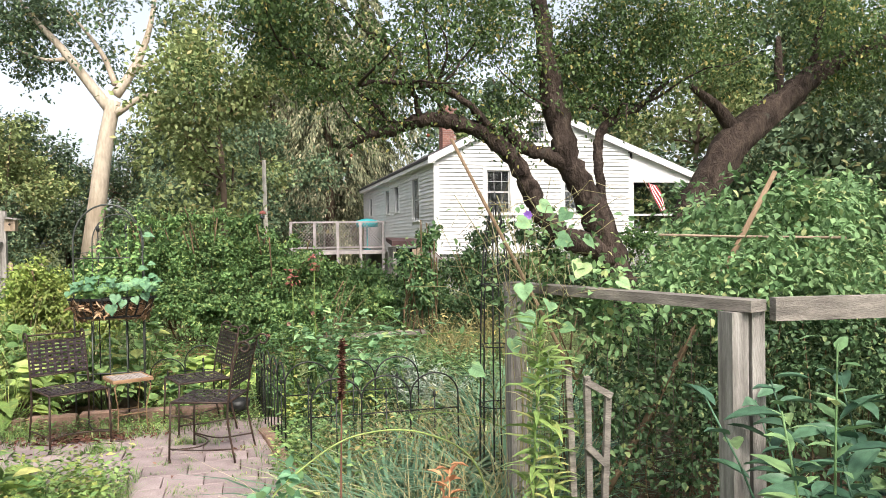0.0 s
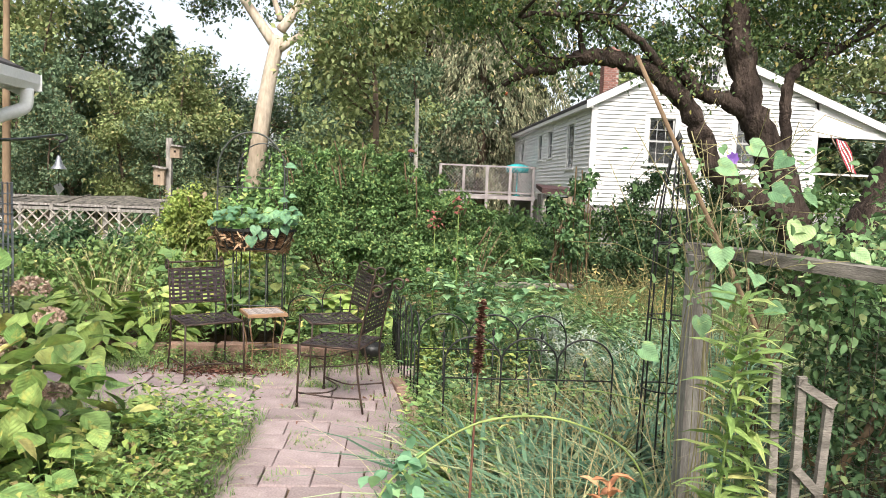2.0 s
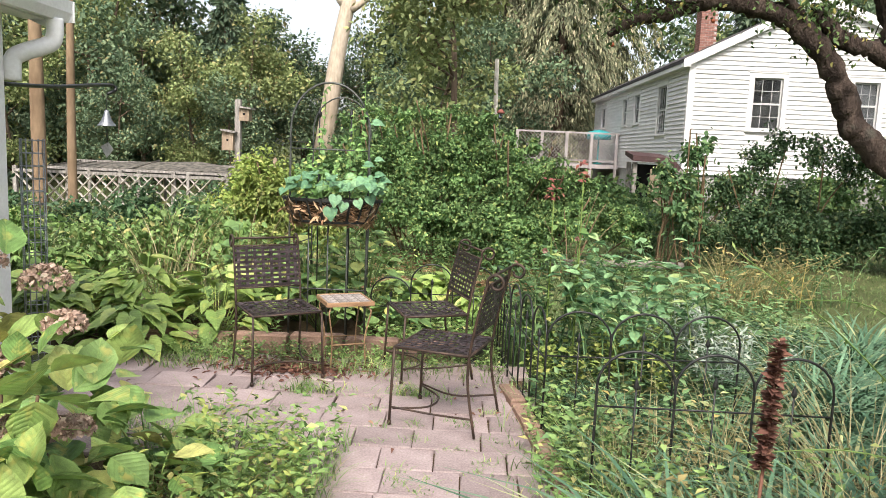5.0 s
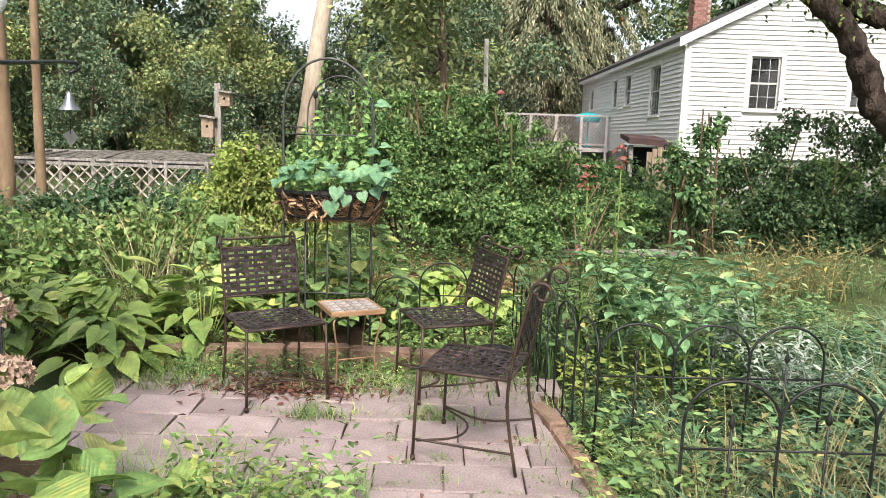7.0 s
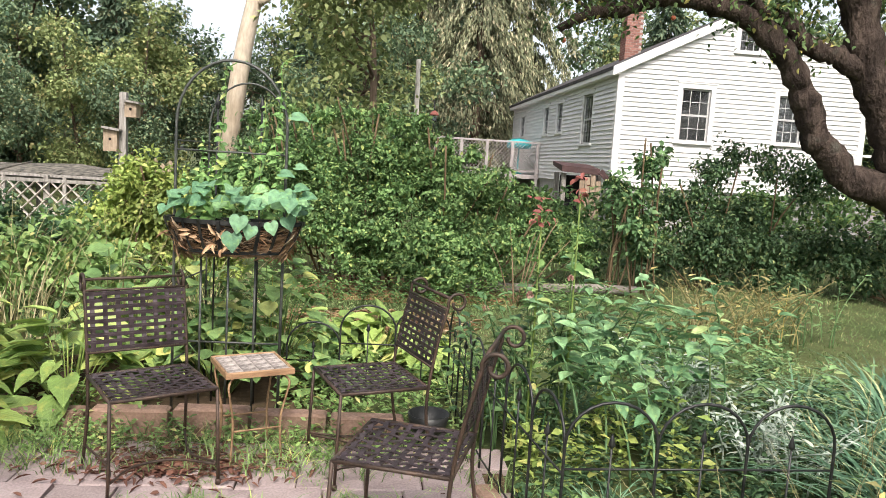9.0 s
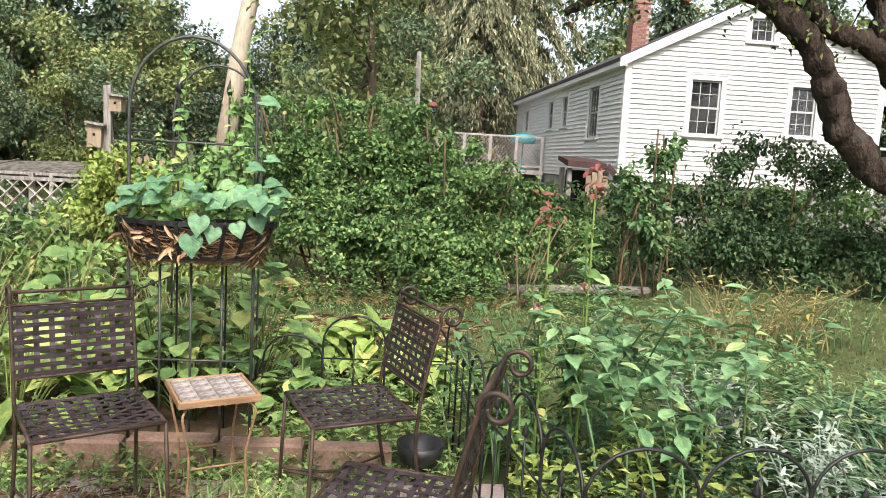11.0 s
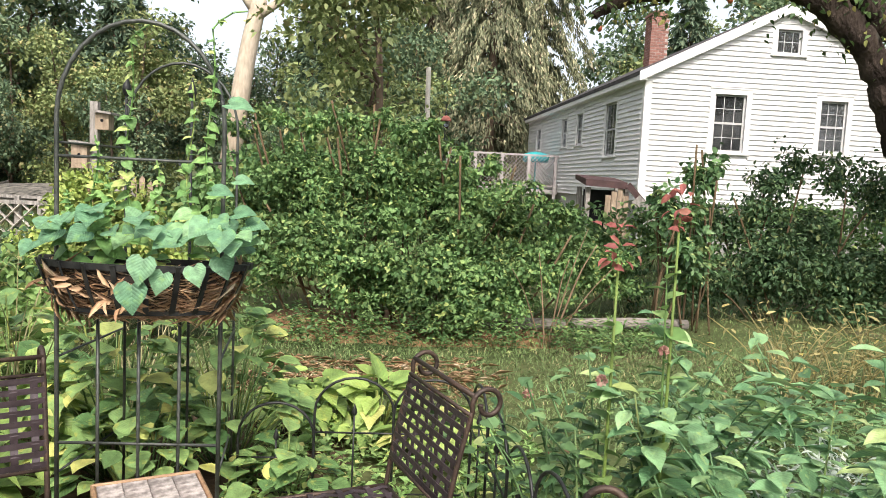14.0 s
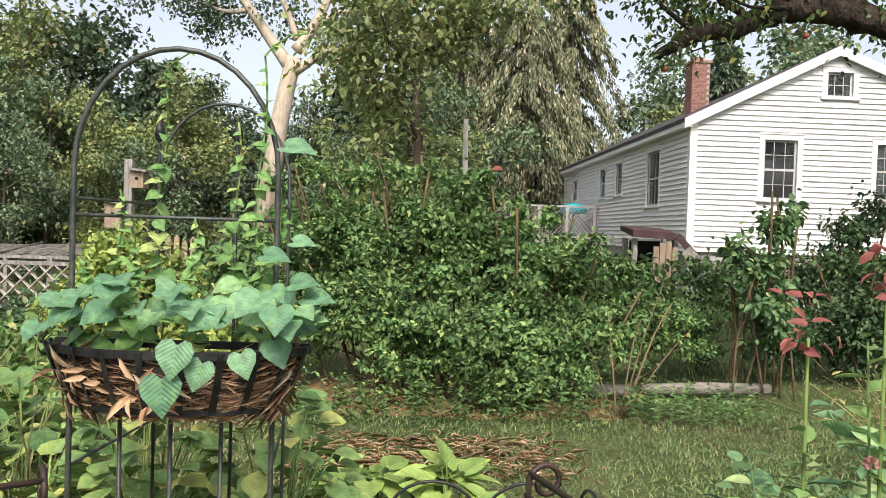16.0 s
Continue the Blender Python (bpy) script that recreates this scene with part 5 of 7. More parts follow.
shrub("back_shrub", 47, [(9.0, 18, 0.9), (10.4, 18, 1.1), (11.8, 18, 1.0), (13.2, 18, 1.2), (14.8, 17.5, 1.4), (16.2, 17, 1.5)], [1.0, 1.0, 1.0, 1.1, 1.1, 1.2], 12000, 0.13, G_SHRUB, "row of green shrubs before the porch")
shrub("back_shrub", 48, [(-4.2, 12.5, 0.35), (-5.0, 12.6, 0.3), (-5.8, 12.4, 0.25), (-6.8, 12.2, 0.25), (-7.8, 12.2, 0.25), (-3.5, 12.2, 0.5)], [0.6, 0.6, 0.55, 0.55, .6, .55], 11000, 0.085, G_BERRY, "green bramble along the lattice fence")
shrub("back_shrub", 49, [(-2.9, 9.9, 0.35), (-3.5, 9.7, 0.4), (-4.2, 9.6, 0.35), (-4.9, 9.4, 0.35), (-5.6, 9.2, 0.35)], [0.5, 0.5, 0.5, 0.5, .5], 8000, 0.08, G_WEED, "tangle of weeds and perennials", stems=8)
shrub("tall_bush", 50, [(-0.4, 15.2, 1.1), (-1.2, 15.4, 1.1), (-2.0, 15.6, 1.1), (-2.6, 15.6, 0.9), (-3.2, 16, 0.8)], [0.8, 0.85, 0.85, 0.75, 0.7], 12000, 0.12, G_SHRUB, "green bushes behind the large shrub")


def hosta(seed, at, radius, leaves, size, height=0.45, mat=None, name="hosta", label="bright green hosta with broad pointed leaves", shape=HEART, ratio=0.66):
    """A mound of broad leaves on arching stalks."""
    rng = np.random.default_rng(seed)
    t = thing(name, at, label, "plant")
    a, u = rng.uniform(0, 2 * math.pi, leaves), np.sqrt(rng.uniform(0.03, 1, leaves))
    out = np.stack([np.cos(a), np.sin(a), np.zeros(leaves)], 1)
    base = out * (radius * 0.75 * u)[:, None]
    base[:, 2] = height * (1.05 - 0.75 * u ** 1.6) * rng.uniform(0.75, 1.15, leaves)
    tip = out * (0.45 + 0.6 * u[:, None]) + rng.normal(0, 0.2, (leaves, 3)) + np.array([0, 0, 0.15]) - np.stack([u * 0, u * 0, u * 0.4], 1)
    s = Shape()
    for k in range(0, leaves, 3):
        s.tube([(base[k][0] * 0.12, base[k][1] * 0.12, -0.03), tuple(base[k] * np.array([0.7, 0.7, 0.75])), tuple(base[k])], 0.004, 4)
    part("stalk", s, mat or G_HOSTA, t)
    ln = size * rng.uniform(0.65, 1.2, leaves)
    leaf_parts("leaf", t, base, tip, np.array([0, 0, 1.0]) + out * 0.4 + rng.normal(0, .2, (leaves, 3)), ln, ln * ratio, shape, mat or G_HOSTA)
    return t


for i, (x, y, r, n, sz, hh) in enumerate([(-2.15, 7.55, 0.45, 70, 0.19, 0.5), (-2.75, 7.6, 0.5, 80, 0.21, 0.55), (-3.3, 7.3, 0.45, 70, 0.2, 0.45), (-2.6, 7.05, 0.42, 60, 0.2, 0.34), (-3.7, 7.9, 0.5, 70, 0.2, 0.5), (-1.95, 8.1, 0.4, 60, 0.18, 0.6),
                                          (-0.75, 9.0, 0.35, 45, 0.2, 0.28), (-0.35, 8.9, 0.35, 45, 0.2, 0.3), (-0.05, 8.6, 0.3, 40, 0.18, 0.28)]):
    hosta(60 + i, (x, y, 0), r, n, sz, hh)
for i, (x, y, r, n, sz, hh) in enumerate([(-1.42, 4.55, 0.36, 42, 0.17, 0.36), (-1.5, 4.05, 0.34, 40, 0.17, 0.34), (-1.6, 5.0, 0.3, 32, 0.16, 0.3), (-1.75, 3.5, 0.38, 40, 0.17, 0.4)]):
    hosta(95 + i, (x, y, 0), r, n, sz, hh, G_HYDR, "hosta", "yellow-green hosta with broad fading leaves", OVATE, 0.78)
for i, (x, y, r, n, sz, hh) in enumerate([(-1.6, 8.2, 0.5, 150, 0.12, 0.8), (-1.1, 8.3, 0.5, 150, 0.12, 0.75), (-1.35, 7.85, 0.4, 110, 0.115, 0.55), (-0.75, 7.9, 0.3, 40, 0.12, 0.3), (-2.3, 8.7, 0.5, 90, 0.14, 0.7)]):
    hosta(80 + i, (x, y, 0), r, n, sz, hh, G_SQUASH, "squash_plant", "leafy green squash plant under the trellis", OVATE, 0.92)


def hydrangea():
    rng = np.random.default_rng(90)
    t = thing("hydrangea", (-1.82, 4.2, 0), "hydrangea with yellowing leaves and faded flower heads", "shrub")
    n = 370
    p, d = clump_points(rng, n, [(-0.25, 0.2, 0.6), (0.1, 0.35, 0.55), (0.15, -0.2, 0.5), (-0.1, -0.5, 0.55), (0.3, 0.1, 0.3), (0.2, -0.6, 0.35)], [0.45, 0.36, 0.4, 0.42, 0.4, 0.4], 0.6)
    keep = p[:, 2] > 0.08
    p, d = p[keep], d[keep]
    n = len(p)
    ln = 0.16 * rng.uniform(0.65, 1.25, n)
    leaf_parts("leaf", t, p, d + rng.normal(0, .3, (n, 3)) + np.array([0.1, -.1, -.25]), d * 0.4 + rng.normal(0, .25, (n, 3)) + np.array([0, 0, 1.]), ln, ln * 0.82, OVATE, G_HYDR)
    s = Shape()
    for k in range(26):
        q = p[rng.integers(0, n)]
        s.tube(smooth_path([(q[0] * .3, q[1] * .5, -.05), (q[0] * .75, q[1] * .8, q[2] * .6), tuple(q)], 3), 0.006, 5)
    part("stem", s, M_TWIG, t)
    for x, y, z, r in ((-0.12, 0.06, 1.0, 0.12), (0.05, 0.3, 0.98, 0.10), (0.24, 0.08, 0.88, 0.075), (-0.2, -0.25, 0.72, 0.09), (0.28, 0.05, 0.52, 0.07), (0.16, -0.1, 0.56, 0.08), (0.1, -0.45, 0.5, 0.08), (0.0, 0.1, 0.72, 0.07), (-0.28, 0.45, 1.02, 0.09)):
        m = 300
        dd = unit(rng.normal(size=(m, 3)))
        dd[:, 2] = np.abs(dd[:, 2]) * 0.9 - 0.15
        part("flower_head", leaf_mesh("flower_head", rng, np.array([x, y, z]) + dd * r * 0.8, dd + rng.normal(0, .7, (m, 3)), dd, 0.022, 0.02, LEAF4), G_BLOOM, t, "faded tan-pink flower head")


hydrangea()


def grass_clump(name, seed, at, n, spread, height, width, bend, mat, label, seg=4):
    rng = np.random.default_rng(seed)
    t = thing(name, at, label, "grass")
    b = rng.normal(0, spread, (n, 3)) * np.array([1, 1, 0])
    lean = unit(b + rng.normal(0, spread * 0.7, (n, 3)) * np.array([1, 1, 0]))
    b[:, 2] = -0.02
    part("foliage", blade_mesh("blades", rng, b, lean, height * rng.uniform(0.55, 1.15, n), width * rng.uniform(0.7, 1.2, n), bend, seg), mat, t)
    return t


rng = np.random.default_rng(100)
proto = grass_clump("daylily_clump", 101, (1.45, 4.6, 0), 90, 0.13, 0.62, 0.033, 1.05, G_GRASS, "clump of arching blue-green daylily leaves")
tagged(proto, group="daylilies beside the patio")
for x, y in [(0.72, 3.4), (1.0, 3.75), (0.8, 4.1), (1.35, 4.1), (1.75, 4.5), (1.75, 5.35), (2.1, 5.0), (2.15, 5.7), (2.6, 5.6), (2.4, 6.4), (2.0, 4.4), (2.9, 6.2), (2.2, 6.9), (2.6, 7.2), (3.2, 6.9), (0.95, 3.0), (0.85, 2.3), (1.15, 2.1), (1.0, 2.5), (3.0, 7.8), (2.4, 7.8), (2.1, 6.2), (1.5, 3.7), (1.1, 1.7), (0.6, 3.9), (1.05, 4.5), (0.6, 5.6), (0.8, 5.95), (1.05, 5.6), (1.35, 5.95), (1.5, 5.5), (0.62, 5.2), (0.95, 5.2), (1.3, 5.2), (0.6, 6.2), (1.9, 6.0)]:
    o = copy_thing(proto, pose(x + rng.normal(0, .05), y + rng.normal(0, .05), 0, 0, 0, rng.uniform(0, 360)))
    k = rng.uniform(0.75, 1.1) * (0.42 if y > 5.1 and x < 1.6 else 0.85 if y > 4.2 else 1.0)
    o.scale = (k, k, k * rng.uniform(0.8, 1.1))
for x, y, k in ((1.12, 1.95, 1.5), (1.32, 2.02, 1.45), (0.98, 2.2, 1.4), (1.2, 1.7, 1.35)):
    o = copy_thing(proto, pose(x, y, 0, 0, 0, 77 * x))
    o.scale = (k * 0.9, k * 0.9, k)
proto = grass_clump("wild_grass", 102, (0.6, 2.9, 0), 50, 0.10, 0.85, 0.006, 0.5, G_DRYGRASS, "tuft of tall thin yellowing grass")
for x, y, k in [(-1.2, 3.1, .42), (-1.0, 3.7, .4), (-1.3, 4.3, .45), (-0.95, 4.6, .35), (0.7, 5.3, .7), (1.1, 5.4, .8), (0.95, 4.75, .75), (1.45, 4.6, .8), (0.45, 4.9, .5), (0.5, 4.3, .6), (0.62, 4.6, .65), (0.48, 3.8, .6), (0.75, 3.6, .75), (0.55, 3.4, .7), (0.9, 3.9, .8), (0.85, 3.1, .9), (1.25, 4.6, .9), (1.6, 5.0, .9), (1.3, 3.6, 1.0), (0.42, 2.6, .5), (2.0, 6.6, .8), (1.7, 3.9, .9), (2.6, 9.6, .8), (-2.3, 8.6, 1.4), (-2.7, 8.4, 1.3), (-3.2, 9.0, 1.4), (-1.7, 9.0, 1.1)]:
    o = copy_thing(proto, pose(x, y, 0, 0, 0, rng.uniform(0, 360)))
    o.scale = (k, k, k)


def weeds(seed, n, x0, x1, y0, y1, height, label, mat=None, size=0.05):
    """Low leafy stalks."""
    r = np.random.default_rng(seed)
    base, tip = [], []
    for _ in range(n):
        x, y, hh = r.uniform(x0, x1), r.uniform(y0, y1), height * r.uniform(0.3, 1.1)
        lx, ly = r.normal(0, 0.15, 2)
        for k in range(11):
            u = (k + 1) / 11
            base.append((x + lx * u * hh, y + ly * u * hh, hh * u))
            a = k * 2.4
            tip.append((math.cos(a), math.sin(a), 0.35))
    m = len(base)
    ln = size * r.uniform(0.6, 1.3, m)
    return stuff("weeds", leaf_mesh("weeds", r, np.array(base) + r.normal(0, .01, (m, 3)), np.array(tip) + r.normal(0, .25, (m, 3)), np.array([0, 0, 1.]) + r.normal(0, .3, (m, 3)), ln, ln * 0.5, LEAF4), mat or G_WEED, label, "weeds")


weeds(110, 420, -1.5, -0.80, 2.6, 5.4, 0.36, "leafy weeds overgrowing the patio edge")
weeds(111, 260, 0.14, 0.6, 2.6, 6.0, 0.26, "leafy weeds along the edging blocks")
weeds(112, 220, -2.6, 0.1, 6.85, 7.25, 0.12, "low weeds in front of the edging", size=0.035)
weeds(113, 260, 0.2, 1.8, 5.5, 6.6, 0.13, "low leafy plants along the wire fence", G_BERRY, 0.045)
weeds(119, 340, -1.0, 0.5, 7.3, 8.7, 0.14, "low green plants behind the chairs", G_WEED, 0.05)
weeds(120, 200, -4.0, -1.6, 7.3, 9.0, 0.3, "low green plants between the hostas", G_WEED, 0.05)
weeds(116, 110, 0.35, 2.8, 6.8, 8.4, 0.26, "leafy weeds among the perennials", G_BERRY, 0.06)
weeds(117, 220, 0.4, 2.6, 6.45, 7.9, 0.22, "low green weeds behind the wire fence", G_BERRY, 0.05)
weeds(118, 160, 0.35, 1.5, 4.2, 6.2, 0.16, "low green weeds in the daylily bed", G_BERRY, 0.045)
weeds(121, 300, 1.0, 2.6, 6.0, 7.4, 0.16, "low dark plants under the wire hoops", G_BERRY, 0.05)
weeds(122, 70, 0.25, 1.2, 6.4, 7.3, 0.42, "yellowing weeds behind the wire fence", G_LIME, 0.06)
weeds(123, 150, 1.3, 2.9, 7.3, 9.2, 0.35, "light green leafy plants in the bed", G_TOPGREEN, 0.07)
weeds(124, 330, -1.8, 2.3, 10.9, 11.6, 0.3, "low leafy growth at the foot of the shrub", G_SHRUB, 0.055)
weeds(125, 110, -1.5, -0.85, 2.6, 5.2, 0.42, "yellowing weeds overgrowing the patio edge", G_LIME, 0.05)
weeds(126, 60, -1.5, -0.9, 2.6, 5.0, 0.34, "brown withered weeds beside the patio", G_GOLD, 0.045)
weeds(127, 70, 0.4, 1.5, 4.2, 4.85, 0.5, "weeds growing through the wire hoops", G_WEED, 0.05)
weeds(128, 60, 0.3, 1.4, 5.2, 5.7, 0.5, "weeds growing between the wire hoops", G_TOPGREEN, 0.055)
weeds(129, 50, 0.45, 1.5, 4.2, 5.7, 0.45, "brown withered weeds among the hoops", G_GOLD, 0.05)
weeds(114, 90, 1.2, 4.0, 1.9, 3.2, 0.5, "weeds under the wooden rail", G_BERRY, 0.07)
rr = np.random.default_rng(115)
b = np.concatenate([scatter(rr, 22000, -2.4, 3.2, 8.6, 11.5), scatter(rr, 14000, 1.0, 6.5, 8.8, 14), scatter(rr, 1500, 0.3, 4.0, 6.5, 8.8)])
stuff("lawn_grass", blade_mesh("lawn_grass", rr, b, compass(rr, len(b)), rr.uniform(0.018, 0.05, len(b)), 0.006, 0.9, 2), G_LAWN, "short mown lawn grass", "grass")
b = np.concatenate([scatter(rr, 2600, -1.5, -0.75, 2.0, 5.6), scatter(rr, 900, -2.5, 0.1, 6.6, 7.2), scatter(rr, 900, 0.02, 0.45, 2, 6.6)])
stuff("patio_grass", blade_mesh("patio_grass", rr, b, compass(rr, len(b)), rr.uniform(0.04, 0.16, len(b)), 0.005, 0.6, 3), G_LAWN, "grass tufts creeping over the patio edges", "grass")
b = np.concatenate([scatter(rr, 9000, -12, 14, 13, 21), scatter(rr, 4000, -9, -2.5, 8, 13)])
stuff("rough_grass", blade_mesh("rough_grass", rr, b, compass(rr, len(b)), rr.uniform(0.1, 0.35, len(b)), 0.014, 0.5, 2), G_LAWN, "rough uncut grass beyond the beds", "grass")


meadow = grass_clump("meadow_grass", 103, (-1.1, 3.3, 0), 60, 0.11, 0.5, 0.007, 0.6, G_WEED, "loose tuft of green grass beside the patio")
tagged(meadow, group="grass tufts round the patio")
for x, y, k in [(-1.3, 2.9, .9), (-0.95, 3.6, .7), (-1.25, 3.9, .95), (-0.9, 4.3, .6), (-1.2, 4.7, .9), (-0.85, 4.9, .5), (-1.4, 5.2, .8), (-1.05, 2.75, .8), (-0.8, 3.2, .45), (-1.7, 5.35, .6), (-1.95, 5.5, .5), (-1.6, 5.1, .7), (0.35, 4.4, .7), (0.42, 5.2, .75), (0.4, 3.6, .7), (0.5, 4.7, .85), (0.45, 5.55, .6), (-2.0, 6.95, .4), (-2.3, 7.0, .45), (-0.85, 6.98, .3)]:
    o = copy_thing(meadow, pose(x, y, 0, 0, 0, 97 * (x + 2 * y)))
    o.scale = (k, k, k)


def leafy_stalks(name, seed, at, stalks, height, spread, size, ratio, mat, label, per=16, tmpl=LEAF6, top=None, lean=0.25, start=0.2, sag=0.0):
    """Upright stalks set with leaves."""
    r = np.random.default_rng(seed)
    t = thing(name, at, label, "plant")
    s = Shape()
    base, tip = [], []
    for k in range(stalks):
        x, y = r.normal(0, spread, 2)
        hh = height * r.uniform(0.7, 1.05)
        lx, ly = x * 0.6 + r.normal(0, lean), y * 0.6 + r.normal(0, lean)
        pts = [Vector((x + lx * hh * u * u, y + ly * hh * u * u, -0.03 + hh * u)) for u in np.linspace(0, 1, 7)]
        s.tube(pts, [0.007 - 0.0007 * i for i in range(7)], 5)
        for j in range(per):
            u = start + (1 - start) * (j + 0.5) / per
            a = j * 2.4 + k
            base.append((x + lx * hh * u * u, y + ly * hh * u * u, hh * u))
            tip.append((math.cos(a), math.sin(a), 0.30 - 0.5 * (1 - u) - sag))
    m = len(base)
    part("stem", s, mat, t)
    ln = size * r.uniform(0.6, 1.2, m)
    tip = np.array(tip) + r.normal(0, .2, (m, 3))
    up = np.array([0, 0, 1.]) + r.normal(0, .25, (m, 3))
    if size >= 0.1 and m < 150:
        leaf_parts("leaf", t, base, tip, up, ln, ln * ratio, tmpl, mat)
    else:
        part("foliage", leaf_mesh("leaves", r, base, tip, up, ln, ln * ratio, tmpl), mat, t)
    return t


PALE = "pale green leafy plant with broad drooping leaves"
for i, (x, y, k, hh) in enumerate([(0.78, 6.98, 4, 1.0), (1.06, 7.0, 4, 1.0), (0.92, 7.35, 4, 1.08), (1.3, 7.4, 3, 0.95), (0.9, 6.75, 3, 0.75), (1.75, 7.45, 2, 0.98)]):
    leafy_stalks("pale_plant", 120 + i, (x, y, 0), k, hh, 0.11, 0.118, 0.56, G_PALE, PALE, 20, OVATE, start=0.45, sag=0.2, lean=0.33)
for i, (x, y, hh) in enumerate([(0.34, 7.05, 0.86), (0.52, 7.12, 0.95), (0.22, 7.25, 0.7)]):
    t = leafy_stalks("rose_plant", 190 + i, (x, y, 0), 9, hh, 0.08, 0.07, 0.62, G_BARKROSE, "low rose bush with dark leaves and faded pink blooms", 16, OVATE, start=0.25, sag=0.1)
    r = np.random.default_rng(195 + i)
    for k in range(1):
        m = 26
        dd = unit(r.normal(size=(m, 3)) + np.array([0, 0, 0.4]))
        c = np.array([r.normal(0, .1), r.normal(-.05, .06), hh + r.uniform(-0.06, 0.04)])
        part("flower", leaf_mesh("flower", r, c + dd * 0.004, dd, -dd + r.normal(0, .3, (m, 3)), 0.018, 0.016, LEAF6), G_ROSE, t, "faded pink rose bloom")
for i, (x, y, hh) in enumerate([(0.39, 7.0, 1.30), (0.59, 7.02, 1.44)]):
    t = leafy_stalks("red_topped_plant", 130 + i, (x, y, 0), 1, hh, 0.0, 0.085, 0.6, G_WEED, "tall rose cane with scarlet leaves at the top", 26, OVATE, lean=0.02, start=0.3)
    part("cane", Shape().tube([(0, 0, -0.03), (0.004, 0.0, hh * 0.5), (0, 0, hh * 0.97)], [0.007, 0.006, 0.004], 6), G_LIME, t)
    r = np.random.default_rng(140 + i)
    m = 17
    a = np.arange(m) * 0.72
    leaf_parts("red_bract", t, np.array([0, 0, hh * 0.97]) + r.normal(0, 0.02, (m, 3)) + (np.array([0, 0, 0.09]) * (np.arange(m) % 3 == 0)[:, None]), np.stack([np.cos(a), np.sin(a), r.uniform(-.9, .3, m)], 1), np.array([0, -.5, .8]) + r.normal(0, .4, (m, 3)), 0.048, 0.026, LEAF6, M_REDFLOWER, "scarlet bract")
for i, (x, y) in enumerate([(2.6, 9.6), (3.0, 9.7), (3.4, 9.9), (2.9, 10.2)]):
    leafy_stalks("yellowing_plant", 150 + i, (x, y, 0), 13, 0.68, 0.15, 0.09, 0.3, G_GOLD, "yellowing clump of dying perennials", 10, LANCE, lean=0.5)
leafy_stalks("yellow_flower_plant", 160, (3.9, 9.9, 0), 8, 0.75, 0.16, 0.09, 0.4, G_TOPGREEN, "green plant with small yellow flowers", 12)
for i, (x, y) in enumerate([(1.55, 7.6), (1.6, 6.75)]):
    leafy_stalks("silver_plant", 165 + i, (x, y, 0), 22, 0.45, 0.12, 0.07, 0.25, G_SILVER, "silvery feathery foliage plant", 18, LANCE, lean=0.4)

# ---- right-hand fence, vines and trellis ----
for i, (x, y) in enumerate([(1.12, 2.89), (1.235, 2.93)]):
    leafy_stalks("lily", 170 + i, (x, y, 0), 1, 1.28, 0.0, 0.155, 0.17, G_LILY, "yellow-green lily stalk with whorls of narrow leaves", 120, LANCE, lean=0.02, start=0.38)
leafy_stalks("withered_plant", 175, (0.73, 2.80, 0), 2, 0.98, 0.012, 0.085, 0.42, G_RUST, "withered plant with curled orange leaves", 24, LEAF6, lean=0.03, start=0.25)
leafy_stalks("dock_plant", 176, (0.37, 3.25, 0), 1, 1.16, 0.0, 0.024, 0.75, G_BROWN, "dark brown dock seed spike", 320, LEAF4, lean=0.01, start=0.78)
for i, (x, y, k) in enumerate([(1.62, 1.75, 4), (1.8, 1.85, 4), (1.95, 1.6, 4), (1.75, 1.5, 3), (2.1, 1.9, 4), (2.0, 2.1, 4), (2.35, 1.75, 5), (1.9, 1.35, 4), (2.3, 2.1, 5), (2.6, 1.95, 5)]):
    leafy_stalks("broadleaf_plant", 180 + i, (x, y, 0), k, 1.14, 0.09, 0.15, 0.40, G_DAHLIA, "dark green plant with broad serrated leaves", 18, OVATE, lean=0.15, start=0.35)
leafy_stalks("bud_plant", 186, (1.56, 1.72, 0), 2, 1.33, 0.03, 0.11, 0.3, G_TOPGREEN, "light green bud stalk", 18, LANCE, lean=0.05, start=0.5)

post = thing("fence_post", (1.86, 2.50, 0), "weathered grey wooden fence post of two boards", "fence post")
part("board", Shape().box((-0.08, -0.045, -0.1), (-0.008, 0.045, 1.325)), M_OLDWOOD, post)
part("board", Shape().box((0.012, -0.04, -0.1), (0.07, 0.04, 1.325)), M_OLDWOOD, post)
post = thing("fence_post", (1.375, 3.74, 0), "weathered grey wooden post wrapped in vines", "fence post")
part("board", Shape().box((-0.045, -0.045, -0.1), (0.045, 0.045, 1.34)), M_OLDWOOD, post)
rail = thing("fence_rail", (0, 0, 0), "weathered grey wooden top rail", "fence rail")
part("rail", Shape().beam((1.88, 2.43, 1.35), (1.38, 3.83, 1.365), 0.10, 0.045), M_RAILWOOD, rail)
rail = thing("fence_rail", (0, 0, 0), "weathered grey wooden top rail", "fence rail")
part("rail", Shape().beam((1.95, 2.44, 1.335), (3.7, 2.30, 1.325), 0.04, 0.09), M_RAILWOOD, rail)
wire = thing("wire_fence", (0, 0, 0), "rusty wire netting between the fence posts", "wire fence")
s = Shape()
for k in range(14):
    p = Vector((1.80, 2.56, 0)).lerp(Vector((1.38, 3.7, 0)), k / 13)
    s.tube([p + Vector((0.05, 0, 0.02)), p + Vector((0.05, 0, 1.28))], 0.0012, 3)
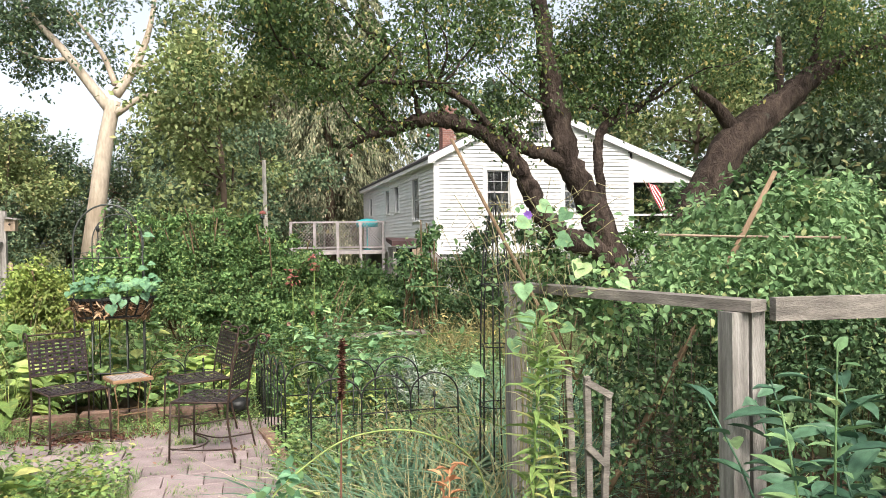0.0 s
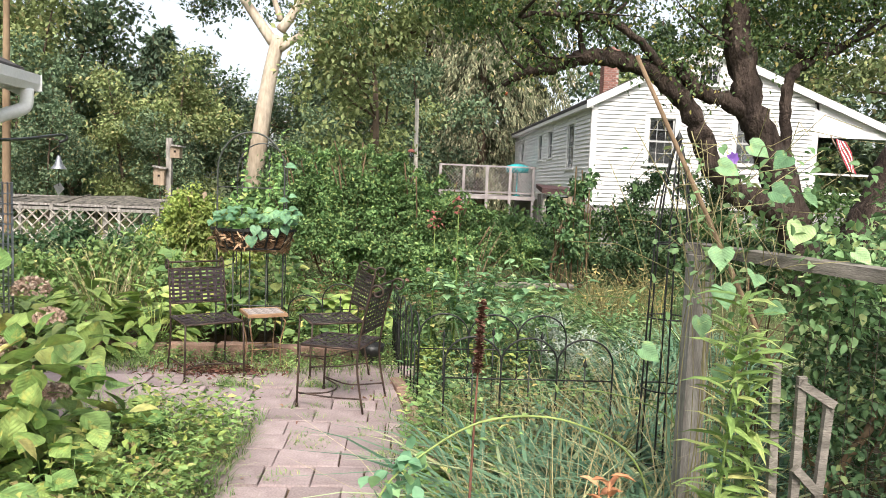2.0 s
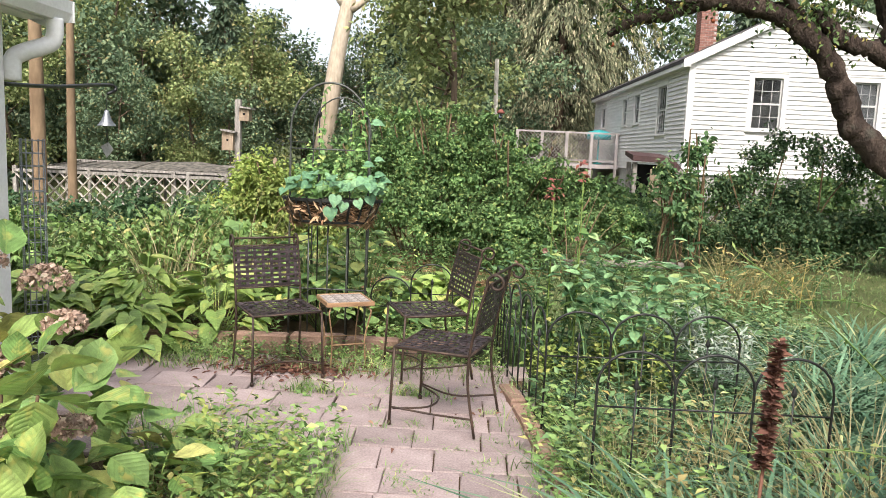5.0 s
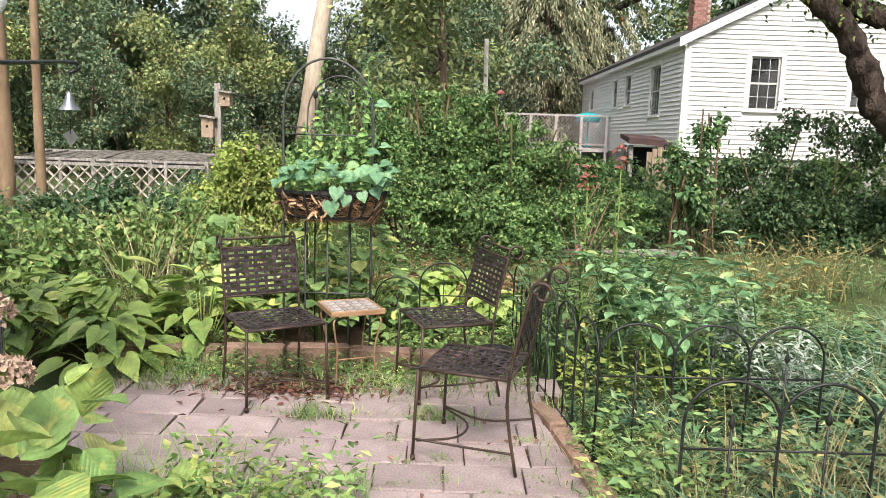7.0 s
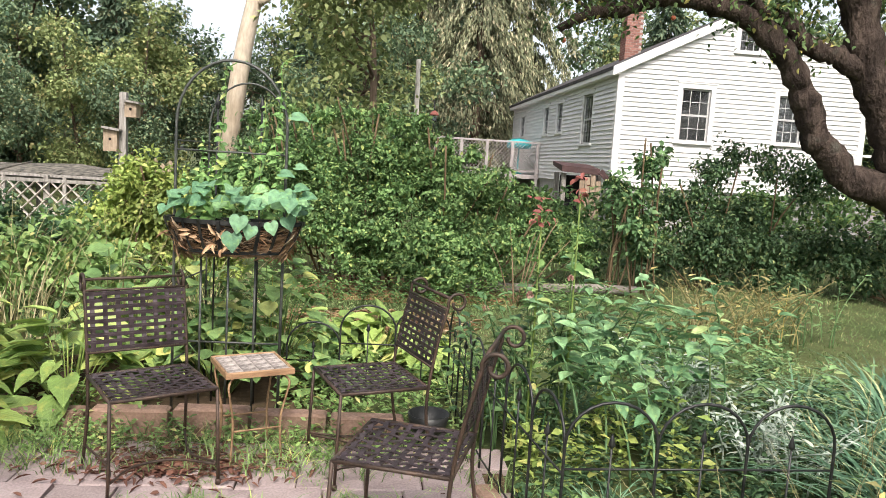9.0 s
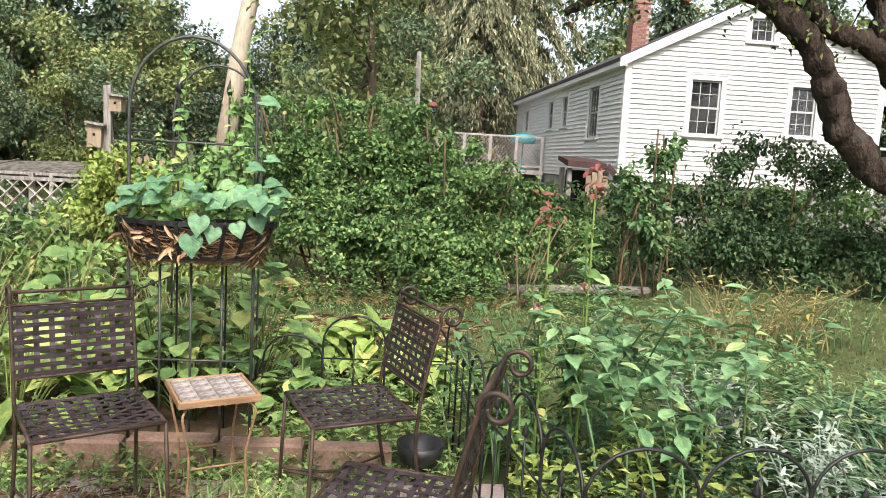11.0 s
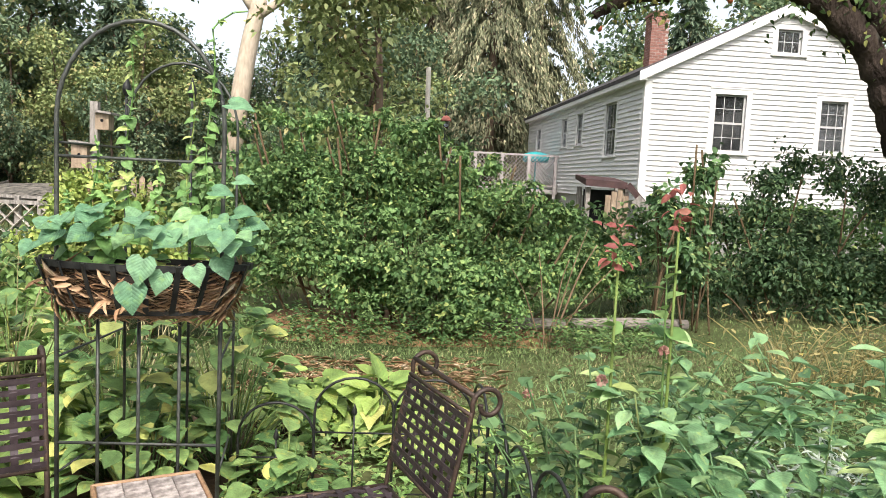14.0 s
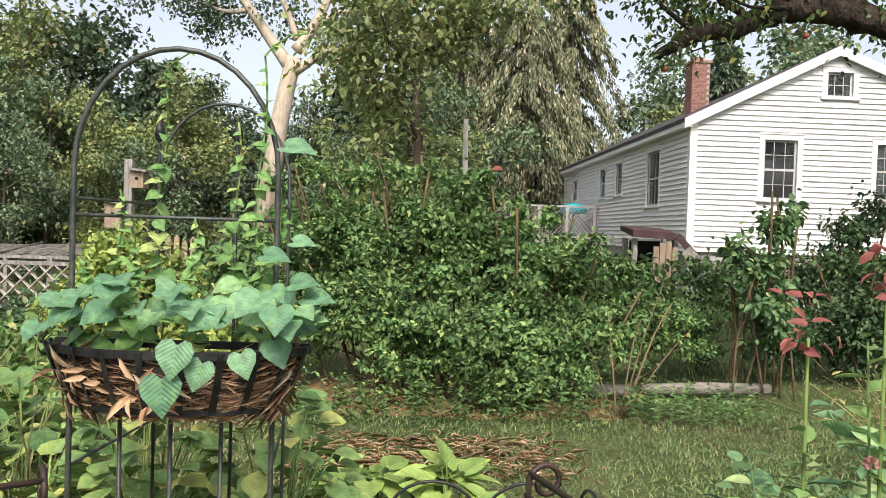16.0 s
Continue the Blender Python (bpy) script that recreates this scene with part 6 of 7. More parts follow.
for k in range(16):
    z = 0.05 + k * 0.08
    s.tube([(1.85, 2.56, z), (1.43, 3.7, z)], 0.0012, 3)
part("netting", s, M_IRON, wire)
broken = thing("broken_frame", (0, 0, 0), "broken grey wooden garden frame", "wooden frame")
for p, q in (((1.36, 2.95, -0.02), (1.32, 2.95, 1.06)), ((1.42, 2.95, -0.02), (1.41, 2.95, 1.02)), ((1.47, 2.96, -0.02), (1.51, 2.95, 0.94)), ((1.40, 2.94, 1.0), (1.52, 2.94, 0.93)), ((1.40, 2.93, 0.72), (1.48, 2.93, 0.64))):
    part("stick", Shape().beam(p, q, 0.028, 0.02, (0, 1, 0)), M_RAILWOOD, broken)

ob = thing("obelisk_trellis", (1.44, 4.25, 0), "tall black wire obelisk trellis with a pointed top", "trellis")
H = 1.86
for k in range(6):
    a = 2 * math.pi * k / 6
    d = Vector((math.cos(a), math.sin(a), 0))
    part("leg", Shape().tube(smooth_path([d * 0.12 + Vector((0, 0, -0.05)), d * 0.105 + Vector((0, 0, 0.8)), d * 0.085 + Vector((0, 0, 1.4)), d * 0.05 + Vector((0, 0, 1.7)), d * 0.008 + Vector((0, 0, H))], 4), 0.005, 5), M_BLACK, ob)
for z, r in ((0.25, 0.118), (0.62, 0.11), (0.98, 0.1), (1.35, 0.088)):
    part("ring", Shape().tube([(r * math.cos(a), r * math.sin(a), z) for a in [2 * math.pi * i / 16 for i in range(17)]], 0.004, 5), M_BLACK, ob)
part("finial", Shape().lathe((0, 0, H - 0.02), [(0.001, 0), (0.014, 0.012), (0.018, 0.03), (0.008, 0.05), (0.001, 0.07)], 8), M_BLACK, ob)

for i, (p, q, r) in enumerate((((2.06, 3.5, 0.0), (0.94, 3.4, 2.10), 0.010), ((1.55, 3.45, 0.0), (2.74, 3.4, 1.96), 0.017))):
    st = thing("bean_pole", (0, 0, 0), "slanting bare wooden bean pole", "garden pole", "bean poles")
    part("stick", Shape().tube([Vector(p), Vector(p).lerp(Vector(q), 0.5) + Vector((0.015, 0, 0)), Vector(q)], [r * 1.1, r, r * 0.8], 7), M_TANBARK, st)
st = thing("bamboo_cane", (0, 0, 0), "thin tan cane lying across the bean plants", "garden pole")
part("cane", Shape().tube([(2.05, 3.42, 1.63), (2.5, 3.4, 1.615), (3.1, 3.3, 1.60)], 0.007, 6), M_TANWOOD, st)


def bramble():
    r = np.random.default_rng(200)
    cs = [(x, y, z) for x in np.arange(1.8, 4.4, 0.42) for y in (3.3, 3.8, 4.4) for z in (0.5, 0.8, 1.05) if x > 1.7 + 0.7 * (y - 3.3)]
    t = thing("bramble_hedge", (0, 0, 0), "dense bramble hedge behind the wooden rail", "shrub")
    part("foliage", crown_mesh("leaves", r, 30000, cs, [0.27] * len(cs), 0.036, 0.66, 0.35, LEAF6, 0.2, floor_z=0.03, tufts=12), G_HEDGE, t)
    s = Shape()
    for k in range(60):
        x, y = r.uniform(1.7, 4.3), r.uniform(3.1, 4.4)
        s.tube(smooth_path([(x, y, -0.02), (x + r.normal(0, .08), y + r.normal(0, .08), 0.6), (x + r.normal(0, .15), y + r.normal(0, .15), 1.2)], 3), 0.004, 4)
    part("cane", s, M_TWIG, t)
    t = thing("bean_plants", (0, 0, 0), "light green bean plants over the hedge top", "plant")
    cs = [(x, y, 1.32 + 0.12 * math.sin(3 * x)) for x in np.arange(1.75, 5.4, 0.4) for y in (3.3, 3.9, 4.6, 5.4) if x > 1.7 + 0.75 * (y - 3.3)]
    part("foliage", crown_mesh("leaves", r, 20000, cs, [0.24] * len(cs), 0.046, 0.6, 0.3, LEAF6, 0.2), G_TOPGREEN, t)
    part("stem", Shape().tube(smooth_path([(2.2, 3.5, 0), (2.3, 3.6, 0.7), (2.4, 3.8, 1.4)], 3), 0.006, 5), G_TOPGREEN, t)
    t = thing("bean_plants", (0, 0, 0), "tall light green bean plants on poles", "plant")
    cs = [(2.9, 3.9, 1.6), (3.3, 4.0, 1.75), (3.7, 4.3, 1.7), (4.2, 4.5, 1.8), (3.1, 4.5, 1.6), (4.8, 5.0, 1.8)]
    part("foliage", crown_mesh("leaves", r, 5200, cs, [0.33] * len(cs), 0.06, 0.6, 0.3, LEAF6, 0.2), G_TOPGREEN, t)
    part("stem", Shape().tube(smooth_path([(3.2, 4.0, 0), (3.2, 4.0, 0.9), (3.3, 4.0, 1.8)], 3), 0.006, 5), G_TOPGREEN, t)


bramble()


def post_vine():
    r = np.random.default_rng(210)
    t = thing("vine", (1.30, 3.42, 0), "morning glory vine tangled over dry stems and a post", "vine")
    s = Shape()
    for k in range(20):
        x, y = r.normal(0.04, 0.05), r.normal(0.12, 0.09)
        top = r.uniform(1.2, 1.85)
        wx, wy = r.normal(0, 0.13), r.normal(-0.08, 0.12)
        s.tube(smooth_path([(x, y, 0), (x + r.normal(0, .03), y + r.normal(0, .03), top * 0.45), (x + wx * 0.5 + r.normal(0, .05), y + wy * 0.5, top * 0.8), (x + wx * 1.5, y + wy * 1.4, top * r.uniform(0.92, 1.02))], 3), 0.0022, 4)
    for k in range(60):                                  # fine side twigs at the top
        x, y, z = r.normal(0.05, 0.15), r.normal(-0.02, 0.13), r.uniform(1.25, 1.75)
        e = r.normal(0, 0.09, 3)
        s.tube([(x, y, z), (x + e[0], y + e[1], z + 0.06 + abs(e[2])), (x + 1.8 * e[0], y + 1.8 * e[1], z + 0.1)], 0.0014, 4)
    part("dry_stem", s, G_DRYGRASS, t)
    big = [(-0.09, -0.25, 1.41, .085), (-0.12, -0.33, 1.29, .085), (0.02, -0.28, 1.33, .075), (-0.13, -0.2, 1.16, .08), (-0.3, -0.1, 1.02, .08), (0.12, -0.2, 1.2, .07), (-0.1, -0.3, 1.0, .07), (0.25, -0.15, 1.5, .1), (0.1, -0.2, 1.62, .085), (-0.1, -0.2, 1.7, .08), (0.03, -0.15, 1.78, .08), (0.2, -0.1, 1.75, .075), (0.33, 0.0, 1.62, .08), (0.36, -0.3, 1.42, .07)]
    leaf_parts("leaf", t, [q[:3] for q in big], [(r.normal(0.3, .5), -0.3, r.normal(-.5, .3)) for q in big], [(r.normal(0, .3), -0.75, 0.6) for q in big], [q[3] for q in big], [q[3] for q in big], HEART, G_PALE)
    n = 420
    p = np.stack([r.normal(0.14, 0.18, n), r.normal(0.0, 0.16, n), r.uniform(1.15, 1.78, n)], 1)
    part("foliage", leaf_mesh("foliage", r, p, r.normal(0, 1, (n, 3)), r.normal(0, .5, (n, 3)) + np.array([0, 0, 1]), 0.045 * r.uniform(.5, 1.2, n), 0.026, LEAF6), G_TOPGREEN, t)
    m = 7
    a = np.arange(m) * 2 * math.pi / m
    c = np.array([-0.03, -0.15, 1.73])
    part("flower", leaf_mesh("flower", r, np.repeat(c[None], m, 0), np.stack([np.cos(a), np.full(m, -0.3), np.sin(a)], 1), np.repeat(np.array([[0, -1., 0.1]]), m, 0), 0.026, 0.026, LEAF6), G_PURPLE, t, "purple trumpet flower")


post_vine()
arc = thing("arching_stem", (0, 0, 0), "long yellow-green leafy stem arching over the path edge", "plant")
pp = smooth_path([(1.15, 3.4, 0.0), (1.02, 3.3, 0.55), (0.74, 3.22, 0.76), (0.43, 3.17, 0.785), (0.2, 3.12, 0.68), (0.05, 3.06, 0.55), (0.0, 3.02, 0.3)], 6)
part("stem", Shape().tube(pp, 0.004, 5), G_LILY, arc)
r = np.random.default_rng(220)
n = 75
k = r.integers(25, len(pp), n)
part("foliage", leaf_mesh("leaves", r, np.array([tuple(pp[i]) for i in k]) + r.normal(0, .035, (n, 3)), r.normal(0, .6, (n, 3)) + np.array([0, 0, -.5]), r.normal(0, .4, (n, 3)) + np.array([0, 0, 1]), 0.062, 0.045, OVATE), G_VINE, arc)

# ---- arch trellis with basket ----


def arch_trellis():
    t = thing("arch_trellis", (-1.27, 7.5, 0), "grey steel garden arch with a hay basket", "trellis")
    hw, zt, zs = 0.30, 2.0, 1.69
    for y, w, up, rod in ((0.0, hw, zt, 0.0085), (0.55, 0.24, 1.93, 0.006)):
        arcp = [Vector((-w * math.cos(a), y, zs - 0.05 + (up - zs + 0.05) * math.sin(a))) for a in np.linspace(0, math.pi, 17)]
        part("hoop", Shape().tube([Vector((-w, y, -0.05)), Vector((-w, y, 0.8))] + arcp + [Vector((w, y, 0.8)), Vector((w, y, -0.05))], rod, 7), M_GREYIRON, t)
    for z in (0.3, 0.75, 1.2, 1.55):
        for x in (-hw, hw):
            part("side_bar", Shape().tube([(x, 0, z), (x * 0.8, 0.55, z)], 0.005, 5), M_GREYIRON, t)
    for z in (0.42, 1.5):
        part("cross_bar", Shape().tube([(-hw, 0, z), (hw, 0, z)], 0.006, 5), M_GREYIRON, t)
    for k in range(1, 4):
        x = -hw + 2 * hw * k / 4
        part("upright", Shape().tube([(x, 0, -0.05), (x, 0, 0.98)], 0.007, 5), M_GREYIRON, t)
    for x in (-0.12, 0.13):
        part("upright", Shape().tube([(x, 0.2, -0.05), (x, 0.2, 1.75)], 0.006, 5), M_BLACK, t)
        part("finial", Shape().lathe((x, 0.2, 1.74), [(0.001, 0), (0.012, 0.01), (0.018, 0.03), (0.016, 0.045), (0.006, 0.07), (0.001, 0.09)], 8), M_BLACK, t)


arch_trellis()


def hay_basket():
    r = np.random.default_rng(230)
    t = thing("hay_basket", (-1.235, 7.49, 0.94), "black strap hay basket lined with straw", "planter")
    W, D, Hh = 0.375, 0.2, 0.185

    def rim(u, z):                               # half-round bowl seen from above, narrower at its foot
        a = math.pi * u
        k = 0.72 + 0.28 * (z / Hh) ** 0.6
        return Vector((-W * math.cos(a) * k, -D * math.sin(a) * k - 0.005, z))

    for z, w in ((Hh, 0.012), (0.02, 0.008)):
        pts = [rim(u, z) for u in np.linspace(0, 1, 22)]
        part("band", Shape().strip([p * 1.02 + Vector((0, 0, -0.02 * p.z)) for p in pts], (0, 0, w), 0.0025), M_BLACK, t)
    part("band", Shape().box((-W, -0.004, Hh - 0.012), (W, 0.002, Hh + 0.012)), M_BLACK, t)
    for k in range(1, 11):
        u = k / 11
        s = Shape()
        pts = [rim(u, z) for z in (0.02, 0.06, 0.11, Hh)]
        for a, b in zip(pts, pts[1:]):
            s.beam(a * 1.045, b * 1.045, 0.02, 0.005, (rim(u, 0.1).x, rim(u, 0.1).y, 0))
        part("strap", s, M_BLACK, t)
    s = Shape()
    vs, fs = [], []
    for z in (0.01, 0.08, Hh - 0.005):
        vs += [tuple(rim(u, z) * 0.96 + Vector((0, 0, z * 0.04))) for u in np.linspace(0, 1, 22)]
    for j in range(2):
        fs += [(j * 22 + i, j * 22 + i + 1, (j + 1) * 22 + i + 1, (j + 1) * 22 + i) for i in range(21)]
    s.poly(vs, fs, True)
    s.poly([tuple(rim(u, 0.012)) for u in np.linspace(0, 1, 22)], [tuple(range(22))])
    s.poly([tuple(rim(u, Hh - 0.03) * 0.95) for u in np.linspace(0, 1, 22)], [tuple(range(22))])
    part("liner", s, M_LINER, t)
    n = 2300
    u, z = r.uniform(0.02, 0.98, n), Hh * r.beta(1.2, 1.9, n)
    p = np.array([tuple(rim(a, b)) for a, b in zip(u, z)]) * np.array([0.955, 0.93, 1])
    tang = np.stack([np.sin(math.pi * u), -0.5 * np.cos(math.pi * u), r.normal(0, .28, n)], 1) * np.sign(r.normal(size=(n, 1)))
    out = np.stack([-np.cos(math.pi * u), -np.sin(math.pi * u), np.zeros(n)], 1)
    ln = r.uniform(0.05, 0.16, n)
    part("straw", leaf_mesh("straw", r, p - tang * 0.05 + out * r.uniform(-0.016, 0.002, (n, 1)), tang + out * r.uniform(-.12, .12, (n, 1)), out, ln, r.uniform(0.003, 0.007, n), LEAF4), M_STRAW, t)
    n = 36
    u = r.uniform(0.1, 0.55, n)
    p = np.array([tuple(rim(a, b)) for a, b in zip(u, r.uniform(0.04, 0.14, n))])
    out = np.stack([-np.cos(math.pi * u), -np.sin(math.pi * u), np.zeros(n)], 1)
    part("husk", leaf_mesh("husk", r, p + out * 0.012, out * 0.35 + r.normal(0, .7, (n, 3)) * np.array([1, .3, 1]), out, r.uniform(0.04, 0.1, n), 0.02, LEAF6), M_STRAW, t, "pale dry corn husk")


hay_basket()


def basket_vine():
    r = np.random.default_rng(240)
    t = thing("basket_vine", (-1.235, 7.45, 1.08), "heart-leaved vine growing out of the hay basket", "vine")
    n = 36
    x = np.linspace(-0.34, 0.40, n) + r.normal(0, .02, n)
    p = np.stack([x, r.uniform(-0.21, 0.02, n), 0.13 + 0.13 * r.uniform(-0.1, 1, n) * (1.05 - np.abs(x))], 1)
    ln = r.uniform(0.065, 0.102, n)
    front = np.stack([r.normal(0, .45, n), r.uniform(-1, -.4, n), r.uniform(-0.6, 0.05, n)], 1)
    leaf_parts("leaf", t, p, front, np.stack([r.normal(0, .25, n), np.full(n, -0.62), np.full(n, 0.75)], 1), ln, ln * 1.02, HEART, G_VINE)
    low = [(0.03, -0.235, 0.0, .105), (0.13, -0.22, 0.04, .08), (0.07, -0.24, 0.09, .095), (0.22, -0.18, 0.06, .075), (0.30, -0.13, 0.09, .085)]
    leaf_parts("leaf", t, [q[:3] for q in low], [(0.1, -0.3, -0.95), (-.25, -.3, -.9), (-.1, -.35, -.9), (.3, -.3, -.8), (.3, -.3, -.7)], [(0.05, -0.95, 0.35)] * 5, [q[3] for q in low], [q[3] for q in low], HEART, G_VINE)
    for x, y, top, big in ((-0.1, 0.12, 0.86, 1.0), (0.12, 0.14, 0.72, 0.9), (0.22, 0.02, 0.9, 0.8), (-0.2, 0.05, 0.5, 0.9), (0.26, 0.1, 0.52, .9), (0.02, 0.05, 0.42, .9), (-0.28, 0.0, 0.3, 0.9), (-0.15, 0.02, 0.36, 1.0)):
        pts = [(x + 0.012 * math.sin(9 * u), y + 0.012 * math.cos(9 * u), top * u) for u in np.linspace(0, 1, 22)]
        if top > 0.8:                                    # the loose end nods over
            pts += [(x + 0.03, y - 0.01, top + 0.03), (x + 0.08, y - 0.02, top + 0.06), (x + 0.13, y - 0.03, top + 0.065)]
        part("tendril", Shape().tube(pts, 0.0032, 5), G_VINEYELLOW, t)
        m = int(12 + 22 * top)
        k = (np.linspace(0.1, 0.98, m) * (len(pts) - 1)).astype(int)
        b = np.array([pts[i] for i in k])
        l3 = big * 0.080 * (1.2 - np.linspace(0.15, 0.85, m)) * r.uniform(0.7, 1.25, m)
        leaf_parts("leaf", t, b, np.stack([r.normal(0, 1, m), r.normal(-.5, .5, m), r.normal(-.3, .3, m)], 1), np.stack([r.normal(0, .3, m), np.full(m, -0.6), np.full(m, 1.)], 1), l3, l3 * 0.85, HEART, G_VINEYELLOW)
    up = [(0.30, -0.05, 0.63), (0.25, -0.06, 0.32), (0.33, -0.05, 0.36), (0.37, -0.05, 0.20), (0.36, -0.04, 0.14), (0.33, -0.06, 0.24)]
    leaf_parts("leaf", t, up, [(0.9, -0.4, 0.05 * i - .1) for i in range(6)], [(-0.1, -0.6, 0.8)] * 6, [0.105, 0.09, 0.075, 0.095, 0.085, 0.09], [0.08, 0.07, 0.06, 0.08, 0.075, .08], HEART, G_VINE)


basket_vine()

# ---- wire border fences ----


def arch_fence(p, q, count, label="black wire border fence with arched panels", height=0.5):
    """Hoops side by side between two points, with low uprights."""
    p, q = Vector(p), Vector(q)
    t = thing("border_fence", tuple(p), label, "border fence", "wire border fences")
    d = (q - p) / count
    for k in range(count):
        a = d * k
        hw = d.length / 2
        e = d.normalized()
        c = a + d / 2
        shoulder = height - hw * 0.92
        pts = [a + Vector((0, 0, -0.08)), a + Vector((0, 0, shoulder * 0.6))] + [c - e * hw * math.cos(u) + Vector((0, 0, shoulder + hw * 0.92 * math.sin(u))) for u in np.linspace(0, math.pi, 13)] + [a + d + Vector((0, 0, shoulder * 0.6)), a + d + Vector((0, 0, -0.08))]
        part("hoop", Shape().tube(pts, 0.006, 6), M_BLACK, t)
        hh = height - (0.17 if k % 2 == 0 else 0.15)
        part("upright", Shape().tube([c + Vector((0, 0, -0.08)), c + Vector((0, 0, hh))], 0.0045, 5), M_BLACK, t)
        part("finial", Shape().lathe(tuple(c + Vector((0, 0, hh - 0.005))), [(0.001, 0), (0.012, 0.012), (0.014, 0.02), (0.006, 0.045), (0.001, 0.06)], 6), M_BLACK, t)
    for z in (height - 0.25, 0.06):
        part("rail", Shape().tube([Vector((0, 0, z)), q - p + Vector((0, 0, z))], 0.0045, 5), M_BLACK, t)


arch_fence((0.25, 5.76, 0), (1.30, 5.80, 0), 3, height=0.70)
arch_fence((-0.97, 7.9, 0), (-0.64, 7.9, 0), 1, height=0.47)
arch_fence((-0.64, 7.9, 0), (0.06, 7.9, 0), 2, height=0.59)
arch_fence((0.38, 4.95, 0), (1.39, 4.95, 0), 3, height=0.71)
arch_fence((0.25, 5.76, 0), (0.12, 6.8, 0), 3, height=0.68)
arch_fence((0.12, 6.8, 0), (0.06, 7.9, 0), 3, height=0.62)

# timbers lying at the edge of the lawn, fallen leaves
for i, (p, q) in enumerate((((0.6, 11.9, 0.05), (1.5, 12.05, 0.06)), ((1.6, 12.1, 0.06), (2.9, 12.3, 0.05)))):
    tim = thing("edging_timber", (0, 0, 0), "pale weathered timber lying along the lawn edge", "timber", "edging timbers")
    part("timber", Shape().tube([Vector(p), Vector(p).lerp(Vector(q), 0.5) + Vector((0, 0.02, 0.005)), Vector(q)], [0.055, 0.06, 0.055], 8), M_RAILWOOD, tim)
rr = np.random.default_rng(500)
b = scatter(rr, 330, -2.3, 3.0, 2.5, 11.5, 0.02)
stuff("fallen_leaves", leaf_mesh("fallen_leaves", rr, b, compass(rr, len(b)) + rr.normal(0, .15, (len(b), 3)), np.array([0, 0, 1.]) + rr.normal(0, .35, (len(b), 3)), 0.045 * rr.uniform(.5, 1.2, len(b)), 0.02), G_BROWN, "scattered brown fallen leaves", "leaves")
cl = scatter(rr, 70, -1.6, 0.1, 2.6, 6.9, 0.0)
b = np.repeat(cl, 26, 0) + rr.normal(0, 1, (70 * 26, 3)) * np.array([0.05, 0.025, 0])
stuff("joint_moss", blade_mesh("joint_moss", rr, b, compass(rr, len(b)), rr.uniform(0.015, 0.05, len(b)), 0.004, 0.7, 2), G_WEED, "grass and moss in the paver joints", "moss")

# long grass stems that lean out of the daylily bed
for i, pts in enumerate(([(1.75, 4.7, 0), (1.6, 4.65, 0.5), (1.2, 4.55, 0.9), (0.75, 4.5, 1.22)], [(2.1, 5.3, 0), (1.9, 5.1, 0.6), (1.5, 4.9, 0.95), (1.0, 4.75, 1.0)], [(2.6, 4.8, 0), (2.5, 4.7, 0.9), (2.2, 4.5, 1.3), (1.8, 4.35, 1.42)], [(1.7, 4.2, 0), (1.5, 4.2, 0.45), (1.1, 4.15, 0.62), (0.7, 4.15, 0.6)])):
    st = thing("grass_stem", (0, 0, 0), "long bent yellow-green grass stem", "grass", "long grass stems")
    pp = smooth_path(pts, 5)
    part("stem", Shape().tube(pp, [0.005 - 0.0002 * k for k in range(len(pp))], 5), G_LILY, st)
    rr = np.random.default_rng(510 + i)
    k = rr.integers(6, len(pp), 14)
    part("seed_head", leaf_mesh("seed_head", rr, np.array([tuple(pp[j]) for j in k]), rr.normal(0, 1, (14, 3)), rr.normal(0, .5, (14, 3)) + np.array([0, 0, 1]), 0.035, 0.01, LEAF4), G_LILY, st)

rr = np.random.default_rng(520)
b = scatter(rr, 900, -1.3, 0.4, 9.7, 10.5, 0.01) + rr.normal(0, .1, (900, 3)) * np.array([1, 1, 0])
pb = np.concatenate([np.array([-2.15, 6.85, 0.0]) + rr.normal(0, 1, (420, 3)) * np.array([0.2, 0.10, 0]), np.array([-0.85, 6.85, 0.0]) + rr.normal(0, 1, (420, 3)) * np.array([0.2, 0.10, 0]), np.array([-1.15, 6.3, 0.0]) + rr.normal(0, 1, (160, 3)) * np.array([0.1, 0.05, 0]), np.array([-0.45, 6.3, 0.0]) + rr.normal(0, 1, (160, 3)) * np.array([0.12, 0.05, 0])])
stuff("patio_tufts", blade_mesh("patio_tufts", rr, pb, compass(rr, len(pb)), rr.uniform(0.03, 0.11, len(pb)), 0.005, 0.8, 3), G_WEED, "grass patches creeping under the table and chairs", "grass")
pl = np.array([-1.35, 6.72, 0.02]) + rr.normal(0, 1, (420, 3)) * np.array([0.25, 0.10, 0.004])
stuff("leaf_litter", leaf_mesh("leaf_litter", rr, pl, compass(rr, 420) + rr.normal(0, .12, (420, 3)), np.array([0, 0, 1.]) + rr.normal(0, .4, (420, 3)), rr.uniform(0.03, 0.09, 420), rr.uniform(0.006, 0.022, 420), LEAF6), G_BROWN, "reddish brown leaf litter under the chair", "leaves")
stuff("straw_litter", leaf_mesh("straw_litter", rr, b, compass(rr, 900) + rr.normal(0, .1, (900, 3)), np.array([0, 0, 1.]) + rr.normal(0, .3, (900, 3)), rr.uniform(0.06, 0.2, 900), 0.006, LEAF4), M_STRAW, "reddish straw scattered on the lawn edge", "straw")

# ---- patio furniture ----


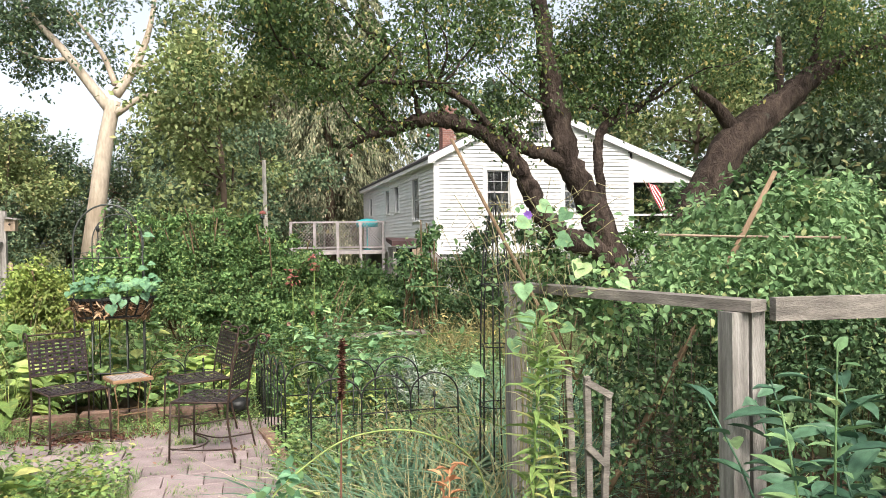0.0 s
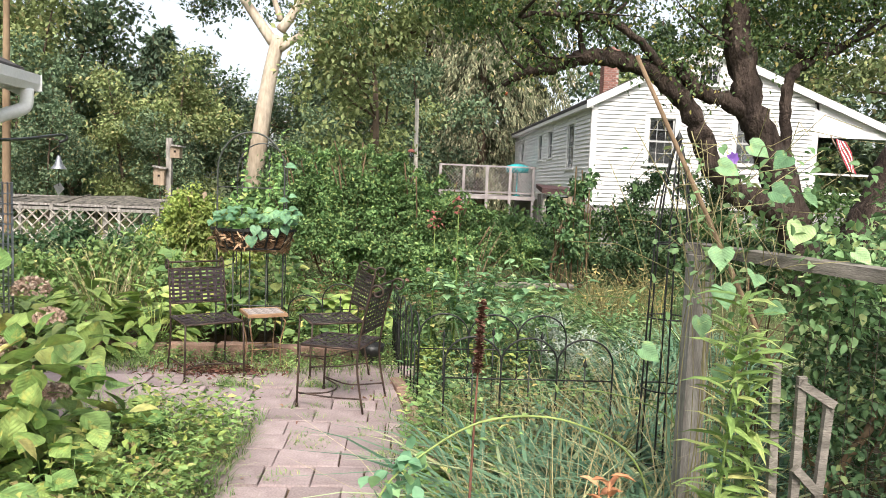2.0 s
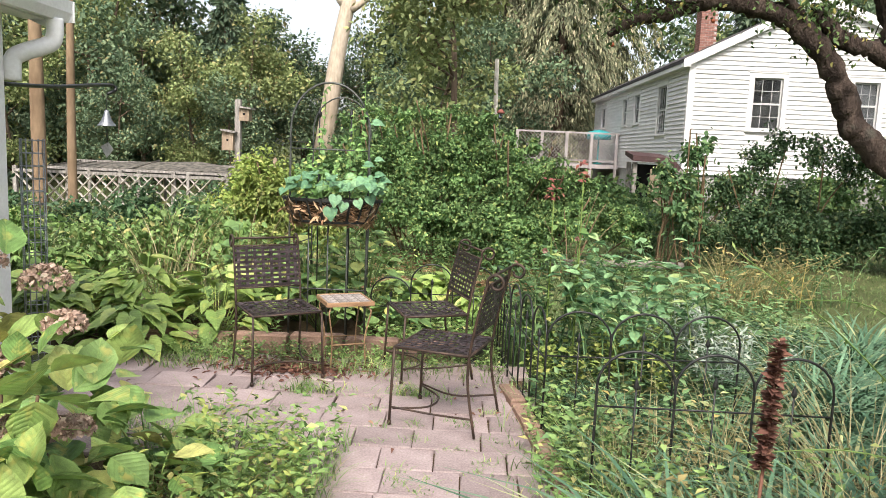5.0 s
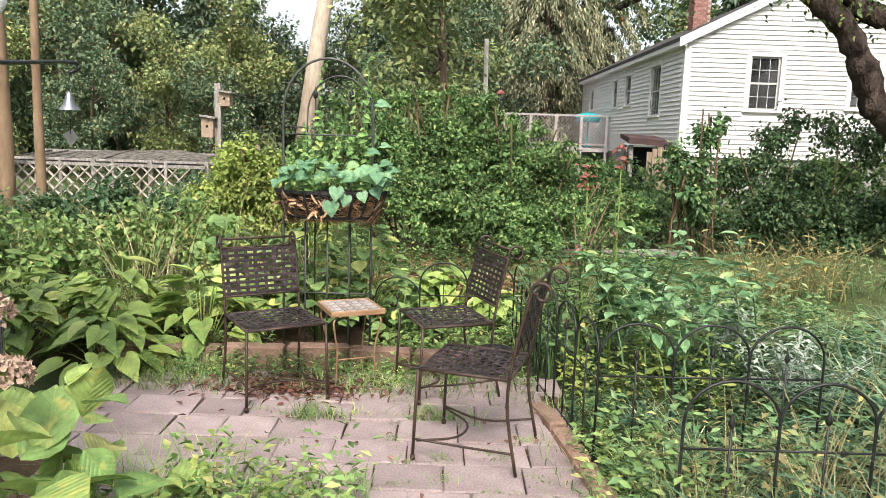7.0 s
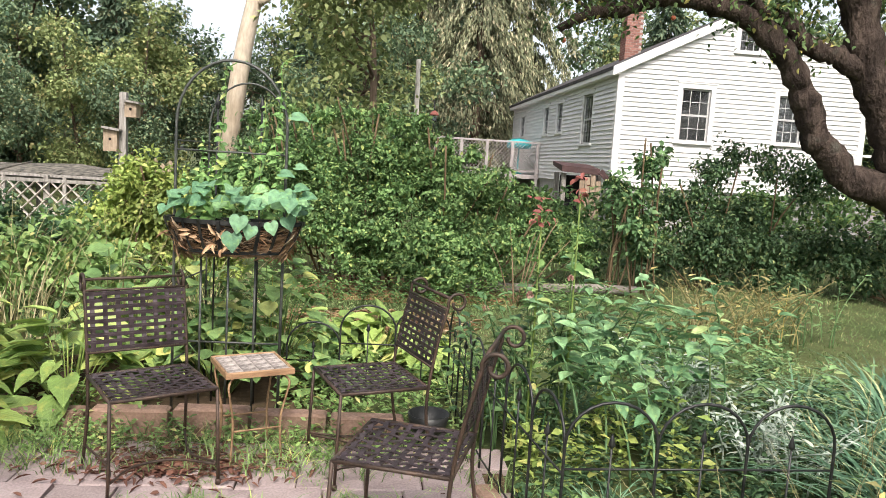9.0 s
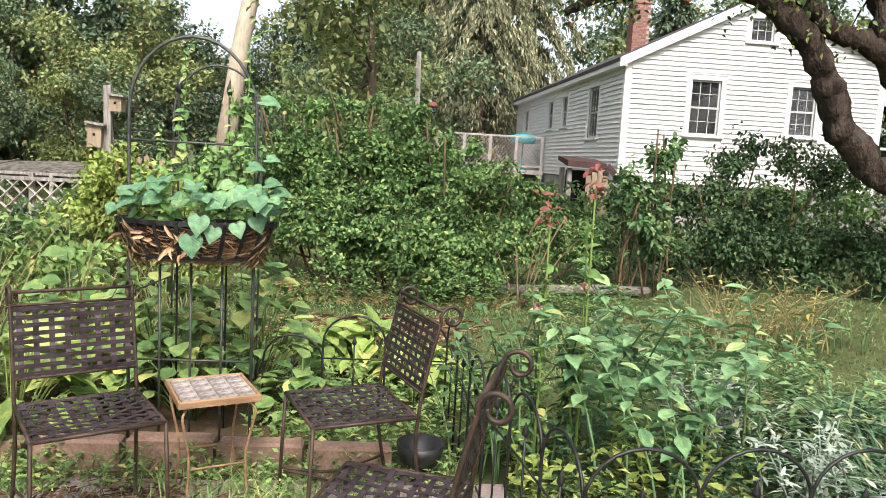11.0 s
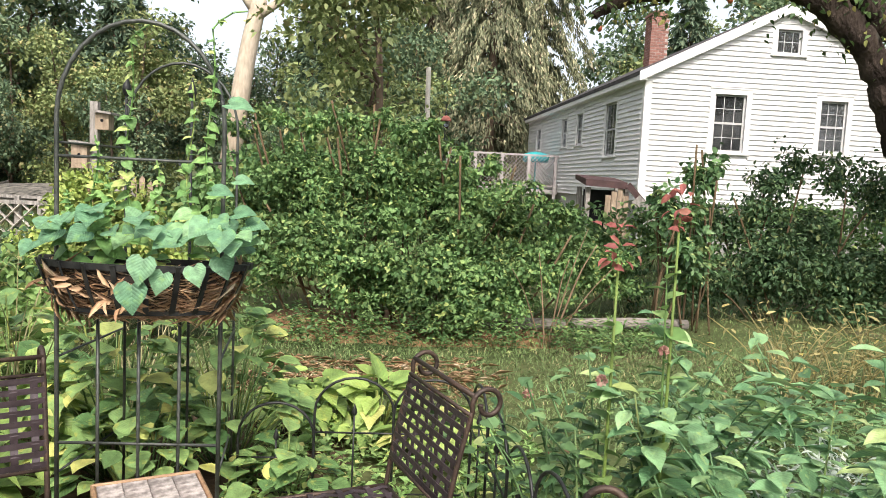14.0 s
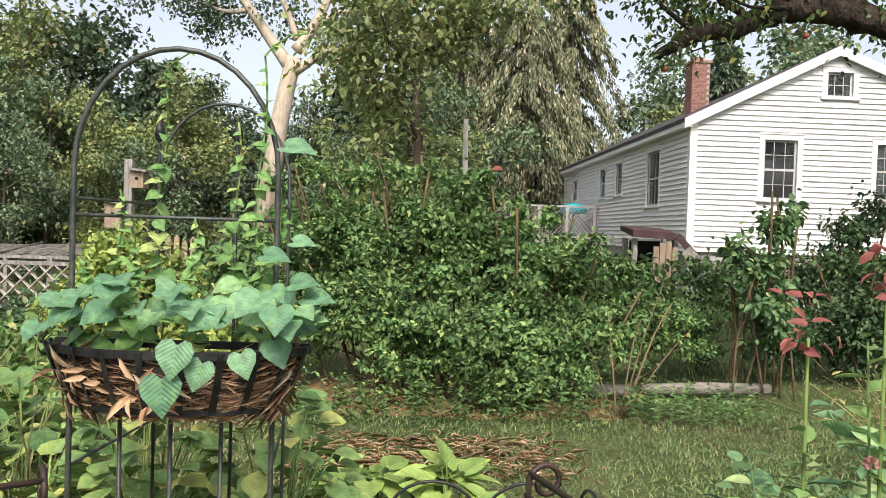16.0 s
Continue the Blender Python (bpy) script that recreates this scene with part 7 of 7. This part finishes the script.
def make_chair():
    """Origin on the floor under the seat's middle, facing -y."""
    c = thing("patio_chair", (0, 0, 0), "rusty wrought iron chair with woven strap seat", "chair", "chairs on the patio")
    w, d, sz, top = 0.225, 0.215, 0.44, 0.90
    for x in (-w, w):
        part("leg", Shape().tube([(x, -d, sz), (x * 1.02, -d - 0.01, 0.2), (x * 1.04, -d - 0.015, 0.0)], 0.008, 7), M_IRON, c)
        part("foot", Shape().lathe((x * 1.04, -d - 0.015, 0), [(0.001, 0.0), (0.013, 0.0), (0.013, 0.02), (0.008, 0.024)], 8), M_IRON, c)
        # back leg, upright and scroll in one rod
        pts = [(x * 1.04, d + 0.05, 0.0), (x, d, sz * 0.6), (x, d, sz), (x, d + 0.035, 0.65), (x, d + 0.075, top - 0.09)]
        for k in range(13):
            a = math.radians(200 - k * 32)
            r = 0.052 * (1 - 0.045 * k)
            pts.append((x, d + 0.128 + r * math.cos(a), top - 0.055 + r * math.sin(a)))
        part("back_upright", Shape().tube(smooth_path(pts, 3), 0.008, 7), M_IRON, c)
        part("side_rail", Shape().tube([(x, -d, sz), (x, d, sz)], 0.008, 6), M_IRON, c)
        part("side_stretcher", Shape().tube(smooth_path([(x * 1.03, -d - 0.012, 0.10), (x * 0.8, 0, 0.075), (x * 1.02, d + 0.03, 0.10)], 4), 0.006, 6), M_IRON, c)
    part("seat_rail", Shape().tube([(-w, -d, sz), (w, -d, sz)], 0.008, 6), M_IRON, c)
    part("seat_rail", Shape().tube([(-w, d, sz), (w, d, sz)], 0.008, 6), M_IRON, c)
    part("bottom_stretcher", Shape().tube(smooth_path([(-w, -d, 0.09), (-w * 0.4, -0.06, 0.08), (w * 0.4, -0.06, 0.08), (w, -d, 0.09)], 4), 0.006, 6), M_IRON, c)
    part("top_rail", Shape().tube([(-w, d + 0.085, top - 0.03), (w, d + 0.085, top - 0.03)], 0.008, 6), M_IRON, c)
    part("top_rail", Shape().tube([(-w, d + 0.07, top - 0.08), (w, d + 0.07, top - 0.08)], 0.006, 6), M_IRON, c)
    part("lower_back_rail", Shape().tube([(-w, d + 0.01, sz + 0.10), (w, d + 0.01, sz + 0.10)], 0.006, 6), M_IRON, c)
    n = 9
    for k in range(n):                                   # seat straps, over and under
        u = -1 + 2 * (k + 0.5) / n
        ts = [-1 + 2 * i / 18 for i in range(19)]
        sag = [0.004 - 0.014 * (1 - u * u) * (1 - t * t) for t in ts]
        wave = [0.004 * math.sin(math.pi * (n * (t + 1) / 2) + math.pi * k) for t in ts]
        part("seat_strap", Shape().strip([(u * w, t * d, sz + a + b) for t, a, b in zip(ts, sag, wave)], (0.0098, 0, 0)), M_STRAP, c)
        part("seat_strap", Shape().strip([(t * w, u * d, sz + a - b) for t, a, b in zip(ts, sag, wave)], (0, 0.0098, 0)), M_STRAP, c)
    z0, z1 = sz + 0.10, top - 0.08
    m = 8
    for k in range(m):                                   # back straps
        x = -w + 2 * w * (k + 0.5) / m
        ts = [i / 18 for i in range(19)]
        part("back_strap", Shape().strip([(x, d + 0.01 + 0.06 * t + 0.004 * math.sin(math.pi * (9 * t + k)), z0 + (z1 - z0) * t) for t in ts], (0.0105, 0, 0)), M_STRAP, c)
    for k in range(9):
        z = z0 + (z1 - z0) * (k + 0.5) / 9
        y = d + 0.01 + 0.06 * (z - z0) / (z1 - z0)
        part("back_strap", Shape().box((-w, y - 0.0045, z - 0.009), (w, y - 0.0015, z + 0.009)), M_STRAP, c)
    return c


def chair_pose(x, y, fx, fy):
    return pose(x, y, 0.012, 0, 0, math.degrees(math.atan2(fx, -fy)))


chair = make_chair()
chair.matrix_basis = chair_pose(-1.43, 6.62, 0.52, -0.86)
copy_thing(chair, chair_pose(-0.45, 6.80, -0.94, -0.34))
copy_thing(chair, chair_pose(-0.30, 5.93, -0.95, 0.31))

tb = thing("side_table", (-1.03, 6.90, 0.008), "small side table with stone tiles and a wooden rim", "table", turn=24)
h = 0.165
for (x0, y0), (x1, y1) in (((-h, -h), (h, -h + 0.014)), ((-h, h - 0.014), (h, h)), ((-h, -h + 0.014), (-h + 0.014, h - 0.014)), ((h - 0.014, -h + 0.014), (h, h - 0.014))):
    part("rim", Shape().bevel_box((x0, y0, 0.445), (x1, y1, 0.475), 0.005), M_TABLEWOOD, tb)
part("backing_board", Shape().box((-h + 0.014, -h + 0.014, 0.447), (h - 0.014, h - 0.014, 0.458)), M_MORTAR, tb)
k = 4
st = 2 * (h - 0.0155) / k
tile = Shape().bevel_box((-st / 2 + 0.0008, -st / 2 + 0.0008, 0), (st / 2 - 0.0008, st / 2 - 0.0008, 0.012), 0.002).mesh("tile")
for i in range(k):
    for j in range(k):
        part("tile", tile, M_STONE, tb, at=pose(-h + 0.0155 + st * (i + 0.5), -h + 0.0155 + st * (j + 0.5), 0.4585))
for x in (-1, 1):
    for y in (-1, 1):
        part("leg", Shape().tube(smooth_path([(x * 0.10, y * 0.10, 0.447), (x * 0.145, y * 0.145, 0.41), (x * 0.135, y * 0.135, 0.33), (x * 0.115, y * 0.115, 0.2), (x * 0.125, y * 0.125, 0.0)], 4), 0.006, 6), M_RUSTROD, tb)
for y in (-0.117, 0.117):
    part("stretcher", Shape().tube([(-0.117, y, 0.17), (0.117, y, 0.17)], 0.005, 5), M_RUSTROD, tb)
dish = thing("cast_iron_dish", (-0.12, 7.12, 0.0), "low dark dish standing behind the chair", "dish")
part("bowl", Shape().lathe((0, 0, 0.05), [(0.001, 0.0), (0.07, 0.0), (0.1, 0.05), (0.115, 0.12), (0.11, 0.12), (0.09, 0.06), (0.001, 0.02)], 16), M_BLACK, dish)
part("base", Shape().lathe((0, 0, 0), [(0.06, 0.0), (0.05, 0.02), (0.06, 0.055)], 12), M_BLACK, dish)
pile = thing("fallen_twigs", (-1.35, 6.8, 0.015), "dry fallen twigs and leaves under the chair", "debris")
r = np.random.default_rng(300)
s = Shape()
for i in range(40):
    x, y, a = r.normal(0, .22), r.normal(0, .12), r.uniform(0, 3.1)
    l1 = r.uniform(0.06, 0.2)
    s.tube([(x, y, 0.01), (x + l1 * math.cos(a), y + l1 * math.sin(a) * .6, 0.025)], 0.0025, 4)
part("twig", s, M_TWIG, pile)
n = 120
part("dry_leaf", leaf_mesh("dry_leaf", r, np.stack([r.normal(0, .3, n), r.normal(0, .16, n), r.uniform(0.0, .03, n)], 1), r.normal(0, 1, (n, 3)) * np.array([1, 1, .2]), np.array([0, 0, 1.]) + r.normal(0, .4, (n, 3)), 0.05, 0.025), G_BROWN, pile)

# ---- birdhouses, lattice fence, feeders ----
bp = thing("birdhouse_post", (-4.28, 15.0, 0), "weathered post carrying two wooden birdhouses", "birdhouse")
part("post", Shape().box((-0.05, -0.05, -0.1), (0.05, 0.05, 2.27)), M_OLDWOOD, bp)


def birdhouse(x, z, wd, ht):
    b = part("birdhouse", Shape().prism([(x - wd, -0.14, z), (x + wd, -0.14, z), (x + wd, -0.14, z + ht), (x - wd, -0.14, z + ht * 1.1)], [(x - wd, 0.06, z), (x + wd, 0.06, z), (x + wd, 0.06, z + ht), (x - wd, 0.06, z + ht * 1.1)]), M_TANWOOD, bp)
    part("roof", Shape().prism([(x - wd - 0.01, -0.2, z + ht * 1.12), (x + wd + 0.05, -0.2, z + ht * 1.0), (x + wd + 0.05, -0.2, z + ht + 0.03), (x - wd - 0.01, -0.2, z + ht * 1.12 + 0.03)], [(x - wd - 0.01, 0.1, z + ht * 1.12), (x + wd + 0.05, 0.1, z + ht * 1.0), (x + wd + 0.05, 0.1, z + ht + 0.03), (x - wd - 0.01, 0.1, z + ht * 1.12 + 0.03)]), M_OLDWOOD, b)
    # dark disc on the front, painted for the shade in the hole
    part("entrance_hole", Shape().lathe((0, 0, 0), [(0.001, 0), (0.02, 0), (0.02, 0.004), (0.001, 0.004)], 12), M_DARK, b, at=pose(x, -0.142, z + ht * 0.6, 90, 0, 0))


birdhouse(0.14, 1.9, 0.085, 0.2)
birdhouse(-0.15, 1.38, 0.10, 0.30)

lf = thing("lattice_fence", (0, 0, 0), "low pale lattice fence along the woods", "fence")
LX0, LX1, LY = -9.6, -5.15, 17.0
part("top_rail", Shape().box((LX0, LY - 0.03, 0.74), (LX1, LY + 0.03, 0.80)), M_OLDWOOD, lf)
for i in range(5):
    x = LX0 + (LX1 - LX0) * i / 4
    part("post", Shape().box((x - 0.04, LY + 0.032, -0.1), (x + 0.04, LY + 0.11, 0.86)), M_OLDWOOD, lf)
for sg in (-1, 1):
    for i in range(18):
        x = LX0 + 0.02 + i * 0.245
        a, b = (x, 0.02), (x + 0.7, 0.74)
        if sg < 0:
            a, b = (x + 0.7, 0.02), (x, 0.74)
        if max(a[0], b[0]) < LX1:
            part("lattice_slat", Shape().beam((a[0], LY - 0.012 * sg, a[1]), (b[0], LY - 0.012 * sg, b[1]), 0.012, 0.075, (0, 1, 0)), M_LATTICE, lf)
rf = thing("cold_frame_roof", (0, 0, 0), "low grey wire-covered frame behind the lattice", "garden frame")
for i in range(12):
    x = -9.4 + i * 0.37
    part("rafter", Shape().beam((x, 17.6, 0.82), (x + 0.2, 19.0, 0.95 if i != 5 else 1.03), 0.03, 0.03), M_NETTING, rf)
part("netting_cover", Shape().prism([(-9.4, 17.62, 0.79), (-5.1, 17.62, 0.79), (-5.1, 18.98, 0.88), (-6.4, 18.98, 1.04), (-9.4, 18.98, 0.91)], [(-9.4, 17.63, 0.77), (-5.1, 17.63, 0.77), (-5.1, 18.99, 0.86), (-6.4, 18.99, 1.02), (-9.4, 18.99, 0.89)]), M_NETTING, rf)
part("ridge", Shape().beam((-9.4, 19.0, 0.95), (-5.1, 19.0, 0.95), 0.05, 0.06), M_OLDWOOD, rf)
part("eave_rail", Shape().beam((-9.4, 17.6, 0.83), (-5.1, 17.6, 0.83), 0.05, 0.05), M_OLDWOOD, rf)
for i in range(5):
    part("leg", Shape().box((-9.4 + i * 1.07, 17.57, -0.1), (-9.34 + i * 1.07, 17.63, 0.82)).box((-9.4 + i * 1.07, 18.97, -0.1), (-9.34 + i * 1.07, 19.03, 0.93)), M_OLDWOOD, rf)
for i, (x, hh) in enumerate(((-5.35, 1.28), (-5.15, 1.2), (-5.0, 1.25), (-4.85, 1.15), (-4.7, 1.22))):
    pk = thing("picket", (x, 19.2, 0), "short pale wooden picket", "picket", "pickets")
    part("board", Shape().prism([(-0.05, -0.01, -0.1), (0.05, -0.01, -0.1), (0.05, -0.01, hh - 0.06), (0, -0.01, hh), (-0.05, -0.01, hh - 0.06)], [(-0.05, 0.01, -0.1), (0.05, 0.01, -0.1), (0.05, 0.01, hh - 0.06), (0, 0.01, hh), (-0.05, 0.01, hh - 0.06)]), M_TANWOOD, pk)

fd = thing("bird_feeder", (0.24, 12.75, 0), "small red hummingbird feeder on a thin hook", "bird feeder")
part("hook", Shape().tube(smooth_path([(0, 0.1, 0), (0, 0.1, 2.1), (0, 0.05, 2.2), (0, 0, 2.17)], 4), 0.006, 5), M_BLACK, fd)
part("cap", Shape().lathe((0, 0, 2.10), [(0.001, 0.06), (0.03, 0.05), (0.055, 0.02), (0.06, 0.0), (0.001, 0.0)], 12), M_REDFLOWER, fd)
part("bottle", Shape().lathe((0, 0, 2.02), [(0.001, 0.0), (0.03, 0.0), (0.03, 0.08)], 10), M_GLASS, fd)
for x, z in ((1.62, 3.0), (2.9, 3.35)):
    ap = thing("apple", (x, 11.9, z), "small red apple hanging in the tree", "apple", "apples")
    part("fruit", Shape().lathe((0, 0, -0.04), [(0.001, 0.004), (0.02, 0.0), (0.04, 0.03), (0.042, 0.05), (0.03, 0.075), (0.008, 0.07), (0.001, 0.062)], 12), M_APPLE, ap)
    ap.scale = (0.7, 0.7, 0.7)
    part("stalk", Shape().tube([(0, 0, 0.02), (0.0, 0.1, 0.14)], 0.004, 4), M_TWIG, ap)

# ---- pieces: clapboards, bricks, pavers, edging ----
STEP = 0.116
z = BASE_Z
while z < PEAK_Z - 0.12:
    z1 = min(z + STEP, PEAK_Z - 0.1)
    cuts = [(a - 0.122, b + 0.122, c - 0.062, d + 0.152) for a, b, c, d in FRONT_WIN]
    for a, b, c, d in spans(z, z1, lambda q: max(HX + 0.132, gable_left(q) + 0.02), lambda q: min(PORCH_X - 0.142, gable_right(q) - 0.02), cuts):
        part("clapboard", Shape().prism([(a, HY - 0.002, z), (a, HY - 0.042, z), (c, HY - 0.006, z1 + 0.004), (c, HY - 0.002, z1 + 0.004)], [(b, HY - 0.002, z), (b, HY - 0.042, z), (d, HY - 0.006, z1 + 0.004), (d, HY - 0.002, z1 + 0.004)]), M_WHITE, house)
    if z1 <= EAVE_Z:
        cuts = [(a - 0.122, b + 0.122, c - 0.062, d + 0.152) for a, b, c, d in SIDE_WIN]
        for a, b, c, d in spans(z, z1, lambda q: HY + 0.132, lambda q: HY2, cuts):
            part("clapboard", Shape().prism([(HX - 0.002, a, z), (HX - 0.042, a, z), (HX - 0.006, a, z1 + 0.004), (HX - 0.002, a, z1 + 0.004)], [(HX - 0.002, b, z), (HX - 0.042, b, z), (HX - 0.006, b, z1 + 0.004), (HX - 0.002, b, z1 + 0.004)]), M_WHITE, house)
    z += STEP

CX0, CX1, CY0, CY1 = 6.42, 6.90, 24.3, 24.78
ch = thing("chimney")
ch.parent = house
tagged(ch, "red brick chimney with pale mortar")
part("core", Shape().box((CX0 + 0.012, CY0 + 0.012, 4.3), (CX1 - 0.012, CY1 - 0.012, 6.02)), M_MORTAR, ch)
part("cap", Shape().box((CX0 - 0.03, CY0 - 0.03, 6.03), (CX1 + 0.03, CY1 + 0.03, 6.09)).box((CX0 + 0.12, CY0 + 0.12, 6.09), (CX1 - 0.12, CY1 - 0.12, 6.2)), M_BRICK, ch)
bl = (CX1 - CX0) / 3
brick = Shape().bevel_box((0.006, 0, 0.005), (bl - 0.006, 0.09, 0.066), 0.004).mesh("brick")
row = 0
z = 4.72
while z < 6.0:
    for side, (ox, oy, tz) in enumerate(((CX0, CY0, 0), (CX0, CY1, -90))):
        for k in range(3):
            off = bl * k + (bl / 2 if row % 2 else 0) * (1 if k < 2 else 0)
            m = pose(ox, oy, z, 0, 0, tz) @ pose(off, 0, 0)
            if k == 2 and row % 2:
                m = pose(ox, oy, z, 0, 0, tz) @ pose(0, 0, 0) @ Matrix.Diagonal((0.5, 1, 1, 1))
            part("brick", brick, M_BRICK, ch, at=m)
    z += 0.072
    row += 1

patio = tagged(part("patio_base", Shape().box((-2.75, 5.9, -0.09), (0.24, 7.12, -0.022)).box((-1.6, 0.2, -0.09), (0.24, 5.1, -0.022)).box((-2.6, 5.102, -0.09), (0.24, 5.899, -0.022)), M_SOIL), "sandy soil bed under the patio stones", "patio", kind="structure")
r = np.random.default_rng(400)
meshes = []
for ln in (0.27, 0.31, 0.36):
    for v in range(2):
        s = Shape().bevel_box((0.003, 0.003, -0.05), (ln - 0.003, 0.258, 0.0), 0.006)
        s.v = [(x + r.normal(0, 0.003), y + r.normal(0, 0.003), zz) for x, y, zz in s.v]
        meshes.append((ln, s.mesh("paver")))
y = 0.5
while y < 7.0:
    left = -2.6 if y > 5.6 else (-2.1 if y > 5.1 else -1.45)
    x = left + r.uniform(-0.2, 0.05)
    while x < 0.12:
        ln, me = meshes[r.integers(0, 6)]
        if x + ln > 0.27:                                # cut stone at the row's end
            part("paver", me, M_PAVER, patio, at=pose(x, y, 0.006, 0, 0, 0) @ Matrix.Diagonal((max(0.1, 0.27 - x) / ln, 1, 1, 1)))
            break
        part("paver", me, M_PAVER, patio, at=pose(x, y, 0.006 + r.normal(0, 0.003), r.normal(0, 0.5), r.normal(0, 0.5), r.normal(0, 0.5)))
        x += ln + 0.003
    y += 0.262
edge = thing("patio_edging", (0, 0, 0), "reddish concrete edging blocks around the patio", "edging", kind="structure")
blk = Shape().bevel_box((0.004, -0.05, -0.08), (0.40, 0.05, 0.12), 0.014).mesh("edging_block")
for i in range(6):
    x = -2.75 + 0.42 * i
    part("edging_block", blk, M_KERB, edge, at=pose(x, 7.26 - 0.03 * abs(i - 3), r.normal(0, 0.008), 0, 0, r.normal(0, 1.5) + 2 * (3 - i) * 0.5))
pts = [(0.10, 6.55), (0.16, 6.15), (0.21, 5.75), (0.26, 5.35), (0.29, 4.95), (0.31, 4.55), (0.33, 4.15), (0.33, 3.75), (0.33, 3.35)]
blk2 = Shape().bevel_box((0.004, -0.05, -0.08), (0.385, 0.05, 0.05), 0.012).mesh("edging_block")
for (x0, y0), (x1, y1) in zip(pts, pts[1:]):
    part("edging_block", blk2, M_KERB, edge, at=pose(x0, y0, r.normal(0, 0.008), r.normal(0, 2), r.normal(0, 1.5), math.degrees(math.atan2(y1 - y0, x1 - x0))))
